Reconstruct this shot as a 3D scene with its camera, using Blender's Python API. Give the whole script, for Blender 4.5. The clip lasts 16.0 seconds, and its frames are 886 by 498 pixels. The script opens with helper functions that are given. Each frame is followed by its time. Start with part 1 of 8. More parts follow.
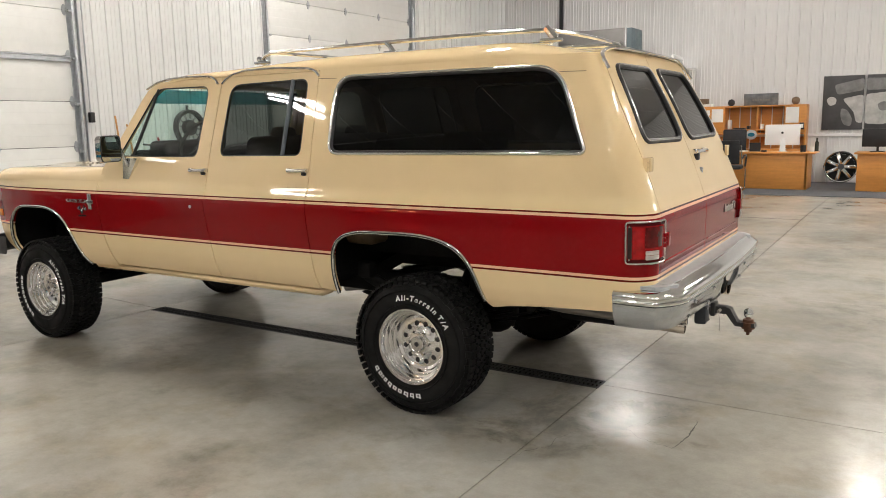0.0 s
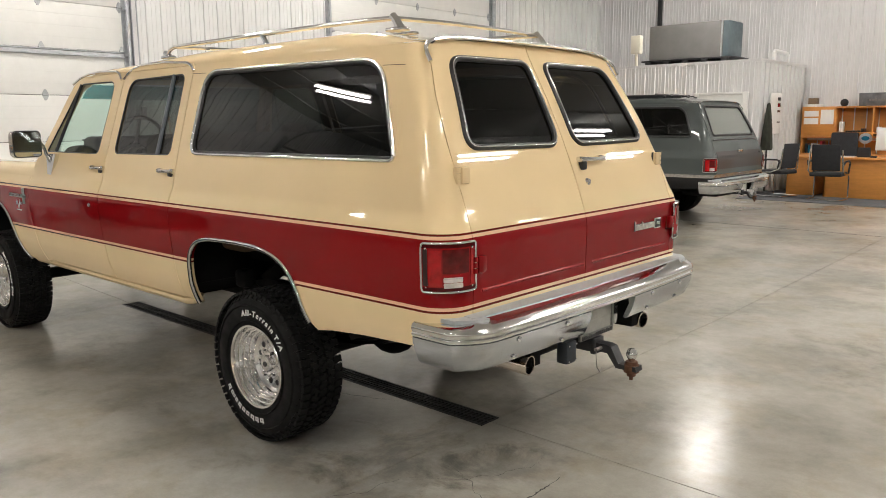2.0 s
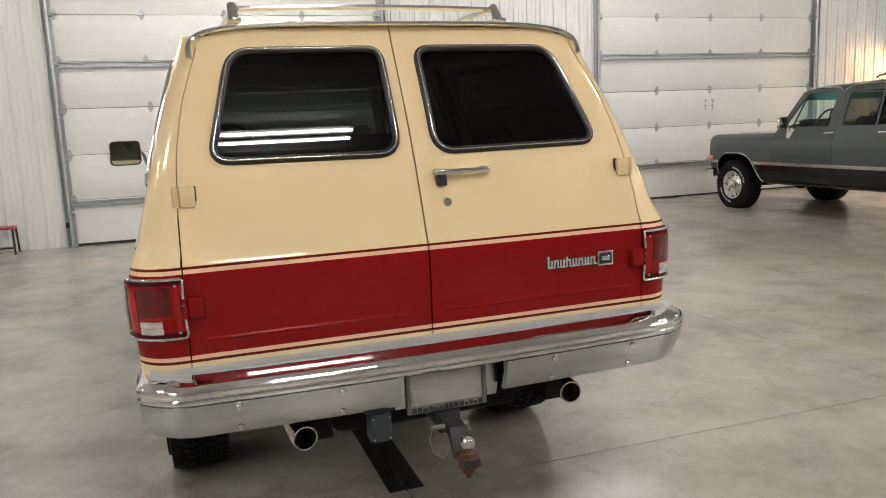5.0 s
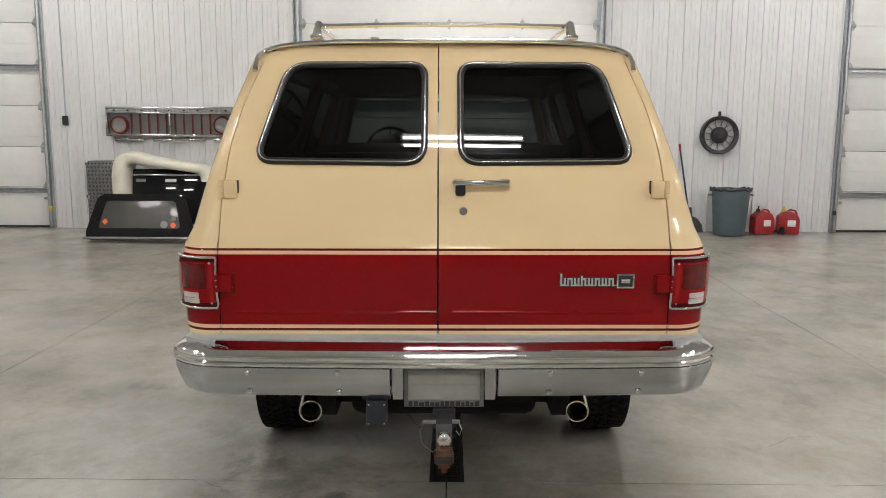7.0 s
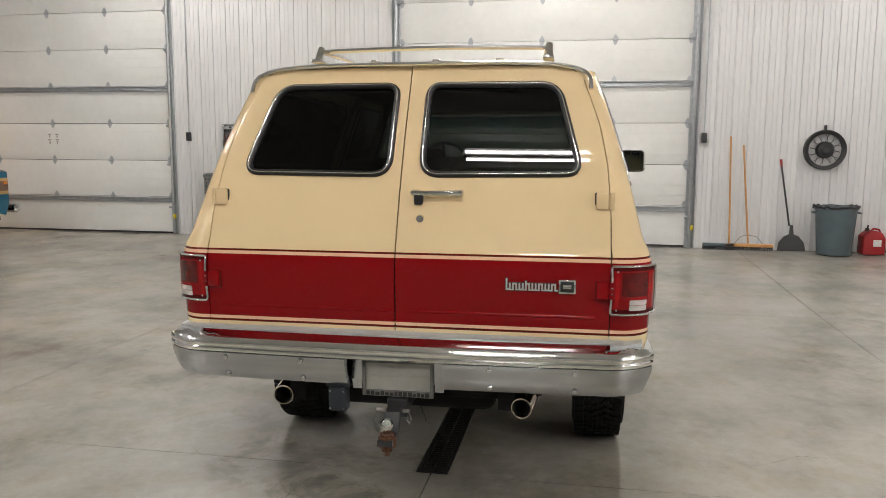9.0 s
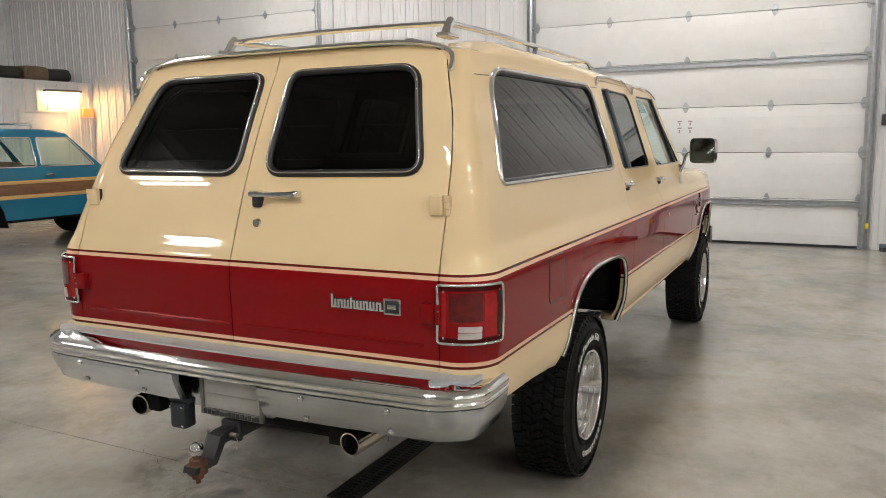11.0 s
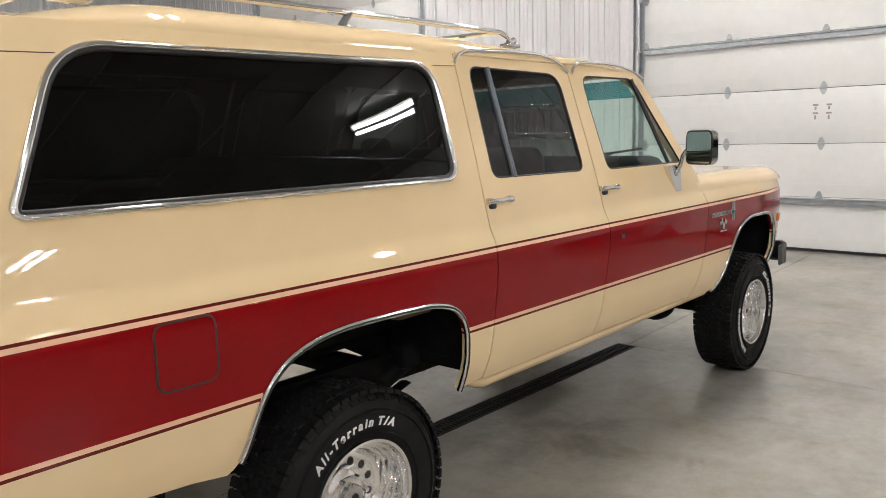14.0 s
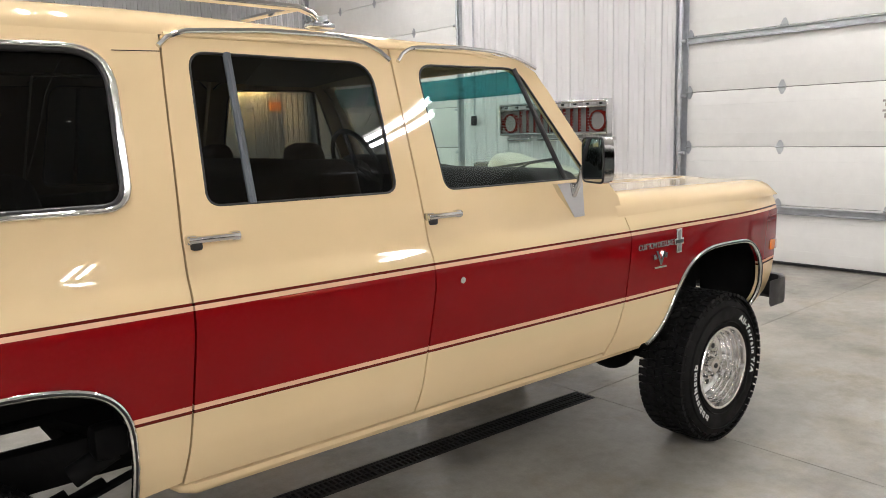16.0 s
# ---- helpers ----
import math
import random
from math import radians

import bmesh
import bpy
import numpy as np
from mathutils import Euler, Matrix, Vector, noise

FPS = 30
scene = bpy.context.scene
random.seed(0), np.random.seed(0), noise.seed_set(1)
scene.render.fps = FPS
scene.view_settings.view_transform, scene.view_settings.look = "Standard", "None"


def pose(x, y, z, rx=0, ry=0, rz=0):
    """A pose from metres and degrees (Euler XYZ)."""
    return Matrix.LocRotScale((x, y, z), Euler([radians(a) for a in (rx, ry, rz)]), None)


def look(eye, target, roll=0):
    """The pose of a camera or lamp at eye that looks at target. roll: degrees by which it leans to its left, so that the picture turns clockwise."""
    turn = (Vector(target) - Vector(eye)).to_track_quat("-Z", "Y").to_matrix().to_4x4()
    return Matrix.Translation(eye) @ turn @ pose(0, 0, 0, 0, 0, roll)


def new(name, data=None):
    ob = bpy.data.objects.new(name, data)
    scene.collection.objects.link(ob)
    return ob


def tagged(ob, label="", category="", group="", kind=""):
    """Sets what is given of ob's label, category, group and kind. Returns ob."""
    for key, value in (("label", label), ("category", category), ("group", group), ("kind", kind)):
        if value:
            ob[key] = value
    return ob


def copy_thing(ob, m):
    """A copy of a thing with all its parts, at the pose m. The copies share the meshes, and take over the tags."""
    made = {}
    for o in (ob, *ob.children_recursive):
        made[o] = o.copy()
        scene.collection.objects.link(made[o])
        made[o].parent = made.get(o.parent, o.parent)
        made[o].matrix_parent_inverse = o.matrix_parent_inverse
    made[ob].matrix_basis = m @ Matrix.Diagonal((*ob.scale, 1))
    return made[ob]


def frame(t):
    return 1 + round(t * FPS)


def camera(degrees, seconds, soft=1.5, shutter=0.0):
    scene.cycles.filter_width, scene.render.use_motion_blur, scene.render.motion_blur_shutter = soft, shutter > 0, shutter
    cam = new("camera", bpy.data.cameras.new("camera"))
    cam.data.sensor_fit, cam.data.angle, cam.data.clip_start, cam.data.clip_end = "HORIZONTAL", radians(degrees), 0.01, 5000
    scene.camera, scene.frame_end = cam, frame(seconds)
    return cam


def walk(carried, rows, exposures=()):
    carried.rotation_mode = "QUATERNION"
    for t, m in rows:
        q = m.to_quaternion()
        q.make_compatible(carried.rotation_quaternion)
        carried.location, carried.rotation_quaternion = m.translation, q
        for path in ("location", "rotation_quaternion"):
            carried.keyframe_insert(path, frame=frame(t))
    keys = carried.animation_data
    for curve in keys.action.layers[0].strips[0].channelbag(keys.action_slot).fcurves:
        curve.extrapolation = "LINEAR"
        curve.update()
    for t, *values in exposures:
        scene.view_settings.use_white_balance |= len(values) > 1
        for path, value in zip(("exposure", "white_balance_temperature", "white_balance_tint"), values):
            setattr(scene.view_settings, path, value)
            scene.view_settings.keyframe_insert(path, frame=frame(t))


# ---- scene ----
cam = camera(59.7, 16.0, soft=0.9)
PATH = [
    (0, (2.29, -4.16, 1.532), (1.224, -2.498, 1.212), -1.1),
    (0.5, (2.496, -3.868, 1.535), (1.396, -2.23, 1.206), -1.4),
    (1, (2.754, -3.598, 1.536), (1.574, -2.016, 1.21), -0.8),
    (1.5, (2.974, -3.311, 1.53), (1.716, -1.791, 1.204), -0.1),
    (2, (3.124, -2.953, 1.531), (1.781, -1.506, 1.208), -0.4),
    (2.5, (3.355, -2.613, 1.529), (1.894, -1.287, 1.203), -1.0),
    (3, (3.496, -2.274, 1.513), (1.947, -1.053, 1.182), -0.8),
    (3.2, (3.519, -2.118, 1.508), (1.944, -0.931, 1.177), -1.1),
    (5.3, (3.698, -0.608, 1.523), (1.782, -0.122, 1.225), -1.7),
    (5.5, (3.7, -0.494, 1.523), (1.758, -0.107, 1.24), -1.0),
    (6, (3.669, -0.271, 1.511), (1.7, -0.062, 1.229), 0.4),
    (6.5, (3.75, -0.095, 1.529), (1.773, -0.016, 1.24), 0.4),
    (7, (3.966, 0.003, 1.532), (1.987, -0.011, 1.239), 0.3),
    (7.5, (4.166, 0.029, 1.541), (2.19, -0.042, 1.243), -0.3),
    (8, (4.323, 0.11, 1.54), (2.346, -0.003, 1.256), -0.3),
    (8.5, (4.3, 0.397, 1.544), (2.327, 0.197, 1.279), 0.5),
    (9, (4.159, 0.683, 1.533), (2.208, 0.326, 1.276), 0.3),
    (9.5, (3.933, 0.97, 1.531), (2.006, 0.517, 1.248), -0.1),
    (9.7, (3.868, 1.092, 1.524), (1.954, 0.592, 1.233), -0.2),
    (11.8, (2.909, 2.19, 1.555), (1.254, 1.101, 1.274), -1.1),
    (12, (2.795, 2.246, 1.544), (1.162, 1.128, 1.256), -1.2),
    (12.5, (2.483, 2.335, 1.558), (0.886, 1.17, 1.254), -1.0),
    (13, (2.195, 2.502, 1.546), (0.64, 1.276, 1.263), -1.0),
    (13.5, (1.891, 2.629, 1.548), (0.387, 1.343, 1.258), -1.1),
    (14, (1.548, 2.678, 1.554), (0.086, 1.346, 1.256), -1.6),
    (14.5, (1.216, 2.792, 1.551), (-0.19, 1.403, 1.25), -1.2),
    (15, (0.864, 2.873, 1.56), (-0.482, 1.428, 1.247), -0.7),
    (15.5, (0.484, 2.86, 1.567), (-0.829, 1.383, 1.262), -0.9),
    (16, (0.092, 2.877, 1.563), (-1.164, 1.35, 1.263), -1.5),
]
walk(cam, [(t, look(eye, target, roll)) for t, eye, target, roll in PATH],
     exposures=[(0, 0.17, 6500, 10), (3, 0.14, 6450, 10), (5.5, 0.0, 6300, 10), (7, -0.06, 6180, 10), (9.5, -0.08, 6330, 11), (12.5, 0.01, 6230, 12), (14, 0.13, 6200, 13), (16, 0.22, 6200, 13)])


# ---- light: a closed shop lit by rows of twin-tube ceiling fixtures, some added as fill ----
TUBE_POWER = 150.0
scene.view_settings.exposure = 0.0
world = bpy.data.worlds.new("world")
world.use_nodes = True
world.node_tree.nodes["Background"].inputs[0].default_value = (0.8, 0.85, 0.9, 1)
world.node_tree.nodes["Background"].inputs[1].default_value = 0.0
scene.world = world


# ---- materials ----
def material(name, color, rough=0.5, metal=0.0, coat=0.0, coat_rough=0.03, spec=0.5):
    m = bpy.data.materials.new(name)
    m.use_nodes = True
    b = m.node_tree.nodes["Principled BSDF"]
    b.inputs["Base Color"].default_value = (*color, 1)
    b.inputs["Roughness"].default_value = rough
    b.inputs["Metallic"].default_value = metal
    b.inputs["Coat Weight"].default_value = coat
    b.inputs["Coat Roughness"].default_value = coat_rough
    b.inputs["Specular IOR Level"].default_value = spec
    return m


def node(m, kind, **vals):
    n = m.node_tree.nodes.new(kind)
    for k, v in vals.items():
        n.inputs[k].default_value = v
    return n


def coords(m, scale=(1, 1, 1), space="Object"):
    tc = m.node_tree.nodes.new("ShaderNodeTexCoord")
    mp = m.node_tree.nodes.new("ShaderNodeMapping")
    mp.inputs["Scale"].default_value = scale
    m.node_tree.links.new(tc.outputs[space], mp.inputs["Vector"])
    return mp.outputs["Vector"]


def vary(m, scale, amount, detail=4, stretch=(1, 1, 1), other=None):
    """Multiplies the base colour by a noise between 1 - amount and 1 + amount, or mixes towards another colour."""
    nt = m.node_tree
    b = nt.nodes["Principled BSDF"]
    nz = node(m, "ShaderNodeTexNoise", Scale=scale, Detail=detail, Roughness=0.6)
    nt.links.new(coords(m, stretch), nz.inputs["Vector"])
    mix = nt.nodes.new("ShaderNodeMix")
    mix.data_type = "RGBA"
    base = b.inputs["Base Color"]
    c = tuple(base.default_value)
    src = base.links[0].from_socket if base.links else None
    ramp = nt.nodes.new("ShaderNodeMapRange")
    nt.links.new(nz.outputs["Fac"], ramp.inputs["Value"])
    if other is None:
        mix.blend_type = "MULTIPLY"
        mix.inputs["Factor"].default_value = 1.0
        ramp.inputs["From Min"].default_value, ramp.inputs["From Max"].default_value = 0.25, 0.75
        ramp.inputs["To Min"].default_value, ramp.inputs["To Max"].default_value = 1 - amount, 1 + amount
        comb = nt.nodes.new("ShaderNodeCombineColor")
        for k in range(3):
            nt.links.new(ramp.outputs["Result"], comb.inputs[k])
        nt.links.new(comb.outputs["Color"], mix.inputs["B"])
    else:
        ramp.inputs["From Min"].default_value, ramp.inputs["From Max"].default_value = 0.5, 0.72
        ramp.inputs["To Max"].default_value = amount
        nt.links.new(ramp.outputs["Result"], mix.inputs["Factor"])
        mix.inputs["B"].default_value = (*other, 1)
    mix.inputs["A"].default_value = c
    if src:
        nt.links.new(src, mix.inputs["A"])
    nt.links.new(mix.outputs["Result"], base)
    return m


def rough_vary(m, scale, lo, hi, stretch=(1, 1, 1)):
    nt = m.node_tree
    nz = node(m, "ShaderNodeTexNoise", Scale=scale, Detail=5)
    nt.links.new(coords(m, stretch), nz.inputs["Vector"])
    r = node(m, "ShaderNodeMapRange", **{"From Min": 0.3, "From Max": 0.7, "To Min": lo, "To Max": hi})
    nt.links.new(nz.outputs["Fac"], r.inputs["Value"])
    nt.links.new(r.outputs["Result"], nt.nodes["Principled BSDF"].inputs["Roughness"])
    return m


def bump(m, scale, strength, dist=0.002, detail=3, stretch=(1, 1, 1)):
    nt = m.node_tree
    nz = node(m, "ShaderNodeTexNoise", Scale=scale, Detail=detail)
    nt.links.new(coords(m, stretch), nz.inputs["Vector"])
    bp = node(m, "ShaderNodeBump", Strength=strength, Distance=dist)
    nt.links.new(nz.outputs["Fac"], bp.inputs["Height"])
    nt.links.new(bp.outputs["Normal"], nt.nodes["Principled BSDF"].inputs["Normal"])
    return m


def pane(name, tint, rough=0.0, gloss=0.032):
    """Thin window glass: tinted see-through with a Fresnel gloss."""
    m = bpy.data.materials.new(name)
    m.use_nodes = True
    nt = m.node_tree
    nt.nodes.remove(nt.nodes["Principled BSDF"])
    tr = node(m, "ShaderNodeBsdfTransparent", Color=(*tint, 1))
    gl = node(m, "ShaderNodeBsdfGlossy", Color=(1, 1, 1, 1), Roughness=rough)
    lw = node(m, "ShaderNodeLayerWeight", Blend=0.5)
    pw = nt.nodes.new("ShaderNodeMath")
    pw.operation = "POWER"
    pw.inputs[1].default_value = 5.0
    nt.links.new(lw.outputs["Facing"], pw.inputs[0])
    ma = nt.nodes.new("ShaderNodeMath")
    ma.operation = "MULTIPLY_ADD"
    ma.inputs[1].default_value, ma.inputs[2].default_value = 0.95, gloss
    nt.links.new(pw.outputs[0], ma.inputs[0])
    mx = nt.nodes.new("ShaderNodeMixShader")
    nt.links.new(ma.outputs[0], mx.inputs["Fac"])
    nt.links.new(tr.outputs[0], mx.inputs[1])
    nt.links.new(gl.outputs[0], mx.inputs[2])
    nt.links.new(mx.outputs[0], nt.nodes["Material Output"].inputs["Surface"])
    return m


def glow(name, color, strength):
    m = bpy.data.materials.new(name)
    m.use_nodes = True
    b = m.node_tree.nodes["Principled BSDF"]
    b.inputs["Base Color"].default_value = (*color, 1)
    b.inputs["Emission Color"].default_value = (*color, 1)
    b.inputs["Emission Strength"].default_value = strength
    return m


def paint(name, color, flake=0.03, ior=1.37):
    m = material(name, color, 0.55, 0, 1.0, 0.015, 0.0)
    m.node_tree.nodes["Principled BSDF"].inputs["Coat IOR"].default_value = ior
    return bump(vary(m, 3.0, flake, 3), 5.0, 0.006, 0.006, 1)


CREAM = paint("cream_paint", (0.76, 0.59, 0.35), ior=1.47)
RED = paint("red_paint", (0.215, 0.004, 0.006), ior=1.33)
DARKRED = paint("dark_red_pinstripe", (0.115, 0.009, 0.006))
PINK = paint("pale_pinstripe", (0.80, 0.50, 0.33))
GREY = paint("grey_paint", (0.072, 0.083, 0.082))
DARKGREY = paint("dark_grey_paint", (0.06, 0.055, 0.052))
SILVER = material("bright_trim", (0.62, 0.62, 0.62), 0.22, 1.0)
BLACKPAINT = paint("black_lower_paint", (0.012, 0.012, 0.013))
BLUE = paint("blue_paint", (0.018, 0.13, 0.21))
CHROME = rough_vary(material("chrome", (0.74, 0.74, 0.735), 0.06, 1.0), 14, 0.04, 0.09)
BADGE = material("worn_badge_chrome", (0.66, 0.64, 0.60), 0.36, 0.55)
DULLCHROME = bump(rough_vary(vary(material("dull_chrome", (0.50, 0.525, 0.55), 0.2, 1.0), 5, 0.08), 9, 0.12, 0.24), 40, 0.03, 0.002)
STEPPAD = bump(vary(material("bumper_step_grey", (0.46, 0.49, 0.51), 0.38, 0.35), 20, 0.1), 160, 0.2, 0.001)
ALLOY = bump(rough_vary(material("polished_alloy", (0.86, 0.86, 0.85), 0.12, 1.0), 10, 0.07, 0.18), 60, 0.06, 0.002, 3)
RUBBER = bump(rough_vary(vary(material("tyre_rubber", (0.008, 0.008, 0.008), 0.7, spec=0.2), 8, 0.3), 12, 0.6, 0.85), 120, 0.15, 0.001)
GASKET = rough_vary(material("black_rubber_seal", (0.012, 0.012, 0.013), 0.4), 20, 0.3, 0.5)
WHITERUBBER = vary(material("white_raised_rubber", (0.75, 0.75, 0.73), 0.6), 40, 0.12)
BLACK = vary(material("black_plastic", (0.012, 0.012, 0.013), 0.45), 10, 0.3)
SATINBLACK = rough_vary(material("satin_black_metal", (0.02, 0.02, 0.022), 0.4, 0.0), 12, 0.3, 0.55)
UNDER = bump(rough_vary(vary(material("underbody_coating", (0.008, 0.008, 0.008), 0.8, spec=0.15), 6, 0.4), 8, 0.6, 0.9), 40, 0.4, 0.004)
STEEL = bump(rough_vary(vary(material("bare_steel", (0.32, 0.30, 0.28), 0.45, 0.9), 9, 0.25), 12, 0.35, 0.6), 50, 0.2, 0.002)
TIPMETAL = rough_vary(material("bronze_tinted_chrome", (0.60, 0.54, 0.47), 0.12, 1.0), 14, 0.08, 0.2)
DASH = vary(material("matt_black_vinyl", (0.009, 0.009, 0.009), 0.8, spec=0.2), 8, 0.25)
GALV = rough_vary(vary(material("galvanised_steel", (0.42, 0.44, 0.46), 0.4, 0.8), 12, 0.16), 14, 0.3, 0.55)
RUST = bump(vary(material("rusty_steel", (0.12, 0.055, 0.03), 0.75, 0.4), 30, 0.4, 5), 90, 0.4, 0.002)
TAN = bump(vary(material("tan_vinyl", (0.17, 0.115, 0.065), 0.55), 12, 0.12), 120, 0.2, 0.001)
DARKTAN = bump(vary(material("tan_carpet", (0.16, 0.11, 0.07), 0.9), 20, 0.25), 300, 0.4, 0.002)
GLASS_CLEAR = pane("clear_window_glass", (0.78, 0.9, 0.86))
GLASS_DARK = pane("smoked_window_glass", (0.026, 0.028, 0.025), gloss=0.022)
GLASS_BLACK = pane("dark_smoked_glass", (0.026, 0.029, 0.026), gloss=0.020)
GLASS_MID = pane("grey_tinted_glass", (0.12, 0.127, 0.122), gloss=0.022)


def hazy(m, share, color):
    """Paints a pale haze over a pane, in place of a bright reflection."""
    nt = m.node_tree
    out = nt.nodes["Material Output"].inputs["Surface"]
    mx = node(m, "ShaderNodeMixShader", Fac=share)
    nt.links.new(out.links[0].from_socket, mx.inputs[1])
    nt.links.new(node(m, "ShaderNodeBsdfDiffuse", Color=(*color, 1)).outputs[0], mx.inputs[2])
    nt.links.new(mx.outputs[0], out)
    return m


GLASS_HAZED = hazy(pane("hazed_window_glass", (0.72, 0.80, 0.76), gloss=0.06), 0.30, (0.62, 0.66, 0.62))
GLASS_GREEN = pane("sun_strip_glass", (0.05, 0.30, 0.34))
DIVIDER = rough_vary(material("blue_grey_divider", (0.075, 0.088, 0.105), 0.45), 20, 0.35, 0.55)
BROWNGAP = material("shut_line_brown", (0.045, 0.022, 0.015), 0.7)
SOCKETBLUE = vary(material("blue_grey_casting", (0.03, 0.036, 0.044), 0.5, 0.3), 20, 0.2)
MIRROR = material("mirror_glass", (0.66, 0.70, 0.71), 0.01, 1.0)
LENS_RED = bump(vary(material("red_lens", (0.23, 0.003, 0.005), 0.25, 0, 0.5, 0.03, 0.0), 9, 0.2, 1), 220, 0.3, 0.002)
LENS_DARKRED = material("dark_red_lens", (0.06, 0.002, 0.003), 0.3, 0, 0.5, 0.03, 0.0)
LENS_WHITE = bump(vary(material("clear_lens", (0.52, 0.46, 0.44), 0.15, 0, 0.6), 60, 0.3, 2, (0.3, 0.3, 1)), 140, 0.5, 0.003)
LENS_DEEP = bump(vary(material("deep_red_lens", (0.10, 0.002, 0.003), 0.16, 0, 0.8, 0.03, 0.2), 30, 0.35, 2), 160, 0.35, 0.002)
LENS_BRIGHT = bump(vary(material("bright_red_lens", (0.32, 0.003, 0.005), 0.2, 0, 0.8, 0.03, 0.2), 26, 0.3, 2), 180, 0.35, 0.002)
LENS_BLACK = material("black_lens_edge", (0.02, 0.004, 0.004), 0.3)
LENS_AMBER = material("amber_lens", (0.75, 0.22, 0.02), 0.15, 0, 1.0)
PLATE = vary(material("plate_frame", (0.20, 0.20, 0.19), 0.35, 0.3), 20, 0.1)
PLATEIN = vary(material("blank_plate", (0.50, 0.50, 0.465), 0.5), 15, 0.12)
LETTER = material("dark_lettering", (0.03, 0.03, 0.03), 0.5)
WALLWHITE = rough_vary(vary(vary(material("white_liner_steel", (0.645, 0.645, 0.645), 0.35), 0.7, 0.05), 6, 0.04, 3, (1, 1, 0.15)), 3, 0.28, 0.45)
DOORWHITE = bump(rough_vary(vary(vary(material("white_door_steel", (0.69, 0.69, 0.67), 0.45), 1.2, 0.05), 9, 0.03), 4, 0.4, 0.55), 260, 0.12, 0.001)
CEILWHITE = vary(material("ceiling_steel", (0.54, 0.54, 0.54), 0.5), 1, 0.05)
TUBE = glow("lit_tube", (1.0, 0.945, 0.875), TUBE_POWER)
WARMLAMP = glow("warm_lit_lamp", (1.0, 0.54, 0.19), 180.0)
FIXTURE = material("white_enamel", (0.75, 0.75, 0.75), 0.35)
WOODDESK = bump(vary(vary(material("maple_laminate", (0.56, 0.24, 0.055), 0.4), 2.5, 0.12, 5, (1, 9, 9)), 14, 0.06), 60, 0.05, 0.001)
WOODGRAIN = vary(vary(material("wood_grain_film", (0.16, 0.075, 0.03), 0.3, 0, 0.6), 3, 0.3, 5, (1, 8, 10)), 14, 0.1)
WOODTRIM = vary(material("pale_wood_trim", (0.55, 0.36, 0.13), 0.35), 8, 0.1)
HANDLEWOOD = vary(material("ash_handle", (0.52, 0.26, 0.09), 0.5), 6, 0.2, 4, (8, 8, 1))
CARPET = bump(vary(vary(material("grey_carpet", (0.10, 0.105, 0.115), 0.95), 2, 0.12), 60, 0.25), 400, 0.5, 0.003)
BINGREY = bump(rough_vary(vary(material("bin_grey_plastic", (0.085, 0.115, 0.13), 0.5), 4, 0.12), 9, 0.4, 0.6), 30, 0.1, 0.003)
CANRED = rough_vary(vary(material("red_plastic", (0.30, 0.010, 0.014), 0.4), 6, 0.15), 9, 0.3, 0.5)
OFFWHITE = vary(material("cream_fibreglass", (0.70, 0.67, 0.56), 0.5), 4, 0.10)
PAPER = vary(material("paper", (0.75, 0.75, 0.73), 0.8), 8, 0.05)
ALUMINIUM = rough_vary(material("brushed_aluminium", (0.66, 0.67, 0.68), 0.35, 0.9), 10, 0.3, 0.45)
FABRIC = bump(vary(material("black_mesh_fabric", (0.02, 0.021, 0.024), 0.85), 20, 0.25), 300, 0.4, 0.002)
UNITGREY = rough_vary(vary(material("grey_sheet_metal", (0.20, 0.195, 0.19), 0.5, 0.3), 4, 0.12), 6, 0.4, 0.6)
GREENDARK = bump(vary(material("dark_faded_canvas", (0.030, 0.032, 0.022), 0.9), 12, 0.4), 90, 0.6, 0.01)
ORANGE = material("orange_plastic", (0.85, 0.17, 0.05), 0.5)
YELLOW = material("yellow_plastic", (0.7, 0.55, 0.03), 0.5)
GRATE = bump(vary(material("cast_iron", (0.018, 0.016, 0.015), 0.65, 0.4), 30, 0.3), 120, 0.3, 0.002)
DARKGAP = material("dark_gap", (0.01, 0.01, 0.01), 0.9)


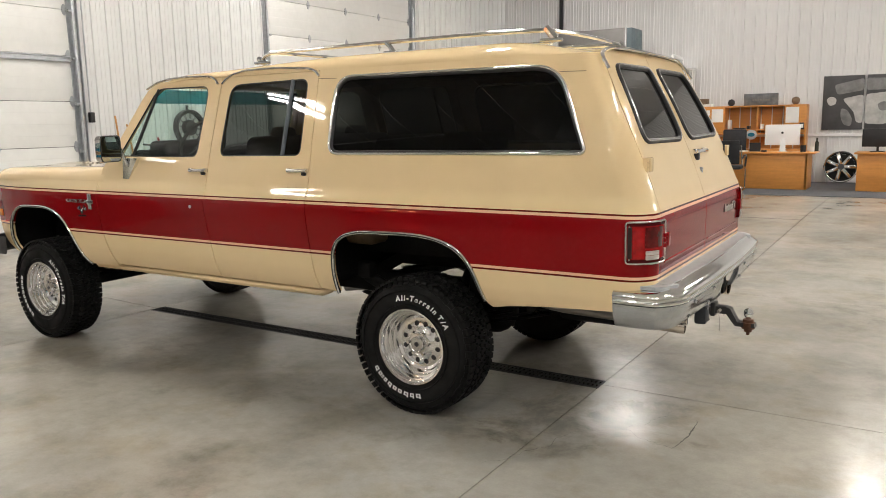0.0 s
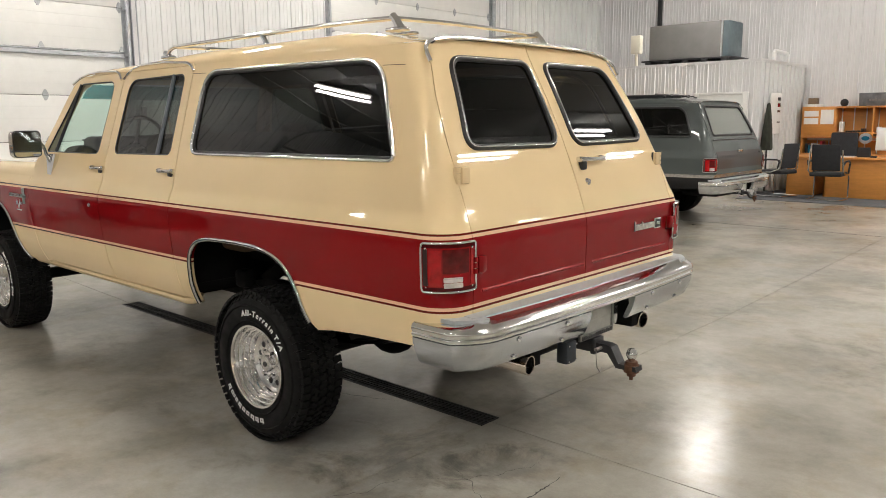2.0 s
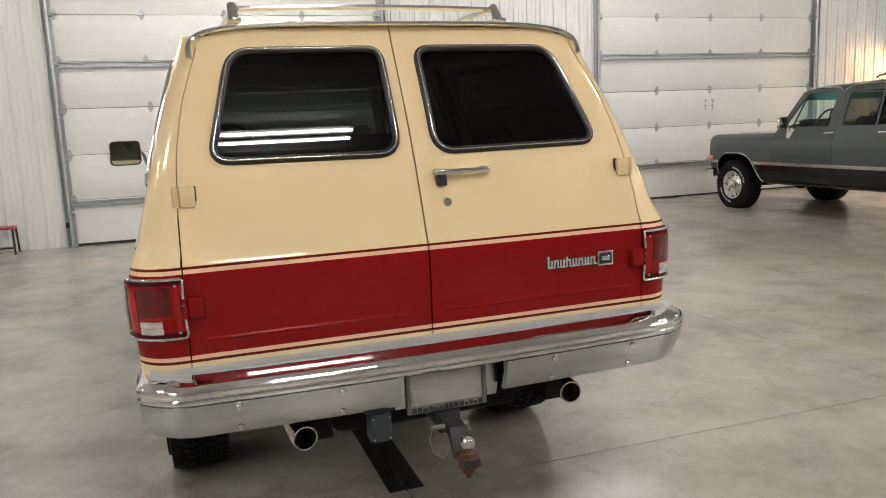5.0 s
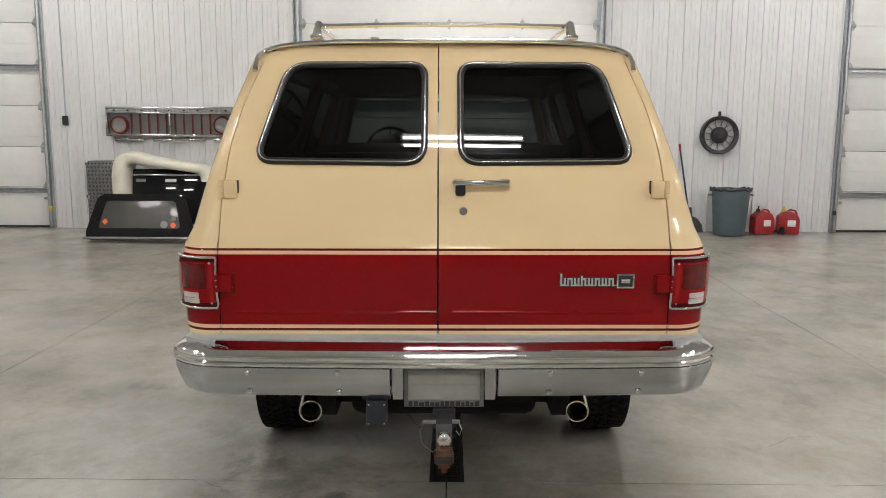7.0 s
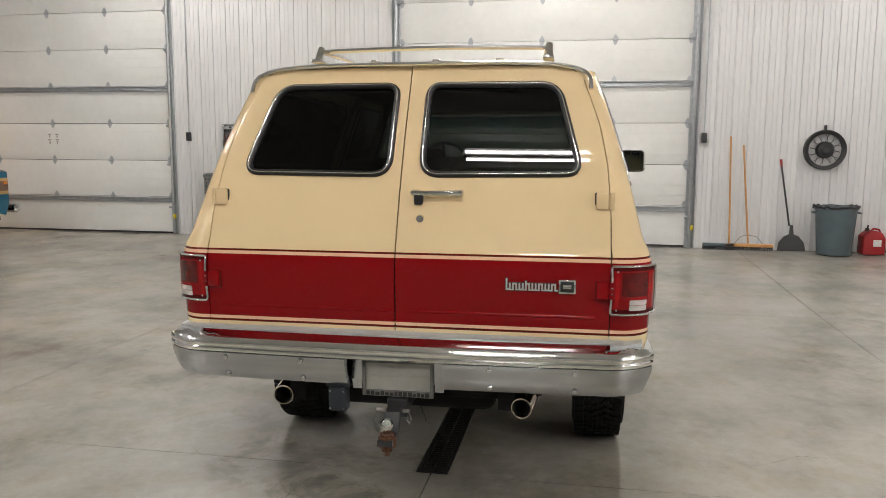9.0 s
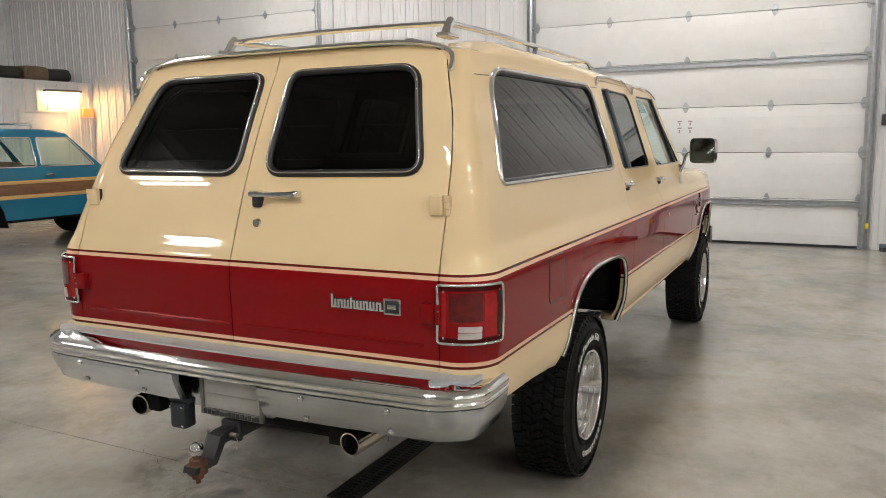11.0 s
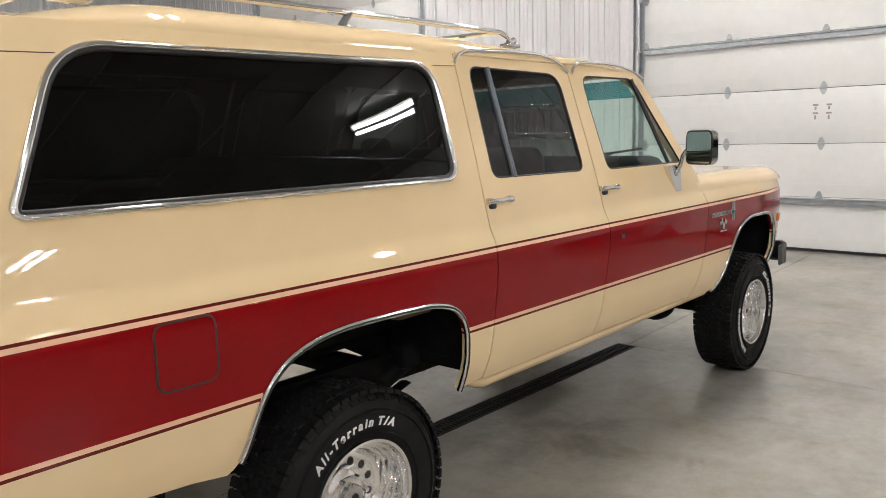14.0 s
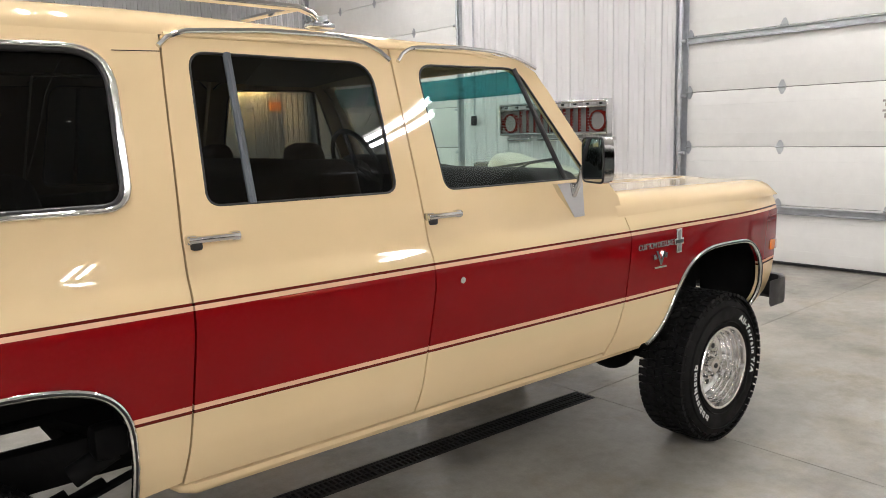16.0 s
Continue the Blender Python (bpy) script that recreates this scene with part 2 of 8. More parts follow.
def concrete():
    """Sealed slab: soft warm clouds, grey wear, wandering hairline veins, fine grain."""
    m = material("sealed_concrete", (0.25, 0.24, 0.21), 0.25, 0, 0.0, 0.1, 0.55)
    nt = m.node_tree
    b = nt.nodes["Principled BSDF"]
    tc = nt.nodes.new("ShaderNodeNewGeometry")
    co = tc.outputs["Position"]

    def noise(scale, detail=4, rough=0.55, dist=0.0):
        n = node(m, "ShaderNodeTexNoise", Scale=scale, Detail=detail, Roughness=rough, Distortion=dist)
        nt.links.new(co, n.inputs["Vector"])
        return n.outputs["Fac"]

    def ramp(fac, stops):
        r = nt.nodes.new("ShaderNodeValToRGB")
        e = r.color_ramp.elements
        while len(e) < len(stops):
            e.new(0.5)
        for k, (p, c) in enumerate(stops):
            e[k].position, e[k].color = p, (*c, 1)
        nt.links.new(fac, r.inputs["Fac"])
        return r.outputs["Color"]

    def mix(a, c, kind="MULTIPLY", fac=1.0):
        x = nt.nodes.new("ShaderNodeMix")
        x.data_type, x.blend_type = "RGBA", kind
        x.inputs["Factor"].default_value = fac
        nt.links.new(a, x.inputs["A"])
        nt.links.new(c, x.inputs["B"])
        return x.outputs["Result"]

    g = lambda v: (v, v, v)
    col = ramp(noise(0.30, 2, 0.45), [(0.28, (0.300, 0.278, 0.236)), (0.52, (0.365, 0.345, 0.300)), (0.72, (0.335, 0.327, 0.302))])
    col = mix(col, ramp(noise(0.75, 5, 0.6), [(0.25, (0.64, 0.65, 0.66)), (0.5, g(1.0)), (0.75, (1.20, 1.19, 1.17))]))
    col = mix(col, ramp(noise(2.2, 7, 0.7), [(0.25, g(0.74)), (0.5, g(1.0)), (0.75, g(1.12))]))
    # warm brown tide marks and wispy dark stains
    col = mix(col, ramp(noise(1.7, 6, 0.66, 0.25), [(0.34, (0.90, 0.87, 0.81)), (0.44, (0.97, 0.95, 0.92)), (0.50, g(1.0)), (0.70, (1.03, 1.035, 1.04))]))
    col = mix(col, ramp(noise(0.62, 8, 0.74, 0.15), [(0.30, (0.66, 0.64, 0.60)), (0.385, (0.90, 0.89, 0.87)), (0.44, g(1.0)), (0.8, g(1.08))]))
    col = mix(col, ramp(noise(14.0, 5, 0.7), [(0.25, g(0.91)), (0.75, g(1.07))]))
    col = mix(col, ramp(noise(90, 3, 0.65), [(0.3, g(0.96)), (0.7, g(1.03))]))
    # old dark spills with ragged edges
    wisp = noise(2.6, 8, 0.70, 0.4)
    for cx, cy, rad, amount in ((0.66, -0.62, 0.85, 0.34), (0.25, -1.0, 0.65, 0.26), (1.12, -0.42, 0.65, 0.30), (-0.9, -1.0, 0.7, 0.18), (-1.6, 0.55, 1.0, 0.22), (0.75, 0.55, 0.6, 0.18)):
        dist = nt.nodes.new("ShaderNodeVectorMath")
        dist.operation = "DISTANCE"
        nt.links.new(co, dist.inputs[0])
        dist.inputs[1].default_value = (cx, cy, 0)
        near = node(m, "ShaderNodeMapRange", **{"From Min": 0.1 * rad, "From Max": rad, "To Min": 0.125, "To Max": -0.2})
        nt.links.new(dist.outputs["Value"], near.inputs["Value"])
        both = nt.nodes.new("ShaderNodeMath")
        nt.links.new(near.outputs["Result"], both.inputs[0])
        nt.links.new(wisp, both.inputs[1])
        col = mix(col, ramp(both.outputs[0], [(0.50, g(1.0)), (0.56, (1 - 0.35 * amount, 1 - 0.38 * amount, 1 - 0.42 * amount)), (0.66, (1 - amount, 1 - amount, 1 - 0.97 * amount))]))
    info = nt.nodes.new("ShaderNodeObjectInfo")
    rr = node(m, "ShaderNodeMapRange", **{"To Min": 0.985, "To Max": 1.015})
    nt.links.new(info.outputs["Random"], rr.inputs["Value"])
    sc = nt.nodes.new("ShaderNodeVectorMath")
    sc.operation = "SCALE"
    nt.links.new(col, sc.inputs[0])
    nt.links.new(rr.outputs["Result"], sc.inputs["Scale"])
    nt.links.new(sc.outputs["Vector"], b.inputs["Base Color"])
    ro = node(m, "ShaderNodeMapRange", **{"From Min": 0.3, "From Max": 0.7, "To Min": 0.19, "To Max": 0.263})
    nt.links.new(noise(1.6, 2, 0.5), ro.inputs["Value"])
    nt.links.new(ro.outputs["Result"], b.inputs["Roughness"])
    bp = node(m, "ShaderNodeBump", Strength=0.02, Distance=0.003)
    nt.links.new(noise(3.0, 4), bp.inputs["Height"])
    nt.links.new(bp.outputs["Normal"], b.inputs["Normal"])
    return m


CONCRETE = concrete()


# ---- mesh helpers ----
RISE_TO_WALLS = 0.108
LEVEL = Matrix.Identity(4)


def thing(name, label, category, group="", m=None, kind=""):
    """A top-level Empty; LEVEL lifts what stands where the floor has risen from its drain."""
    ob = new(name)
    ob.empty_display_size = 0.2
    ob.matrix_world = LEVEL @ (m if m is not None else Matrix.Identity(4))
    return tagged(ob, label, category, group, kind)


def finish(me, mats, angle=38):
    for m in (mats if isinstance(mats, (list, tuple)) else [mats]):
        me.materials.append(m)
    if len(me.polygons):
        me.polygons.foreach_set("use_smooth", [True] * len(me.polygons))
        me.set_sharp_from_angle(angle=radians(angle))
    me.update()


def part(name, bm, mats, parent=None, label="", m=None, angle=38):
    """Links a bmesh as one mesh object under a thing or part."""
    bmesh.ops.recalc_face_normals(bm, faces=bm.faces[:])
    me = bpy.data.meshes.new(name)
    bm.to_mesh(me)
    bm.free()
    finish(me, mats, angle)
    ob = new(name, me)
    if parent is not None:
        ob.parent = parent
    if m is not None:
        ob.matrix_basis = m
    elif parent is None:
        ob.matrix_basis = LEVEL
    return tagged(ob, label)


def B():
    return bmesh.new()


def put(bm, verts, m):
    bmesh.ops.transform(bm, matrix=m, verts=verts)


def box(bm, c, s, bevel=0.0, rot=(0, 0, 0), seg=2, mi=0):
    r = bmesh.ops.create_cube(bm, size=1.0)
    vs = r["verts"]
    bmesh.ops.scale(bm, vec=s, verts=vs)
    fs = list({f for v in vs for f in v.link_faces})
    if bevel > 0:
        es = list({e for v in vs for e in v.link_edges})
        bv = bmesh.ops.bevel(bm, geom=es, offset=bevel, segments=seg, profile=0.5, affect="EDGES", clamp_overlap=True)
        vs = list({v for f in bv["faces"] for v in f.verts} | {v for v in vs if v.is_valid})
        fs = list({f for v in vs for f in v.link_faces})
    for f in fs:
        f.material_index = mi
    put(bm, vs, pose(*c, *rot))
    return vs


def span(bm, a, b, bevel=0.0, mi=0):
    """A box from corner a to corner b."""
    c = [(p + q) / 2 for p, q in zip(a, b)]
    return box(bm, c, [abs(q - p) for p, q in zip(a, b)], bevel, mi=mi)


def rod(bm, p0, p1, r0, r1=None, seg=14, mi=0, caps=True):
    r1 = r0 if r1 is None else r1
    p0, p1 = Vector(p0), Vector(p1)
    d = p1 - p0
    res = bmesh.ops.create_cone(bm, cap_ends=caps, segments=seg, radius1=r0, radius2=r1, depth=d.length)
    vs = res["verts"]
    for f in {f for v in vs for f in v.link_faces}:
        f.material_index = mi
    put(bm, vs, Matrix.Translation((p0 + p1) / 2) @ d.to_track_quat("Z", "Y").to_matrix().to_4x4())
    return vs


def ball(bm, c, r, seg=16, scale=(1, 1, 1), mi=0):
    res = bmesh.ops.create_uvsphere(bm, u_segments=seg, v_segments=seg // 2, radius=r)
    for f in {f for v in res["verts"] for f in v.link_faces}:
        f.material_index = mi
    put(bm, res["verts"], Matrix.Translation(c) @ Matrix.Diagonal((*scale, 1)))
    return res["verts"]


def lathe(bm, prof, m=None, seg=40, mi=0):
    """Turns a profile of (radius, height) about the local z axis."""
    m = m or Matrix.Identity(4)
    rings = []
    for r, h in prof:
        if r < 1e-5:
            rings.append([bm.verts.new(m @ Vector((0, 0, h)))])
        else:
            rings.append([bm.verts.new(m @ Vector((r * math.cos(2 * math.pi * k / seg), r * math.sin(2 * math.pi * k / seg), h))) for k in range(seg)])
    for a, b in zip(rings, rings[1:]):
        for k in range(seg):
            q = [a[k % len(a)], a[(k + 1) % len(a)], b[(k + 1) % len(b)], b[k % len(b)]]
            q = list(dict.fromkeys(q))
            if len(q) > 2:
                f = bm.faces.new(q)
                f.material_index = mi


def sweep(bm, pts, r, seg=10, closed=False, mi=0, flat=1.0, up=None):
    """A tube along a polyline; flat squeezes it along the normal nearest to up."""
    pts = [Vector(p) for p in pts]
    n = len(pts)
    rings = []
    ref = Vector(up) if up else Vector((0.13, 0.21, 1))
    for i, p in enumerate(pts):
        a = pts[(i - 1) % n] if closed or i else p
        b = pts[(i + 1) % n] if closed or i < n - 1 else p
        t = (b - a).normalized()
        u = ref - t * ref.dot(t)
        u = u.normalized() if u.length > 1e-4 else t.orthogonal().normalized()
        v = t.cross(u)
        rr = r[i] if isinstance(r, (list, tuple)) else r
        rings.append([bm.verts.new(p + u * (rr * flat * math.cos(2 * math.pi * k / seg)) + v * (rr * math.sin(2 * math.pi * k / seg))) for k in range(seg)])
    pairs = list(zip(rings, rings[1:])) + ([(rings[-1], rings[0])] if closed else [])
    for a, b in pairs:
        for k in range(seg):
            f = bm.faces.new([a[k], a[(k + 1) % seg], b[(k + 1) % seg], b[k]])
            f.material_index = mi
    if not closed:
        for ring in (rings[0], rings[-1]):
            f = bm.faces.new(ring)
            f.material_index = mi


def prism(bm, poly, m, depth, mi=0):
    """A flat outline (x, y) under pose m, made solid along its local z."""
    a = [bm.verts.new(m @ Vector((x, y, 0))) for x, y in poly]
    b = [bm.verts.new(m @ Vector((x, y, depth))) for x, y in poly]
    fs = [bm.faces.new(a), bm.faces.new(b)]
    for k in range(len(a)):
        j = (k + 1) % len(a)
        fs.append(bm.faces.new([a[k], a[j], b[j], b[k]]))
    for f in fs:
        f.material_index = mi


def extrude_profile(bm, prof, path, closed=False, mi=0, caps=True):
    """Sweeps an outline: path gives a function from profile point to place at each station."""
    rings = [[bm.verts.new(f(a, b)) for a, b in prof] for f in path]
    n = len(prof)
    for r0, r1 in zip(rings, rings[1:]):
        for k in range(n if closed else n - 1):
            j = (k + 1) % n
            f = bm.faces.new([r0[k], r0[j], r1[j], r1[k]])
            f.material_index = mi
    if caps and closed:
        for r in (rings[0], rings[-1]):
            bm.faces.new(r).material_index = mi


def grid_sheet(bm, nu, nv, fn, mi=0):
    vs = [[bm.verts.new(fn(i / nu, j / nv)) for j in range(nv + 1)] for i in range(nu + 1)]
    for i in range(nu):
        for j in range(nv):
            bm.faces.new([vs[i][j], vs[i + 1][j], vs[i + 1][j + 1], vs[i][j + 1]]).material_index = mi
    return vs


def rounded(pts, rad, seg=5):
    """A closed outline with its corners rounded."""
    out = []
    n = len(pts)
    for i, p in enumerate(pts):
        r = rad[i] if isinstance(rad, (list, tuple)) else rad
        p = Vector(p)
        a, b = Vector(pts[i - 1]), Vector(pts[(i + 1) % n])
        da, db = (a - p), (b - p)
        r = min(r, da.length * 0.49, db.length * 0.49)
        if r < 1e-4:
            out.append(tuple(p))
            continue
        pa, pb = p + da.normalized() * r, p + db.normalized() * r
        for k in range(seg + 1):
            t = k / seg
            out.append(tuple(pa * (1 - t) ** 2 + p * 2 * t * (1 - t) + pb * t * t))
    return out


def grown(poly, d):
    """The outline pushed outwards by d (inwards where negative)."""
    area = sum(a[0] * b[1] - b[0] * a[1] for a, b in zip(poly, poly[1:] + poly[:1]))
    s = 1 if area > 0 else -1
    out = []
    n = len(poly)
    for i in range(n):
        a, p, b = Vector(poly[i - 1]), Vector(poly[i]), Vector(poly[(i + 1) % n])
        t = b - a
        t = t.normalized() if t.length > 1e-6 else Vector((1, 0))
        out.append((p.x + s * d * t.y, p.y - s * d * t.x))
    return out


def skin(name, outline, holes, fmap, cu, cv, bands, mats, parent, label="", lip=0.02, off=0.0):
    """Sheet metal: an outline with holes in (u, v), laid over the surface fmap(u, v), with turned-in edges.
    bands: (v limit, material index) from the bottom up, along which the sheet is cut."""
    bm = B()
    for loop in [outline] + list(holes):
        vs = [bm.verts.new((u, v, 0)) for u, v in loop]
        for k in range(len(vs)):
            bm.edges.new((vs[k], vs[(k + 1) % len(vs)]))
    bmesh.ops.triangle_fill(bm, use_beauty=True, use_dissolve=False, edges=bm.edges[:], normal=(0, 0, 1))
    for v in list(cv) + [b[0] for b in bands[:-1]]:
        bmesh.ops.bisect_plane(bm, geom=bm.verts[:] + bm.edges[:] + bm.faces[:], dist=1e-5, plane_co=(0, v, 0), plane_no=(0, 1, 0))
    for u in cu:
        bmesh.ops.bisect_plane(bm, geom=bm.verts[:] + bm.edges[:] + bm.faces[:], dist=1e-5, plane_co=(u, 0, 0), plane_no=(1, 0, 0))
    bm.verts.index_update()
    uv = [(v.co.x, v.co.y) for v in bm.verts]
    faces = [[v.index for v in f.verts] for f in bm.faces]
    rim = [(e.verts[0].index, e.verts[1].index) for e in bm.edges if len(e.link_faces) == 1]
    bm.free()
    e = 4e-3
    pts, nrm = [], []
    for u, v in uv:
        p = Vector(fmap(u, v))
        du, dv = Vector(fmap(u + e, v)) - Vector(fmap(u - e, v)), Vector(fmap(u, v + e)) - Vector(fmap(u, v - e))
        n = du.cross(dv).normalized()
        out = p - Vector((min(max(p.x, -3.0), 0.6), 0, 1.0))
        if n.dot(out) < 0:
            n = -n
        pts.append(p + n * off)
        nrm.append(n)
    out, mi = [], []

    def band(v):
        for lim, k in bands:
            if v < lim:
                return k
        return bands[-1][1]

    for f in faces:
        n = (pts[f[1]] - pts[f[0]]).cross(pts[f[2]] - pts[f[0]])
        out.append(f if n.dot(nrm[f[0]]) > 0 else f[::-1])
        mi.append(band(sum(uv[k][1] for k in f) / len(f)))
    verts, norms = list(pts), list(nrm)
    if lip:
        for a, b in rim:
            k = len(verts)
            verts += [pts[a], pts[b], pts[b] - nrm[b] * lip, pts[a] - nrm[a] * lip]
            norms += [Vector((0, 0, 0))] * 4
            out.append([k, k + 1, k + 2, k + 3])
            mi.append(band((uv[a][1] + uv[b][1]) / 2))
    me = bpy.data.meshes.new(name)
    me.from_pydata(verts, [], out)
    for m in mats:
        me.materials.append(m)
    me.polygons.foreach_set("material_index", mi)
    me.polygons.foreach_set("use_smooth", [True] * len(out))
    me.normals_split_custom_set_from_vertices([tuple(n) for n in norms])
    me.update()
    ob = new(name, me)
    ob.parent = parent
    return tagged(ob, label)


def smoothed(table, width):
    """A smooth curve through a table of (argument, value)."""
    a = np.array(table, float)
    step = 0.002
    zs = np.arange(a[0, 0] - 0.3, a[-1, 0] + 0.3, step)
    ys = np.interp(zs, a[:, 0], a[:, 1])
    lo, hi = zs < a[0, 0], zs > a[-1, 0]
    ys[lo] = a[0, 1] + (zs[lo] - a[0, 0]) * (a[1, 1] - a[0, 1]) / (a[1, 0] - a[0, 0])
    ys[hi] = a[-1, 1] + (zs[hi] - a[-1, 0]) * (a[-1, 1] - a[-2, 1]) / (a[-1, 0] - a[-2, 0])
    k = max(3, int(width / step) | 1)
    win = np.hanning(k + 2)[1:-1]
    win /= win.sum()
    pad = np.concatenate([ys[0] + (np.arange(-(k // 2), 0)) * (ys[1] - ys[0]), ys, ys[-1] + np.arange(1, k // 2 + 1) * (ys[-1] - ys[-2])])
    ys = np.convolve(pad, win, "valid")
    return lambda z: float(np.interp(z, zs, ys))


def sstep(x, a, b):
    t = min(1.0, max(0.0, (x - a) / (b - a)))
    return t * t * (3 - 2 * t)


# ---- the shop: floor, walls, overhead doors, ceiling lights ----
WEST, EAST, SOUTH, NORTH, CEIL = -7.66, 22.0, -14.0, 14.6, 5.2
DRAIN = (-3.335, 0.706, -0.067, 0.071)
JX = [WEST - 0.3, -3.345, 0.712, 4.77, 8.83, 12.9, 17.0, EAST + 0.3]
JY = [SOUTH - 0.3, -11.48, -8.61, -5.74, -2.87, 0.0, 2.87, 5.74, 8.61, 11.48, NORTH + 0.3]


def ribbed(bm, a, b, z0, z1, place, pitch=0.2286, rib=0.017, deep=0.022):
    """Liner steel between a and b along a wall, with upright ribs."""
    n0 = math.floor(a / pitch)
    prof = [(a, 0.0)]
    k = n0
    while k * pitch < b:
        c = k * pitch
        for dx, d in ((-rib, 0), (-rib * 0.6, deep), (rib * 0.6, deep), (rib, 0)):
            if a < c + dx < b:
                prof.append((c + dx, d))
        for dx in (pitch * 0.36, pitch * 0.64):
            for e, d in ((-0.005, 0), (0, 0.006), (0.005, 0)):
                if a < c + dx + e < b:
                    prof.append((c + dx + e, d))
        k += 1
    prof.append((b, 0.0))
    lo = [bm.verts.new(place(u, d, z0)) for u, d in prof]
    hi = [bm.verts.new(place(u, d, z1)) for u, d in prof]
    for i in range(len(prof) - 1):
        bm.faces.new([lo[i], lo[i + 1], hi[i + 1], hi[i]])


def wall(name, spans, place, thick):
    """A wall of ribbed liner sheets with a backing; spans: (from, to, z0, z1)."""
    bm = B()
    for a, b, z0, z1 in spans:
        ribbed(bm, a, b, z0, z1, place)
        c = [place(a, -0.002, z0), place(b, -0.002, z0), place(b, -thick, z0), place(a, -thick, z0)]
        d = [(*p[:2], z1) for p in c]
        cv, dv = [bm.verts.new(p) for p in c], [bm.verts.new(p) for p in d]
        bm.faces.new(cv)
        bm.faces.new(dv)
        for i in range(4):
            bm.faces.new([cv[i], cv[(i + 1) % 4], dv[(i + 1) % 4], dv[i]])
    me = bpy.data.meshes.new(name)
    bm.to_mesh(me)
    bm.free()
    finish(me, WALLWHITE, 20)
    return tagged(new(name, me), "white ribbed steel liner wall", "wall", kind="structure")


DOORS = [(-10.375, -6.045), (-2.17, 2.16), (5.835, 10.165)]
DOOR_H = 4.38
west_spans, y = [], SOUTH
for a, b in DOORS:
    west_spans.append((y, a - 0.04, 0, CEIL))
    west_spans.append((a - 0.04, b + 0.04, DOOR_H, CEIL))
    y = b + 0.04
west_spans.append((y, NORTH, 0, CEIL))
wall("wall_west", west_spans, lambda u, d, z: (WEST + d, u, z), 0.2)
wall("wall_north", [(WEST, EAST, 0, CEIL)], lambda u, d, z: (u, NORTH - d, z), 0.2)
wall("wall_south", [(WEST, EAST, 0, CEIL)], lambda u, d, z: (u, SOUTH + d, z), 0.2)
wall("wall_east", [(SOUTH, NORTH, 0, CEIL)], lambda u, d, z: (EAST - d, u, z), 0.2)
bm = B()
span(bm, (WEST - 0.2, SOUTH - 0.2, CEIL), (EAST + 0.2, NORTH + 0.2, CEIL + 0.15))
for k in range(int((EAST - WEST) / 0.9)):
    x = WEST + 0.5 + 0.9 * k
    span(bm, (x - 0.02, SOUTH, CEIL - 0.018), (x + 0.02, NORTH, CEIL + 0.002))
tagged(part("ceiling", bm, CEILWHITE), "grey-white steel sheet ceiling", "ceiling", kind="structure")


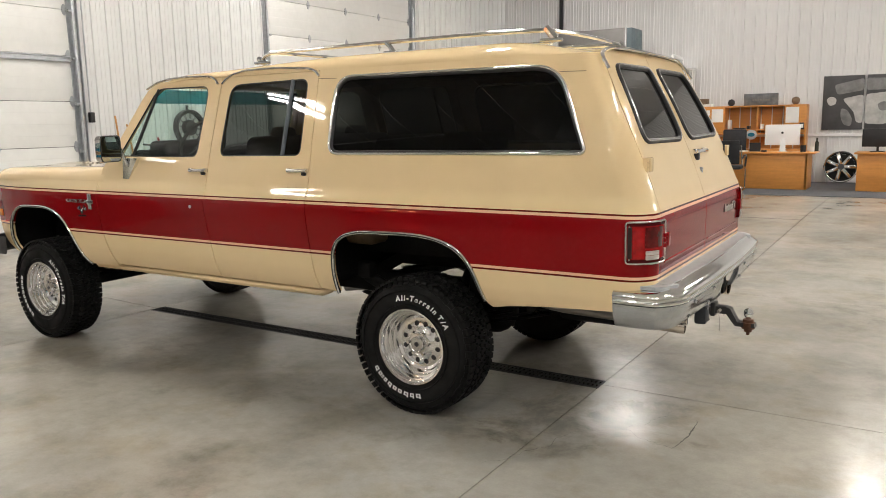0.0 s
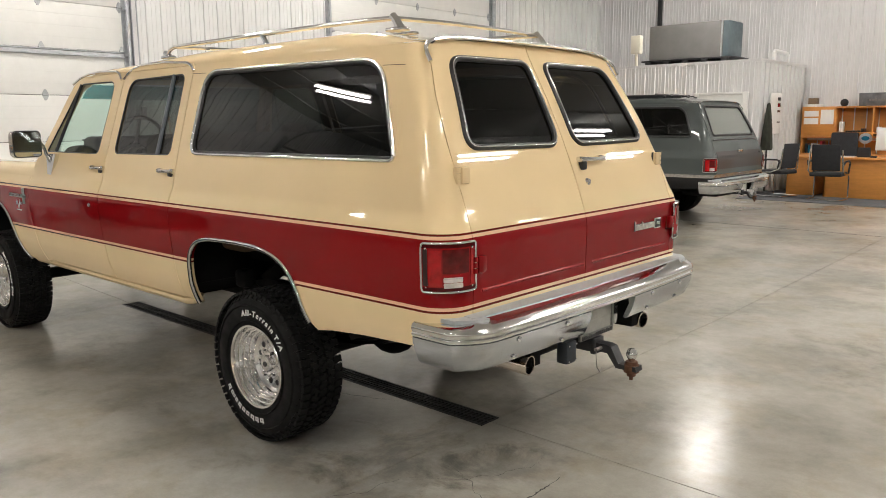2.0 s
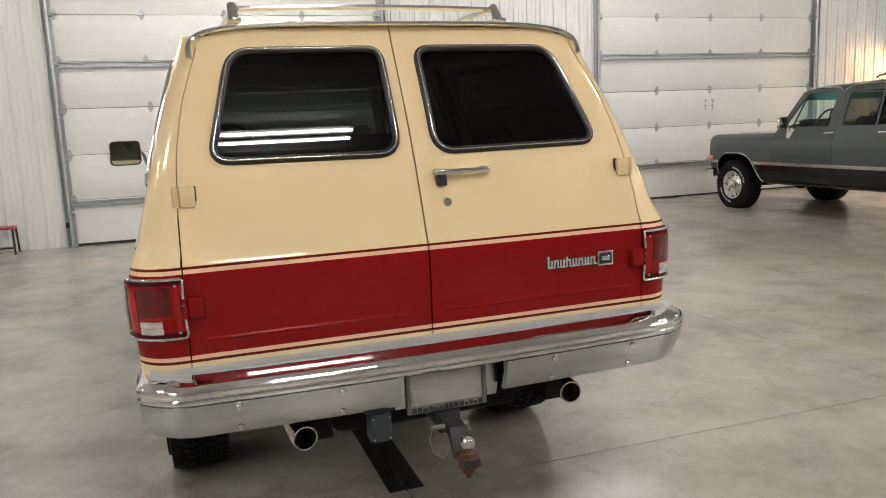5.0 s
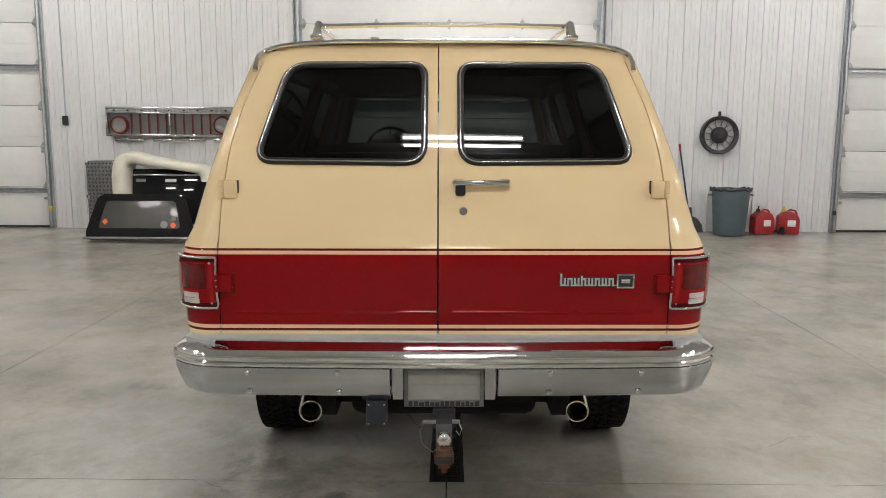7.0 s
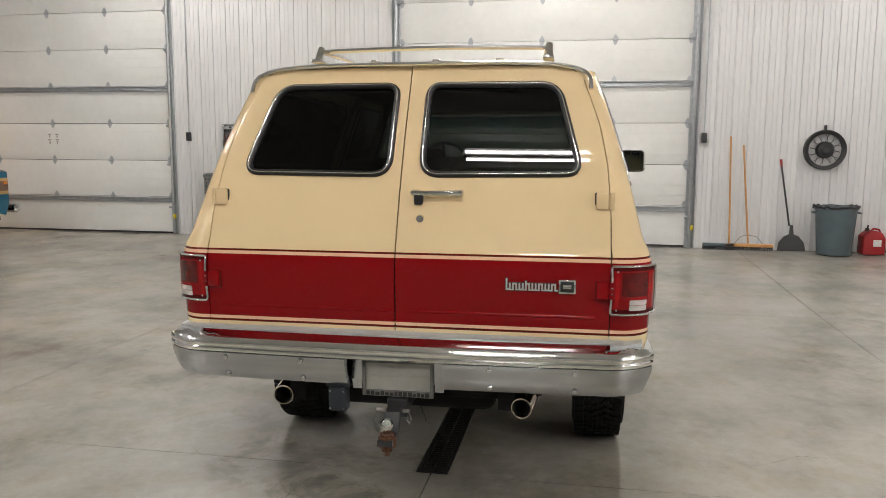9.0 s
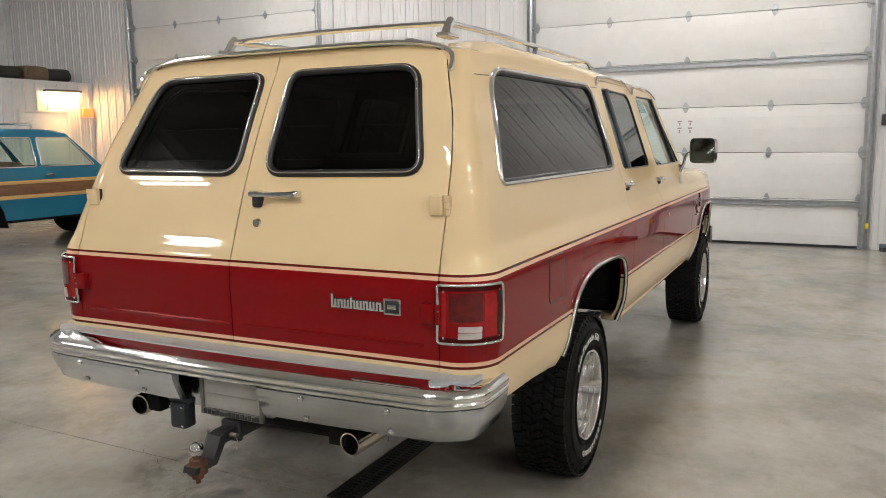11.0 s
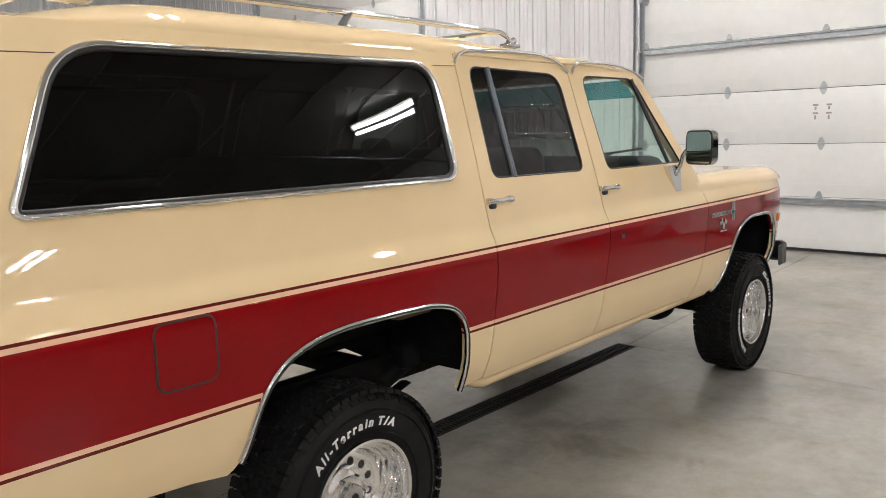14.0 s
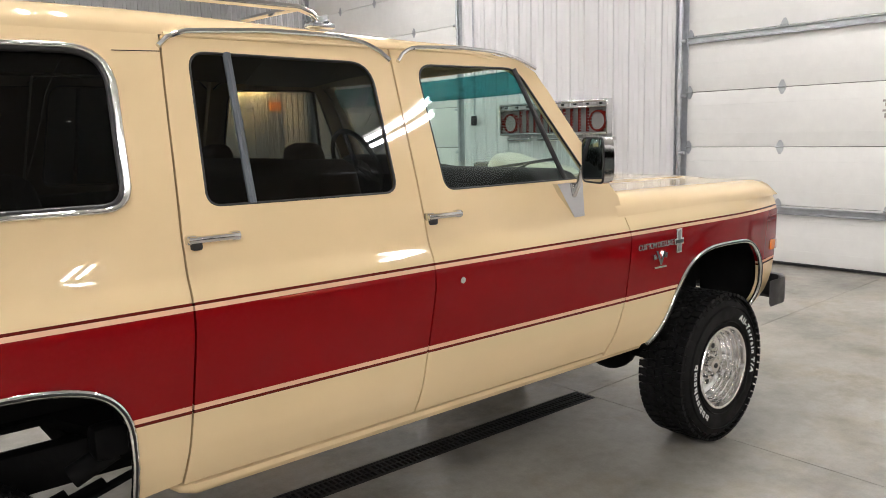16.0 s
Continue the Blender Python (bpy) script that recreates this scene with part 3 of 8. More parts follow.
def overhead_door(a, b, name):
    """A sectional overhead door with its tracks, hinges and stiffening bars."""
    d = thing(name, "white sectional steel overhead door, closed", "garage door", "overhead doors", kind="structure")
    x = WEST - 0.01
    seams = [0.0, 0.612, 1.212, 1.818, 2.425, 3.02, 3.62, 4.22]
    for z0, z1 in zip(seams, seams[1:]):
        bm = B()
        span(bm, (x - 0.05, a, z0 + 0.003), (x, b, z1 - 0.003), 0.004)
        for k in range(1, 4):
            zz = z0 + (z1 - z0) * k / 4
            span(bm, (x - 0.001, a + 0.02, zz - 0.003), (x + 0.0015, b - 0.02, zz + 0.003))
        part("door_section", bm, DOORWHITE, d)
    bm = B()
    span(bm, (x - 0.045, a, 0.004), (x + 0.006, b, 0.03), 0.004)
    part("bottom_seal", bm, GASKET, d)
    for z in seams[1:-1]:
        for k in range(5):
            yy = (a + b) / 2 + 1.066 * (k - 2)
            hob = bpy.data.objects.get("door_hinge")
            if hob is None:
                bm = B()
                prism(bm, [(-0.036, -0.026), (-0.010, -0.072), (0.010, -0.072), (0.036, -0.026), (0.036, 0.026), (0.010, 0.072), (-0.010, 0.072), (-0.036, 0.026)], Matrix(((0, 0, 1, 0.0), (1, 0, 0, 0), (0, 1, 0, 0), (0, 0, 0, 1))), 0.006)
                rod(bm, (0.012, -0.040, 0), (0.012, 0.040, 0), 0.010, 0.010, 10)
                hob = part("door_hinge", bm, GALV, d)
                hob.location = (x + 0.001, yy, z)
            else:
                o = hob.copy()
                o.name = "door_hinge"
                scene.collection.objects.link(o)
                o.parent = d
                o.location = (x + 0.001, yy, z)
    for z in (seams[1] - 0.05, seams[4] - 0.05):
        bm = B()
        prof = [(0.0, -0.036), (0.05, -0.036), (0.05, -0.028), (0.012, -0.018), (0.012, 0.022), (0.05, 0.03), (0.05, 0.038), (0, 0.038)]
        extrude_profile(bm, prof, [lambda p, q, yy=yy: (x + 0.002 + p, yy, z + q) for yy in (a + 0.02, b - 0.02)], True)
        part("stiffening_bar", bm, GALV, d, "galvanised stiffening bar")
    for yy, sg in ((a, -1), (b, 1)):
        bm = B()
        span(bm, (WEST - 0.06, yy + sg * 0.002, -0.1), (WEST + 0.004, yy + sg * 0.04, DOOR_H - 0.12))
        span(bm, (WEST + 0.002, yy - sg * 0.015, 0.0), (WEST + 0.01, yy + sg * 0.105, DOOR_H + 0.1))
        span(bm, (WEST + 0.01, yy + sg * 0.095, 0.0), (WEST + 0.085, yy + sg * 0.103, DOOR_H + 0.1))
        part("track_angle", bm, GALV, d, "galvanised track angle")
        bm = B()
        sweep(bm, [(WEST + 0.07, yy + sg * 0.045, 0.03), (WEST + 0.07, yy + sg * 0.045, 3.9), (WEST + 0.12, yy + sg * 0.045, 4.3), (WEST + 0.4, yy + sg * 0.045, 4.55), (WEST + 0.9, yy + sg * 0.045, 4.6), (WEST + 4.2, yy + sg * 0.045, 4.62)], 0.026, 6)
        part("track", bm, GALV, d)
        for z in (0.45, 1.15, 1.78, 2.38, 3.0, 3.6):
            bm = B()
            rod(bm, (WEST + 0.07, yy - sg * 0.03, z), (WEST + 0.07, yy + sg * 0.02, z), 0.022, 0.022, 10)
            part("roller", bm, GALV, d)
        bm = B()
        box(bm, (WEST + 0.10, yy + sg * 0.075, 0.30), (0.05, 0.04, 0.07), 0.006)
        part("door_sensor", bm, YELLOW if yy == b else SATINBLACK, d)
    # maker's warning marks, as plain bars
    bm = B()
    yc = (a + b) / 2
    for k, yy in enumerate((yc - 0.075, yc + 0.065)):
        for j, (zz, hh) in enumerate(((1.635, 0.02), (1.60, 0.035), (1.545, 0.02), (1.50, 0.045))):
            span(bm, (x - 0.001, yy - (0.028 if j % 2 == 0 else 0.010), zz - hh / 2), (x + 0.0025, yy + (0.028 if j % 2 == 0 else 0.010), zz + hh / 2))
    part("warning_marks", bm, vary(material("faded_print", (0.30, 0.26, 0.25), 0.6), 20, 0.3), d)
    return d


LEVEL = Matrix.Translation((0, 0, RISE_TO_WALLS))
for k, (a, b) in enumerate(DOORS):
    overhead_door(a, b, "door_%d" % (k + 1))
LEVEL = Matrix.Identity(4)

# ceiling lights; (1.5, +-5.2) and (-4.9, 0.2) are added fill, set by brightness alone
LIGHTS = [(-5.8, -5.15, 55), (-5.75, 5.15, -45), (-4.9, 0.2, 0), (-1.2, 0.2, 0), (-1.2, -8.0, 0), (4.12, 0.2, 0), (4.3, -8.2, 0), (4.3, 8.2, 0), (1.5, -5.2, 0), (1.5, 5.2, 0),
          (5.15, -6.0, 0), (5.15, 6.0, 0), (8.5, 0.2, 0), (8.5, -8.2, 0), (8.5, 8.2, 0), (-3.1, 11.4, 0), (1.6, 10.7, 0), (5.4, 10.7, 0), (9.2, 11.6, 0)]
proto = None
for x, y, turn in LIGHTS[::-1]:
    if proto is not None:
        ob = copy_thing(proto, pose(x, y, CEIL - 0.12, 0, 0, turn))
        if turn:
            ob.scale.y = 0.75
        continue
    proto = thing("ceiling_light", "white twin-tube strip light, lit, some copies added as fill", "ceiling light", "shop lights", pose(x, y, CEIL - 0.12, 0, 0, turn))
    bm = B()
    prof = [(-0.175, 0.030), (-0.175, 0.040), (-0.08, 0.06), (0.08, 0.06), (0.175, 0.040), (0.175, 0.030), (0.050, 0.030), (0.040, -0.004), (-0.040, -0.004), (-0.050, 0.030)]
    extrude_profile(bm, prof, [lambda p, q, yy=yy: (p, yy, q) for yy in (-0.63, 0.63)], True)
    part("housing", bm, UNITGREY, proto)
    for sx in (-0.105, 0.105):
        bm = B()
        rod(bm, (sx, -0.6, 0.0), (sx, 0.6, 0.0), 0.029, 0.029, 12)
        part("tube", bm, TUBE, proto, "lit white tube")
    for yy in (-0.5, 0.5):
        bm = B()
        rod(bm, (0, yy, 0.05), (0, yy, 0.13), 0.006)
        part("hanger", bm, GALV, proto)


# ---- the long wagons: one body, built twice with its own trim ----
RISE = [1.2 + 0.02 * k for k in range(36)]
HALF = smoothed([(0.56, 0.872), (0.62, 0.900), (0.68, 0.926), (0.74, 0.942), (0.85, 0.951), (1.0, 0.957), (1.10, 0.956), (1.145, 0.946)]
                + [(z, 0.919 - 0.222 * (z - 1.2) - 0.110 * (z - 1.2) ** 2) for z in RISE], 0.055)
BACK = smoothed([(0.62, 1.262), (0.80, 1.276), (1.08, 1.283), (1.135, 1.273), (1.165, 1.260)]
                + [(z, 1.252 - 0.350 * (z - 1.19) - 0.192 * (z - 1.19) ** 2 + 1.4 * max(0.0, z - 1.785) ** 2) for z in RISE], 0.06)
CORNER = smoothed([(0.6, 0.125), (1.1, 0.125), (1.2, 0.120), (1.3, 0.118), (1.5, 0.100), (1.7, 0.088), (1.85, 0.080)], 0.08)
FLARE = smoothed([(-1.6, 0.0), (-0.9, 0.0), (0.5, 0.016), (1.5, 0.020), (2.6, 0.030), (3.9, 0.030)], 0.4)


def wide(s, z):
    """Half-width of the body: a little barrelled in plan towards the front, less so up the windows."""
    return HALF(z) + FLARE(-s) * (1 - sstep(z, 1.15, 1.68))


def plan_side(s, z, side):
    """Down the flank and round the rear corner."""
    w, r, c = wide(s, z), BACK(z), CORNER(z)
    xc, yc = r - c, w - c
    if s <= xc:
        f = max(0.0, -3.25 - s)
        return (s, side * (w - 0.20 * f * f), z)
    if s <= xc + c * math.pi / 2:
        a = (s - xc) / c
        return (xc + c * math.sin(a), side * (yc + c * math.cos(a)), z)
    return (r, side * (yc - (s - xc - c * math.pi / 2)), z)


def s_at(y, z):
    """Arc position at which the rear corner reaches the half-width y."""
    c = CORNER(z)
    xc, yc = BACK(z) - c, HALF(z) - c
    if y > yc:
        return xc + c * math.acos(min(1.0, (y - yc) / c))
    return xc + c * math.pi / 2 + yc - y


def plan_back(y, z):
    c = CORNER(z)
    xc, yc = BACK(z) - c, HALF(z) - c
    ay = abs(y)
    if ay > yc:
        d = min(ay - yc, c * 0.999)
        return (xc + math.sqrt(c ** 2 - d * d), y, z)
    return (BACK(z) + 0.003 * (1 - (ay / max(yc, 0.1)) ** 2) ** 2, y, z)


DOOR_Y = smoothed([(0.8, 0.797), (1.1, 0.799), (1.2, 0.797), (1.3, 0.795), (1.45, 0.783), (1.5, 0.776), (1.6, 0.755), (1.64, 0.745), (1.74, 0.709), (1.78, 0.695), (1.818, 0.683), (1.838, 0.664), (1.852, 0.636)], 0.02)

REAR_ARCH = [(-0.467, 0.625), (-0.468, 0.80), (-0.458, 0.868), (-0.43, 0.918), (-0.385, 0.952), (-0.32, 0.972), (-0.24, 0.982), (0.02, 0.986),
             (0.13, 0.981), (0.22, 0.966), (0.295, 0.940), (0.35, 0.902), (0.392, 0.850), (0.425, 0.782), (0.452, 0.708), (0.472, 0.664), (0.498, 0.646)]
FRONT_ARCH = [(-3.585, 0.617), (-3.622, 0.655), (-3.644, 0.705), (-3.652, 0.765), (-3.638, 0.835), (-3.598, 0.900), (-3.545, 0.947), (-3.478, 0.981), (-3.40, 0.997), (-3.16, 1.002),
              (-3.06, 0.990), (-2.975, 0.962), (-2.905, 0.915), (-2.85, 0.845), (-2.80, 0.765), (-2.755, 0.68), (-2.725, 0.63), (-2.69, 0.612)]


def cut_corners(line, rounds=2):
    """An open line with its corners cut softer each round; the ends stay."""
    for _ in range(rounds):
        out = [line[0]]
        for a, b in zip(line, line[1:]):
            out += [(a[0] * 0.75 + b[0] * 0.25, a[1] * 0.75 + b[1] * 0.25), (a[0] * 0.25 + b[0] * 0.75, a[1] * 0.25 + b[1] * 0.75)]
        line = out + [line[-1]]
    return line


REAR_ARCH, FRONT_ARCH = cut_corners(REAR_ARCH), cut_corners(FRONT_ARCH)
QUARTER_WIN = rounded([(-0.528, 1.390), (0.945, 1.394), (0.770, 1.786), (-0.552, 1.796)], [0.06, 0.03, 0.13, 0.11], 8)
REAR_DOOR_WIN = rounded([(-1.382, 1.368), (-0.738, 1.374), (-0.772, 1.802), (-1.392, 1.792)], [0.05, 0.045, 0.055, 0.085], 7)
FRONT_DOOR_WIN = rounded([(-2.338, 1.362), (-1.584, 1.362), (-1.584, 1.794), (-2.080, 1.796)], [0.025, 0.045, 0.07, 0.06], 7)
FRONT_DOOR = [(-2.392, 0.632), (-1.395, 0.632), (-1.418, 0.80), (-1.463, 1.05), (-1.470, 1.30), (-1.485, 1.843), (-1.90, 1.845), (-2.05, 1.836), (-2.12, 1.818), (-2.175, 1.786), (-2.23, 1.71), (-2.42, 1.375), (-2.455, 1.325), (-2.490, 1.28), (-2.503, 1.10), (-2.468, 0.85)]
REAR_DOOR = [(-1.388, 0.632), (-0.600, 0.632), (-0.622, 0.80), (-0.648, 1.05), (-0.655, 1.30), (-0.690, 1.70), (-0.705, 1.843), (-1.477, 1.843), (-1.463, 1.30), (-1.456, 1.05), (-1.411, 0.80)]
HINGE_Z = (1.338, 1.012)


def frange(a, b, n):
    return [a + (b - a) * k / n for k in range(n + 1)]


CUT_Z = frange(0.62, 1.84, 44)
CUT_BODY = sorted(CUT_Z + frange(1.083, 1.253, 17))
CUT_X = frange(-3.8, -0.6, 24)
CUT_CORNER = frange(0.86, 1.5, 44)


def letters_bar(bm, n, a, b, h, place, seed, mi=0):
    """A row of small raised bars of uneven width, between a and b along a line, standing for lettering."""
    rnd = random.Random(seed)
    w = [rnd.uniform(0.7, 1.2) for _ in range(n)]
    tot = sum(w) + 0.28 * (n - 1)
    x = a
    for k in range(n):
        d = (b - a) * w[k] / tot
        hh = h * rnd.choice((0.75, 0.75, 1.0))
        place(bm, x, x + d, hh, mi)
        x += d + (b - a) * 0.28 / tot


def chrome_loop(name, poly, fmap, r, parent, mat, off=0.004, label="", flat=1.0, step=None, closed=True):
    bm = B()
    e = 1e-3
    pts = []
    rim = []
    for (u0, v0), (u1, v1) in zip(poly, poly[1:] + poly[:1] if closed else poly[1:]):
        n = max(1, int(math.hypot(u1 - u0, v1 - v0) / 0.03))
        rim += [(u0 + (u1 - u0) * k / n, v0 + (v1 - v0) * k / n) for k in range(n)]
    for u, v in rim if closed else rim + [poly[-1]]:
        p = Vector(fmap(u, v))
        n = (Vector(fmap(u + e, v)) - p).cross(Vector(fmap(u, v + e)) - p).normalized()
        if n.dot(p - Vector((min(max(p.x, -3.0), 0.6), 0, 1.0))) < 0:
            n = -n
        pts.append(p + n * off)
    sweep(bm, pts, r, 8, closed, flat=flat)
    return part(name, bm, mat, parent, label, angle=60)


def letter(bm, ch, size, m, thick=0.0035, bold=0.0012):
    """One raised letter of the built-in font, standing on the local origin."""
    cu = bpy.data.curves.new("letter", "FONT")
    cu.body, cu.size, cu.extrude, cu.align_x, cu.offset = ch, size, thick, "CENTER", bold
    ob = bpy.data.objects.new("letter", cu)
    me = ob.to_mesh()
    n0 = len(bm.verts)
    bm.from_mesh(me)
    bm.verts.ensure_lookup_table()
    for v in bm.verts[n0:]:
        v.co = m @ v.co
    ob.to_mesh_clear()
    bpy.data.objects.remove(ob)
    bpy.data.curves.remove(cu)


def road_wheel(parent, at, side, rim_style, R, width, seed, hub_out=0.0, white=None):
    """A wheel with its tyre at the hub; side is the way its face looks along y."""
    m = pose(*at, -90 * side, 0, 0)
    wheel = new("wheel")
    wheel.parent = parent
    wheel.matrix_basis = m
    hw = width / 2
    rr = 0.203
    bm = B()
    prof = [(rr - 0.012, -hw + 0.03), (rr + 0.01, -hw + 0.012), (rr + 0.045, -hw), (R - 0.085, -hw - 0.002), (R - 0.045, -hw + 0.012), (R - 0.018, -hw + 0.036), (R - 0.012, -hw + 0.06),
            (R - 0.012, hw - 0.06), (R - 0.018, hw - 0.036), (R - 0.045, hw - 0.012), (R - 0.085, hw + 0.002), (rr + 0.045, hw), (rr + 0.01, hw - 0.010), (rr - 0.004, hw - 0.016), (rr - 0.012, hw - 0.03)]
    lathe(bm, prof, None, 72)
    for rad in (rr + 0.028, R - 0.07):
        lathe(bm, [(rad - 0.003, hw - 0.004), (rad, hw + 0.0055), (rad + 0.003, hw - 0.004)], None, 72)
    tyre = part("tyre", bm, RUBBER, wheel, "black all-terrain tyre with worn tread blocks", angle=40)
    bm = B()
    rnd = random.Random(seed)
    n = 58
    pitch = 2 * math.pi / n
    block = [(-0.43, -1.0), (0.10, -1.0), (0.20, -0.25), (0.45, -0.05), (0.41, 1.0), (-0.12, 1.0), (-0.22, 0.25), (-0.47, 0.10)]
    lug = [(-0.44, -1.0), (0.34, -1.0), (0.42, -0.2), (0.36, 0.2), (0.40, 1.0), (-0.40, 1.0), (-0.36, 0.3), (-0.46, -0.2)]

    def knob(a, h, half, poly, flip, low, high):
        """One tread block: its outline over the tyre, from radius low to high."""
        rings = [[bm.verts.new((r * math.cos(a + pitch * t * q), r * math.sin(a + pitch * t * q), h + flip * half * v * q)) for t, v in poly] for r, q in ((low, 1.04), (high, 0.96))]
        m_ = len(poly)
        for i in range(m_):
            bm.faces.new([rings[0][i], rings[0][(i + 1) % m_], rings[1][(i + 1) % m_], rings[1][i]])
        bm.faces.new(rings[1])

    for k in range(n):
        a0 = pitch * k
        for h, half, off, flip in ((-0.047, 0.0215, 0.35, 1), (0.0, 0.0215, 0.0, -1), (0.047, 0.0215, 0.65, 1)):
            knob(a0 + pitch * (off + rnd.uniform(-0.04, 0.04)), h * hw / 0.1275, half * hw / 0.1275, block, flip, R - 0.014, R - rnd.uniform(0.0, 0.0015))
        for sg in (-1, 1):
            a = a0 + pitch * (0.15 if sg > 0 else 0.6)
            knob(a, sg * hw * 0.735, hw * 0.175, lug, sg, R - 0.018, R - 0.0035)
            mt = Matrix.Rotation(a, 4, "Z") @ Matrix.Translation((R - 0.029, 0, sg * (hw - 0.024))) @ Matrix.Rotation(sg * 0.80, 4, "Y")
            vs = box(bm, (0, 0, 0), (0.036 - 0.010 * (k % 2), pitch * R * 0.74, 0.006))
            put(bm, vs, mt)
    part("tread", bm, RUBBER, tyre, angle=30)
    if white is not None:
        turn = math.radians(white) + (math.pi if side > 0 else 0.0)
        bm = B()
        rnd = random.Random(seed + 5)
        a = turn - math.radians(185)
        for k, (w, tall) in enumerate(((0.125, 1.3), (0.105, 1.3), (0.125, 1.3), (0.105, 1), (0.105, 1), (0.105, 1.3), (0.085, 1), (0.045, 1), (0.095, 1), (0.105, 1.3))):
            bm = B()
            lo, hi = R - 0.121, R - 0.121 + 0.021 * tall
            for t0, t1, l_, h_ in ((0.0, 0.26, lo, hi), (0.26, 0.78, lo, lo + 0.0065), (0.26, 0.78, lo + 0.0145, lo + 0.021), (0.62, 0.88, lo, lo + 0.021)):
                ring = [(r * math.cos(a - w * t), r * math.sin(a - w * t)) for r, t in ((l_, t0), (h_, t0), (h_, t1), (l_, t1))]
                prism(bm, ring[::-1], pose(0, 0, hw - 0.002), 0.004)
            part("raised_bars", bm, WHITERUBBER, tyre, "white raised lettering as plain bars")
            a -= w * 1.30
        a = turn
        for ch, adv in zip("All-Terrain T/A", (0.100, 0.052, 0.052, 0.070, 0.092, 0.088, 0.075, 0.075, 0.088, 0.052, 0.085, 0.050, 0.090, 0.070, 0.095)):
            if ch == " ":
                a -= adv
                continue
            bm = B()
            letter(bm, ch, 0.040, Matrix.Rotation(a - adv / 2 - math.pi / 2, 4, "Z") @ Matrix.Translation((0, R - 0.121, hw)) @ Matrix(((1, 0.2, 0, 0), (0, 1, 0, 0), (0, 0, 1, 0), (0, 0, 0, 1))))
            part("raised_letter", bm, WHITERUBBER, tyre, "white raised tyre letter")
            a -= adv * 1.24
    bm = B()
    lip = hw - 0.006
    if rim_style == "slot":
        lathe(bm, [(rr - 0.006, -hw + 0.03), (rr + 0.002, lip - 0.012), (rr + 0.006, lip - 0.002), (rr + 0.002, lip + 0.004), (rr - 0.008, lip + 0.002), (rr - 0.012, lip - 0.006), (rr - 0.016, lip - 0.026),
                   (rr - 0.022, lip - 0.028), (rr - 0.027, lip - 0.050), (rr - 0.033, lip - 0.052), (rr - 0.039, lip - 0.074), (rr - 0.045, lip - 0.076), (rr - 0.053, lip - 0.098), (0.134, lip - 0.108)], None, 64)
        part("rim", bm, ALLOY, wheel, "polished alloy rim with stepped barrel", angle=30)
        bm = B()
        lathe(bm, [(0.136, lip - 0.107), (0.126, lip - 0.108), (0.092, lip - 0.103), (0.082, lip - 0.097), (0.070, lip - 0.088), (0.056, lip - 0.084), (0.0, lip - 0.084)], None, 64)
        part("wheel_disc", bm, ALLOY, wheel, angle=25)
        for k in range(12):
            bm = B()
            vs = ball(bm, (0, 0, 0), 0.0135, 12, (1.1, 1.0, 0.30))
            put(bm, vs, Matrix.Rotation(2 * math.pi * (k + 0.5) / 12, 4, "Z") @ pose(0.107, 0, lip - 0.1035, 0, 8, 0))
            part("vent_hole", bm, BLACK, wheel)
        for k in range(6):
            bm = B()
            a = 2 * math.pi * k / 6
            c = (0.062 * math.cos(a), 0.062 * math.sin(a))
            rod(bm, (*c, lip - 0.092), (*c, lip - 0.064), 0.0098, 0.0085, 6)
            part("lug_nut", bm, CHROME, wheel)
        bm = B()
        h = lip - 0.086
        lathe(bm, [(0.041, h), (0.040, h + 0.022 + hub_out * 0.5), (0.036, h + 0.028 + hub_out), (0.0, h + 0.030 + hub_out)], None, 28)
        part("centre_cap", bm, CHROME if hub_out else SILVER, wheel)
        bm = B()
        rod(bm, (0, 0, h + 0.029 + hub_out), (0, 0, h + 0.032 + hub_out), 0.014, 0.013, 16)
        part("cap_badge", bm, BLACK, wheel)
    else:
        lathe(bm, [(rr - 0.006, -hw + 0.03), (rr + 0.004, lip - 0.006), (rr + 0.002, lip + 0.004), (rr - 0.014, lip), (rr - 0.03, lip - 0.03), (rr - 0.04, lip - 0.05), (0.135, lip - 0.04), (0.105, lip - 0.015), (0.085, lip - 0.012), (0.07, lip - 0.02), (0, lip - 0.02)], None, 56)
        part("rim", bm, ALLOY, wheel, "bright rally rim", angle=30)
        bm = B()
        for k in range(10):
            a = 2 * math.pi * k / 10
            vs = box(bm, (0, 0, 0), (0.028, 0.02, 0.006), 0.004)
            put(bm, vs, Matrix.Rotation(a, 4, "Z") @ pose(0.148, 0, lip - 0.042))
            part("vent_hole", bm, BLACK, wheel)
            bm = B()
        lathe(bm, [(0.066, lip - 0.02), (0.06, lip + 0.012), (0.04, lip + 0.022), (0, lip + 0.022)], None, 24)
        part("centre_cap", bm, CHROME, wheel)
    bm = B()
    rod(bm, (0, 0, -hw + 0.02), (0, 0, lip - 0.125), 0.145, 0.145, 28)
    part("brake_drum", bm, UNDER, wheel)
    return wheel


def window(name, poly, fmap, glass, parent, frame_mat, r, label="", inner=True, trim="chrome_surround"):
    """A pane in its rubber with a bright surround."""
    w = skin(name, grown(poly, 0.006), [], fmap, frange(-2.4, 1.0, 16), CUT_Z[22:], [(9, 0)], [glass], parent, label, lip=0.004, off=-0.006)
    if inner:
        chrome_loop("seal", grown(poly, -0.004 if frame_mat else -0.001), fmap, 0.009 if frame_mat else 0.0045, w, GASKET, -0.003)
    if frame_mat:
        chrome_loop(trim, grown(poly, 0.006), fmap, r, w, frame_mat, 0.003, flat=0.8)
    return w


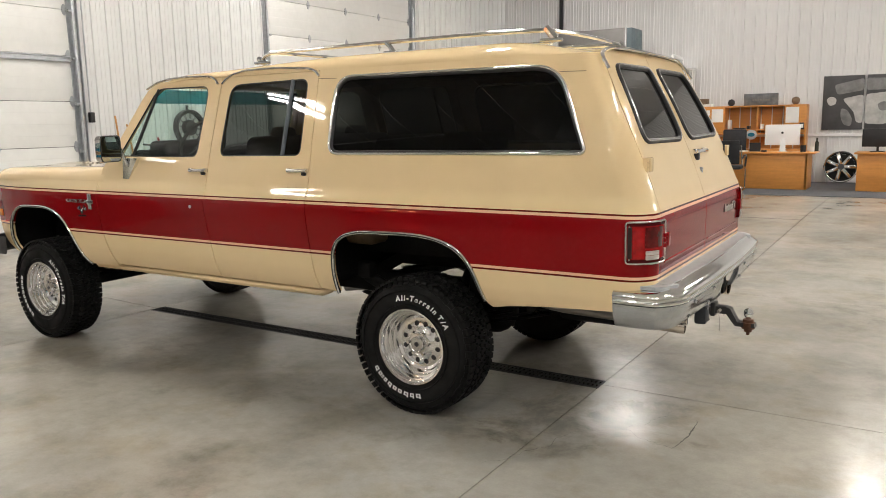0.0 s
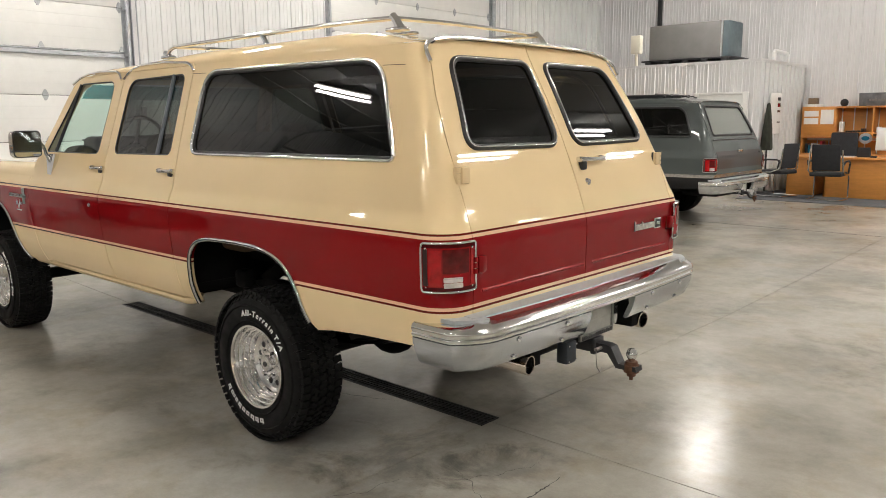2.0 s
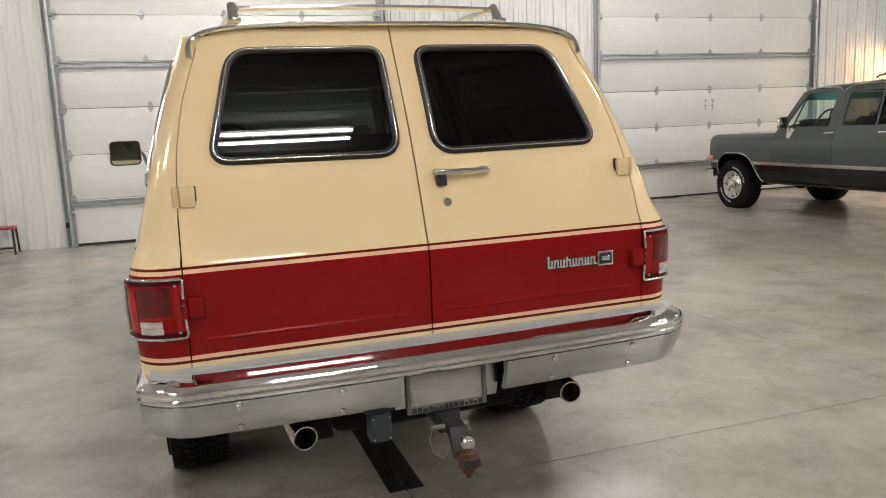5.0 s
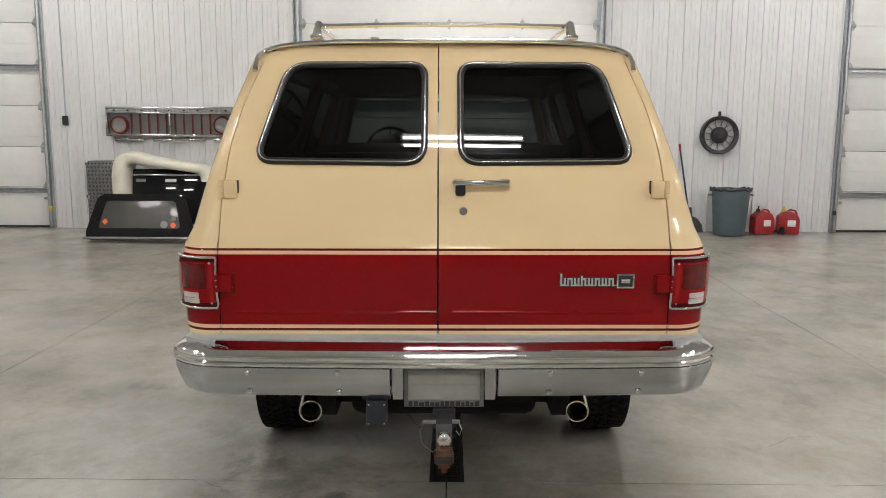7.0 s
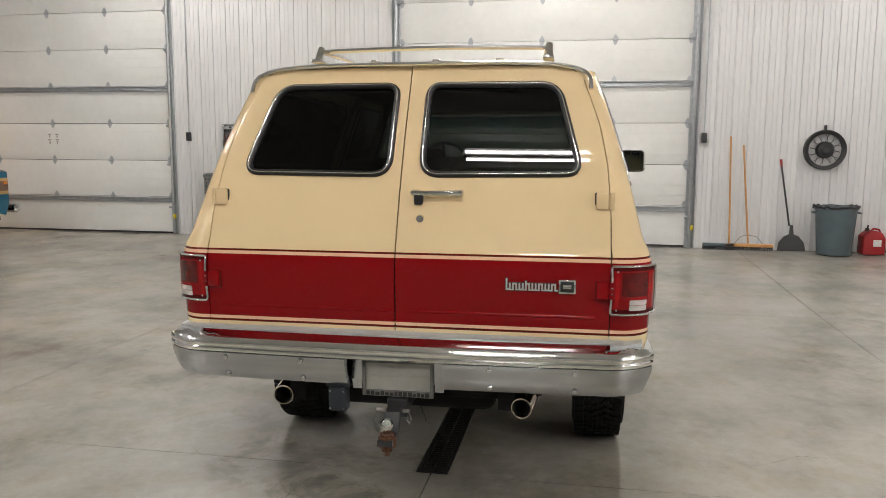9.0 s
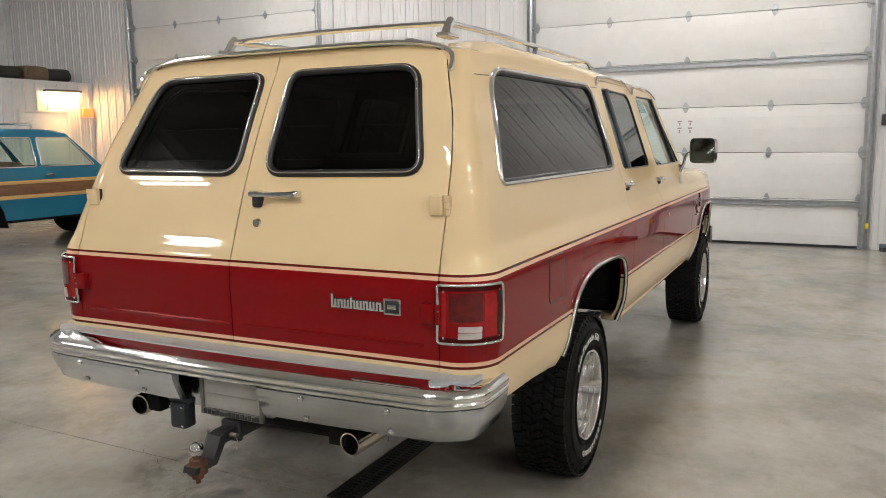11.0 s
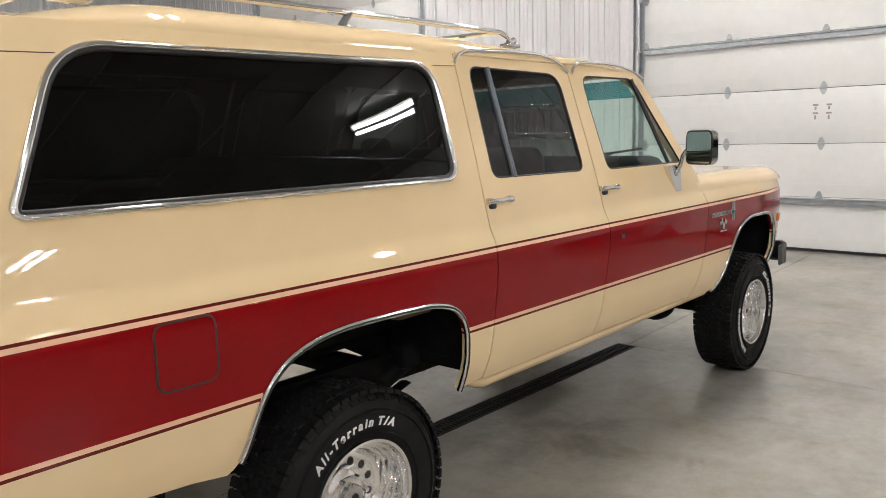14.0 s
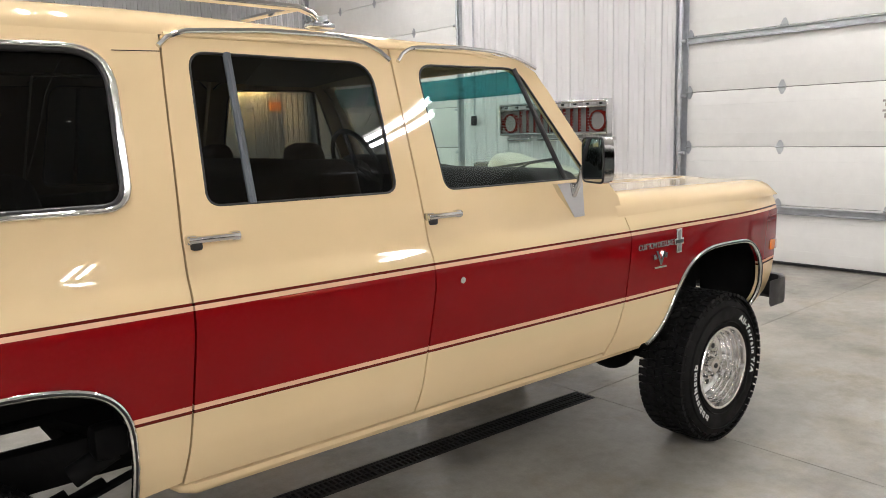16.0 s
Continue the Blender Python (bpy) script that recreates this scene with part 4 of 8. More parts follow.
def handle_bar(parent, p, side, along=1):
    """A pull handle with its push button, on the flank at p."""
    bm = B()
    x, y, z = p
    box(bm, (x, y + side * 0.016, z), (0.150, 0.018, 0.020), 0.007)
    for dx in (-0.062, 0.062):
        box(bm, (x + dx, y + side * 0.006, z), (0.030, 0.024, 0.026), 0.006)
    h = part("door_handle", bm, CHROME, parent, "chrome pull handle")
    bm = B()
    box(bm, (x + 0.05 * along, y + side * 0.010, z - 0.016), (0.03, 0.022, 0.024), 0.006)
    part("push_button", bm, BLACK, h)


def bench(parent, x, width, z0, mat, back=0.56, headrest=False):
    seat = new("bench_seat")
    seat.parent = parent
    bm = B()
    box(bm, (x - 0.22, 0, z0 + 0.08), (0.52, width, 0.17), 0.05, seg=3)
    part("cushion", bm, mat, seat)
    bm = B()
    box(bm, (x + 0.08, 0, z0 + 0.12 + back / 2), (0.15, width, back), 0.06, (0, 12, 0), 3)
    part("backrest", bm, mat, seat)
    for yy in (-0.38, 0.38) if headrest else ():
        bm = B()
        box(bm, (x + 0.08, yy, z0 + 0.105 + back), (0.10, 0.19, 0.14), 0.045, (0, 10, 0), 3)
        part("headrest", bm, mat, seat)
    return seat


def long_wagon(name, label, m, opt):
    car = thing(name, label, "car", m=m)
    dz = opt["dz"]
    bands = [(b[0], b[1]) for b in opt["bands"]]
    mats = opt["mats"]
    top = mats[opt["top"]]

    def side_map(side):
        def f(s, z):
            x, y, zz = plan_side(s, z, side)
            return (x, y, zz + dz)
        return f

    def back_map(y, z):
        x, yy, zz = plan_back(y, z)
        return (x, yy, zz + dz)

    for side in (-1, 1):
        sm = side_map(side)
        # rear quarter
        end = [(s_at(DOOR_Y(z) + 0.002, z), z) for z in frange(0.80, 1.845, 26)]
        q = [(-0.594, 0.640)] + REAR_ARCH + [(0.60, 0.664), (0.80, 0.682), (1.10, 0.694), (1.22, 0.72), (1.30, 0.79)] + end + [(-0.699, 1.845), (-0.684, 1.70), (-0.649, 1.30), (-0.642, 1.05), (-0.616, 0.80)]
        quarter = skin("quarter_panel", q, [QUARTER_WIN], sm, frange(-0.5, 0.9, 10) + CUT_CORNER, CUT_BODY, bands, mats, car)
        window("quarter_window", QUARTER_WIN, sm, GLASS_DARK, quarter, CHROME if opt["bright"] else SATINBLACK, 0.0105, "smoked glass in a chrome surround")
        chrome_loop("arch_trim", REAR_ARCH[:-7], sm, 0.011, quarter, CHROME, 0.005, "chrome wheel arch trim", closed=False)
        chrome_loop("trim_groove", REAR_ARCH[:-7], sm, 0.0035, quarter, GASKET, 0.0145, "black line in the arch trim", closed=False)
        # rear door
        d = skin("rear_door", REAR_DOOR, [REAR_DOOR_WIN], sm, CUT_X, CUT_BODY, bands, mats, car)
        window("door_window", REAR_DOOR_WIN, sm, GLASS_MID, d, None, 0.01, "smoked glass")
        bm = B()
        a, b = Vector(sm(-0.872, 1.374)), Vector(sm(-0.888, 1.800))
        sweep(bm, [a, (a + b) / 2, b], 0.012, 8)
        part("division_bar", bm, DIVIDER, d, "blue-grey glass divider")
        y = wide(-0.735, 1.292)
        handle_bar(d, (-0.735, side * y, 1.292 + dz), side, 1)
        # front door
        d = skin("front_door", FRONT_DOOR, [FRONT_DOOR_WIN], sm, CUT_X, CUT_BODY, bands, mats, car)
        window("door_window", FRONT_DOOR_WIN, sm, GLASS_CLEAR, d, None, 0.01, "clear glass")
        bm = B()
        a, b = Vector(sm(-2.192, 1.366)), Vector(sm(-2.066, 1.792))
        sweep(bm, [a, (a + b) / 2, b], 0.010, 8)
        part("vent_window_bar", bm, GASKET, d)
        handle_bar(d, (-1.545, side * wide(-1.545, 1.282), 1.282 + dz), side, 1)
        bm = B()
        yl = side * wide(-1.575, 1.06)
        rod(bm, (-1.575, yl - side * 0.004, 1.062 + dz), (-1.575, yl + side * 0.005, 1.062 + dz), 0.013, 0.011, 16)
        part("lock_cylinder", bm, CHROME, d)
        # mirror on its bracket
        mr = math.radians(-27 if side > 0 else 20)
        mw = 0.096 if side > 0 else 0.104
        mir = new("door_mirror")
        mir.parent = d
        bm = B()
        yb = side * wide(-2.2, 1.28)
        prism(bm, [(-2.245, 1.352), (-2.098, 1.352), (-2.198, 1.215), (-2.212, 1.205), (-2.245, 1.205), (-2.257, 1.218)], Matrix(((1, 0, 0, 0), (0, 0, side, yb - side * 0.008), (0, 1, 0, dz), (0, 0, 0, 1))), 0.026)
        part("bracket", bm, CHROME, mir)
        bm = B()
        sweep(bm, [(-2.195, yb + side * 0.014, 1.30 + dz), (-2.205, yb + side * 0.035, 1.355 + dz), (-2.21, yb + side * 0.045, 1.40 + dz), (-2.205, yb + side * 0.065, 1.425 + dz), (-2.20, yb + side * 0.11, 1.430 + dz)], 0.011, 10)
        part("arm", bm, CHROME, mir)
        bm = B()
        mm = pose(*((-2.136, 1.094, 1.442) if side > 0 else (-2.167, -1.087, 1.418)), 0, 0, math.degrees(mr)) @ Matrix.Translation((-0.012, 0, dz))
        face = lambda w, h, r: rounded([(-w, -h), (w, -h), (w, h), (-w, h)], r, 6)
        for x0, w, h, dep in ((-0.023, mw - 0.016, 0.068, 0.008), (-0.015, mw - 0.004, 0.080, 0.012), (-0.003, mw, 0.084, 0.026)):
            prism(bm, face(w, h, 0.036), mm @ Matrix(((0, 0, 1, x0), (1, 0, 0, 0), (0, 1, 0, 0), (0, 0, 0, 1))), dep)
        part("mirror_shell", bm, CHROME, mir, "chrome rectangular mirror shell")
        bm = B()
        prism(bm, face(mw - 0.007, 0.077, 0.030), mm @ Matrix(((0, 0, 1, 0.0225), (1, 0, 0, 0), (0, 1, 0, 0), (0, 0, 0, 1))), 0.004)
        part("mirror_glass", bm, MIRROR, mir)
        bm = B()
        sweep(bm, [mm @ Vector((0.024, a_, b_)) for a_, b_ in face(mw - 0.004, 0.080, 0.032)], 0.0045, 6, True)
        part("glass_seal", bm, GASKET, mir, "black seal round the glass")
        # front fender
        fo = [(-2.398, 0.612)] + FRONT_ARCH[::-1] + [(-3.70, 0.628), (-3.79, 0.68), (-3.86, 0.78), (-3.888, 0.92), (-3.895, 1.19), (-2.501, 1.205), (-2.510, 1.10), (-2.475, 0.85)]
        fen = skin("front_fender", fo, [], sm, CUT_X, CUT_BODY, bands, mats, car)
        chrome_loop("arch_trim", FRONT_ARCH, sm, 0.011, fen, CHROME, 0.004, closed=False)
        chrome_loop("trim_groove", FRONT_ARCH, sm, 0.0035, fen, GASKET, 0.0135, "black line in the arch trim", closed=False)
        bm = B()
        p = Vector(sm(-3.83, 0.925))
        box(bm, p, (0.09, 0.02, 0.055), 0.008, (0, 0, side * 10))
        part("side_marker", bm, LENS_AMBER, fen, "amber side marker lamp")
        # sill
        bm = B()
        prof = [(0.896, 0.628), (0.910, 0.617), (0.911, 0.602), (0.898, 0.584), (0.860, 0.574), (0.80, 0.578), (0.80, 0.628)]
        extrude_profile(bm, prof, [lambda a, b, x=x, k=k: (x, side * (0.86 + (a - 0.86) * k), 0.628 + (b - 0.628) * k + dz) for x, k in ((-2.68, 1.0), (-2.1, 1.0), (-1.5, 1.0), (-1.0, 1.0), (-0.64, 1.0), (-0.60, 0.75), (-0.57, 0.3))], True)
        part("sill", bm, mats[bands[0][1]], car)
        # drip rails over the doors
        for rail in (((-0.690, 1.812), (-0.722, 1.842), (-0.78, 1.860), (-1.04, 1.876), (-1.29, 1.874), (-1.385, 1.858), (-1.445, 1.830), (-1.472, 1.802)),
                     ((-1.505, 1.800), (-1.535, 1.832), (-1.59, 1.852), (-1.82, 1.862), (-1.985, 1.854), (-2.10, 1.833), (-2.185, 1.797))):
            curve = smoothed([(-x, z) for x, z in rail], 0.05)
            bm = B()
            sweep(bm, [(-a, side * (wide(-a, curve(a)) + 0.006), curve(a) + dz) for a in frange(-rail[0][0], -rail[-1][0], 26)], 0.0075, 8)
            part("drip_rail", bm, CHROME, car, "chrome drip rail")
        bm = B()
        sweep(bm, [(x, side * (wide(x, 1.845) + 0.001), 1.8465 - 0.034 * sstep(-x, 1.80, 2.13) + dz) for x in frange(-0.712, -2.08, 24)], 0.0065, 8)
        part("roof_gutter", bm, top, car)
        # seam between roof and quarter
        bm = B()
        for xa, xb in ((-0.695, -0.565), (0.775, 0.905)):
            sweep(bm, [(x, sm(x, 1.797 - 0.024 * (x + 0.65))[1], 1.797 - 0.024 * (x + 0.65) + dz) for x in frange(xa, xb, 4)], 0.0014, 5)
            part("roof_seam", bm, BROWNGAP, car)
            bm = B()
        bm.free()
        # tail lamp on the corner
        zl, zh = 0.926, 1.098
        s0, s1 = 1.175, s_at(0.806, 1.0)
        lp = rounded([(s0, zl), (s1, zl), (s1, zh), (s0, zh)], 0.009, 4)
        lamp = skin("tail_lamp", lp, [], sm, CUT_CORNER, frange(0.92, 1.09, 8), [(0.941, 1), (1.085, 0), (2, 1)], [LENS_RED, LENS_DARKRED], car, "red tail lamp in a chrome frame", lip=0.016, off=0.012)
        chrome_loop("lamp_frame", grown(lp, 0.003), sm, 0.0048, lamp, CHROME, 0.0135)
        ww = s1 - s0
        # bright, deep and black segments put the lens's shading into their colour
        for f0, f1, z0, z1, mat in ((0.02, 0.10, 0.945, 1.082, LENS_BLACK), (0.12, 0.34, 0.945, 1.078, LENS_BRIGHT), (0.36, 0.84, 0.992, 1.080, LENS_DEEP), (0.36, 0.70, 0.983, 0.988, LENS_BRIGHT), (0.88, 0.955, 0.945, 1.080, LENS_BRIGHT)):
            skin("lens_segment", rounded([(s0 + ww * f0, z0), (s0 + ww * f1, z0), (s0 + ww * f1, z1), (s0 + ww * f0, z1)], 0.002, 2), [], sm, CUT_CORNER, frange(0.92, 1.09, 8), [(9, 0)], [mat], lamp, "moulded red lens segment with shading in its tone", lip=0.002, off=0.0132)
        for z0, z1 in ((0.939, 0.9575), (0.9595, 0.978)):
            skin("reversing_lens", rounded([(s0 + ww * 0.37, z0), (s0 + ww * 0.70, z0), (s0 + ww * 0.70, z1), (s0 + ww * 0.37, z1)], 0.003, 2), [], sm, CUT_CORNER, [], [(9, 0)], [LENS_WHITE], lamp, "clear reversing lens", lip=0.006, off=0.0155)
        bm = B()
        for ss, zz in ((s0 + 0.018, zl + 0.014), (s0 + 0.018, zh - 0.014), (s1 - 0.018, zl + 0.014), (s1 - 0.018, zh - 0.014)):
            p = Vector(sm(ss, zz))
            q2 = Vector(plan_side(ss + 1e-3, zz, side)) - Vector(plan_side(ss, zz, side))
            nn = Vector((-q2.y * side * -1, q2.x * side, 0)).normalized()
            nn = nn if nn.dot(Vector((p.x - 1.1, p.y - side * 0.8, 0))) > 0 else -nn
            rod(bm, p + nn * 0.008, p + nn * 0.016, 0.005, 0.004, 8)
            part("lens_screw", bm, CHROME, lamp)
            bm = B()
        bm.free()
        # inner wheel housings
        for x0, x1, zt in ((-0.66, 0.66, 1.05), (-3.74, -2.60, 1.06)):
            bm = B()
            n = 14
            ring = []
            for k in range(n + 1):
                a = math.pi * k / n
                ring.append((0.5 * (x0 + x1) - 0.5 * (x1 - x0) * math.cos(a), 0.62 + (zt - 0.62) * math.sin(a) ** 0.5))
            for k in range(n):
                (xa, za), (xb, zb) = ring[k], ring[k + 1]
                f = [bm.verts.new((xa, sm(xa, za)[1] - side * 0.03, za + dz)), bm.verts.new((xb, sm(xb, zb)[1] - side * 0.03, zb + dz)), bm.verts.new((xb, side * 0.55, zb + dz)), bm.verts.new((xa, side * 0.55, za + dz))]
                bm.faces.new(f)
            bm.faces.new([bm.verts.new((xa, side * 0.55, max(za, 0.70 if x1 < 0 else 0.81) + dz)) for xa, za in ring])
            bmesh.ops.remove_doubles(bm, verts=bm.verts[:], dist=1e-5)
            part("wheel_housing", bm, UNDER, car)

    # roof
    def xe(y):
        return plan_back(min(abs(y), HALF(1.845) - 1e-4), 1.845)[0] + 0.016 * (1 - sstep(abs(y), 0.60, 0.70))

    def roof_pt(u, v):
        uu = u * 2 - 1
        uu = math.copysign(1 - (1 - abs(uu)) ** 1.8, uu)
        w = HALF(1.845)
        y = uu * w
        x0 = -2.19 + 0.10 * abs(uu) ** 3
        vv = 0.5 - 0.5 * math.cos(math.pi * v)
        x = x0 + (xe(y) - x0) * vv
        q = lambda d, r: math.sqrt(max(0.0, 1 - (1 - min(1.0, max(0.0, d / r))) ** 2))
        base = 1.845 + 0.030 * sstep(x, 0.72, 0.96) * (1 - sstep(abs(y), 0.50, 0.69)) - 0.035 * sstep(-x, 1.75, 2.13)
        crown = 1.926 + 0.012 * (1 - uu * uu) - 0.038 * sstep(-x, 0.5, 1.9)
        h = max(0.012, crown - base)
        hh = h * q(w - abs(y), 0.16) * q(x - x0, 0.30) * sstep(xe(y) - x, -0.06, 0.55)
        if v >= 1.0:
            hh = 0.0
        return (x, y, base + hh + dz)

    bm = B()
    grid_sheet(bm, 44, 40, roof_pt)
    part("roof", bm, top, car, angle=80)
    bm = B()
    pts = []
    for a in frange(0, math.pi, 72):
        c, n = math.cos(a), 4.2
        pts.append((0.712 * math.copysign(abs(c) ** (2 / n), c), 1.768 + 0.115 * abs(math.sin(a)) ** (2 / n)))
    sweep(bm, [(back_map(math.copysign(min(abs(y), DOOR_Y(min(z, 1.78)) - 0.02), y), z)[0] + 0.009, y, z + dz) for y, z in pts], 0.009, 8)
    part("rear_drip_rail", bm, CHROME, car, "chrome drip rail over the rear")
    # windscreen, pillars, cowl
    bm = B()
    ws = lambda u, v: ((-2.485 + 0.34 * v) - 0.07 * (1 - (2 * u - 1) ** 2), (2 * u - 1) * (0.83 - 0.15 * v), 1.33 + 0.47 * v + dz)
    grid_sheet(bm, 16, 6, ws)
    w = part("windscreen", bm, GLASS_CLEAR, car, "clear windscreen with a tinted top band")
    bm = B()
    grid_sheet(bm, 16, 2, lambda u, v: (ws(u, 0.80 + 0.19 * v)[0] + 0.006, ws(u, 0.80 + 0.19 * v)[1] * 0.98, ws(u, 0.80 + 0.19 * v)[2]))
    part("sun_band", bm, GLASS_GREEN, w, "blue-green tinted band")
    for side in (-1, 1):
        bm = B()
        sweep(bm, [(-2.47, side * 0.845, 1.32 + dz), (-2.31, side * 0.775, 1.57 + dz), (-2.19, side * 0.715, 1.765 + dz), (-2.11, side * 0.675, 1.822 + dz)], 0.030, 10)
        part("windscreen_pillar", bm, top, car)
        bm = B()
        for u0, u1, v0, v1 in ((0.50, 0.88, 0.06, 0.20), (0.60, 0.76, 0.0, 0.155)):
            line = [ws(0.5 + side * (u0 + (u1 - u0) * k / 5 - 0.5), v0 + (v1 - v0) * k / 5) for k in range(6)]
            sweep(bm, [(x_ - 0.014, y_, z_ + 0.006) for x_, y_, z_ in line], 0.007, 6)
        part("wiper", bm, BLACK, w)

    # bonnet with its rolled shoulders
    def hood_pt(u, v):
        uu = u * 2 - 1
        x = -2.455 - (3.905 - 2.455) * v
        s = min(x, -2.48)
        w = wide(s, 1.19) - 0.13 * max(0.0, -3.25 - s) ** 2
        y = math.copysign(1 - (1 - abs(uu)) ** 1.6, uu) * w
        q = lambda d, r: math.sqrt(max(0.0, 1 - (1 - min(1.0, max(0.0, d / r))) ** 2))
        topz = 1.302 - 0.026 * v - 0.012 * sstep(abs(y), 0.3, 0.5)
        z = 1.185 + (topz - 1.185) * q(w - abs(y), 0.10 + 0.04 * sstep(v, 0.0, 0.4)) * (0.15 + 0.85 * q(x + 3.905, 0.05))
        return (x, y, z + dz)

    bm = B()
    grid_sheet(bm, 40, 26, hood_pt)
    part("bonnet", bm, top, car, angle=80)
    bm = B()
    span(bm, (-3.90, -0.86, 0.72 + dz), (-3.85, 0.86, 1.20 + dz), 0.02)
    part("front_panel", bm, BLACK, car)
    bm = B()
    prof = [(0, 0.62), (0.02, 0.60), (0.05, 0.60), (0.06, 0.62), (0.06, 0.725), (0.05, 0.74), (0.0, 0.74)]
    st = [(-0.955, -3.74), (-0.95, -3.86), (-0.90, -3.94), (-0.7, -3.98), (0.7, -3.98), (0.90, -3.94), (0.95, -3.86), (0.955, -3.74)]
    extrude_profile(bm, prof, [lambda a, b, y=y, x=x: (x - a, y, b + dz) for y, x in st], True)
    part("front_bumper", bm, SATINBLACK if opt["bright"] else CHROME, car, "black front bumper" if opt["bright"] else "chrome front bumper")

    # rear doors or tailgate
    zb = 0.822
    if opt["barn"]:
        for side in (-1, 1):
            edge = [(side * (DOOR_Y(z) - 0.002), z) for z in frange(0.83, 1.77, 20)]
            o = [(side * 0.0025 - 0.022, zb)] + [(side * 0.795, zb)] + edge + [(side * 0.681, 1.817), (side * 0.660, 1.838), (side * 0.63, 1.852), (side * 0.58, 1.864), (side * 0.3, 1.872), (side * 0.0025 - 0.022, 1.874)]
            wp = rounded([(side * 0.068 - 0.006, 1.432), (side * 0.680, 1.438), (side * 0.583, 1.788), (side * 0.068 - 0.006, 1.790)], [0.07, 0.06, 0.07, 0.05], 7)
            d = skin("barn_door", o, [wp], back_map, frange(-0.8, 0.8, 36), CUT_Z + frange(1.1, 1.2, 8), bands, mats, car)
            wn = skin("door_window", grown(wp, 0.006), [], back_map, frange(-0.7, 0.7, 14), CUT_Z[26:], [(9, 0)], [GLASS_BLACK], d, "smoked glass", lip=0.004, off=-0.003)
            chrome_loop("seal", grown(wp, 0.002), back_map, 0.0135, wn, GASKET, 0.001)
            chrome_loop("chrome_bead", grown(wp, 0.003), back_map, 0.0028, wn, CHROME, 0.0128)
            for hz in HINGE_Z:
                bm = B()
                yy = side * (DOOR_Y(hz) - 0.029)
                x = back_map(yy, hz)[0]
                box(bm, (x + 0.010, yy, hz + dz), (0.026, 0.046, 0.064), 0.006)
                yk = side * (DOOR_Y(hz) + 0.004)
                xk = back_map(yk, hz)[0]
                for k in (-0.022, 0.0, 0.022):
                    rod(bm, (xk + 0.012, yk, hz + k - 0.009 + dz), (xk + 0.012, yk, hz + k + 0.009 + dz), 0.011, 0.011, 10)
                box(bm, (xk + 0.004, yk, hz + dz), (0.02, 0.02, 0.06), 0.004)
                hg = part("hinge", bm, CREAM if hz > 1.1 else RED, d)
                # dark pad, a little larger and lower: the leaf's shadow as a solid
                bm = B()
                box(bm, (x + 0.0015, yy - side * 0.002, hz - 0.003 + dz), (0.010, 0.051, 0.068), 0.002)
                part("hinge_gasket", bm, GASKET if hz > 1.1 else DARKRED, hg)
            if side > 0:
                bm = B()
                x = back_map(0.13, 1.362)[0]
                box(bm, (x + 0.030, 0.130, 1.362 + dz), (0.016, 0.205, 0.020), 0.007)
                for yy in (0.05, 0.215):
                    box(bm, (x + 0.014, yy, 1.362 + dz), (0.034, 0.04, 0.026), 0.007)
                h = part("door_handle", bm, CHROME, d, "chrome pull handle")
                bm = B()
                box(bm, (x + 0.016, 0.058, 1.335 + dz), (0.034, 0.036, 0.04), 0.008)
                part("push_button", bm, BLACK, h)
                bm = B()
                x = back_map(0.068, 1.262)[0]
                rod(bm, (x - 0.004, 0.068, 1.262 + dz), (x + 0.008, 0.068, 1.262 + dz), 0.017, 0.014, 18)
                part("lock_cylinder", bm, CHROME, d)
                bm = B()

                x = back_map(0.5, 1.02)[0]
                nb = new("name_badge")
                nb.parent = d
                tagged(nb, "chrome script badge as plain strokes")
                for k in range(8):
                    y0, h_ = 0.410 + 0.0243 * k, (0.044 if k == 0 else 0.036 if k == 3 else 0.028)
                    for grow, d0, mat in ((0.0022, 0.004, SATINBLACK), (0.0, 0.008, BADGE)):
                        bm = B()
                        for ya, yb_, za, zb_ in ((0.0, 0.0062, 0.0, h_), (0.0125, 0.0187, 0.0, 0.028), (0.0, 0.0187, *((0.022, 0.028) if k % 2 else (0.0, 0.006)))):
                            span(bm, (x - 0.002, y0 + ya - grow, 1.003 + za - grow + dz), (x + d0, y0 + yb_ + grow, 1.003 + zb_ + grow + dz), 0.0008)
                        span(bm, (x - 0.002, y0 + 0.018 - grow, 1.003 - grow + dz), (x + d0 - 0.0012, y0 + 0.0255 + grow, 1.007 + grow + dz), 0.0006)
                        part("stroke" if mat is BADGE else "stroke_edge", bm, mat, nb)
                bm = B()
                x = back_map(0.64, 1.02)[0]
                span(bm, (x - 0.002, 0.608, 0.994 + dz), (x + 0.009, 0.672, 1.048 + dz), 0.003)
                bd = part("square_badge", bm, CHROME, d)
                bm = B()
                span(bm, (x + 0.004, 0.615, 1.001 + dz), (x + 0.0105, 0.665, 1.041 + dz), 0.001)
                part("badge_field", bm, SATINBLACK, bd)
                bm = B()
                span(bm, (x + 0.006, 0.624, 1.014 + dz), (x + 0.0125, 0.656, 1.029 + dz), 0.001)
                part("badge_mark", bm, CHROME, bd)
            # pressed crease low on the door
            bm = B()
            ys = frange(0.03, 0.745, 20)
            sweep(bm, [(back_map(side * y, 0.905)[0] - 0.004, side * y, 0.905 + dz) for y in ys], 0.0075, 10, up=(1, 0, 0))
            part("pressed_crease", bm, RED, d)
    else:
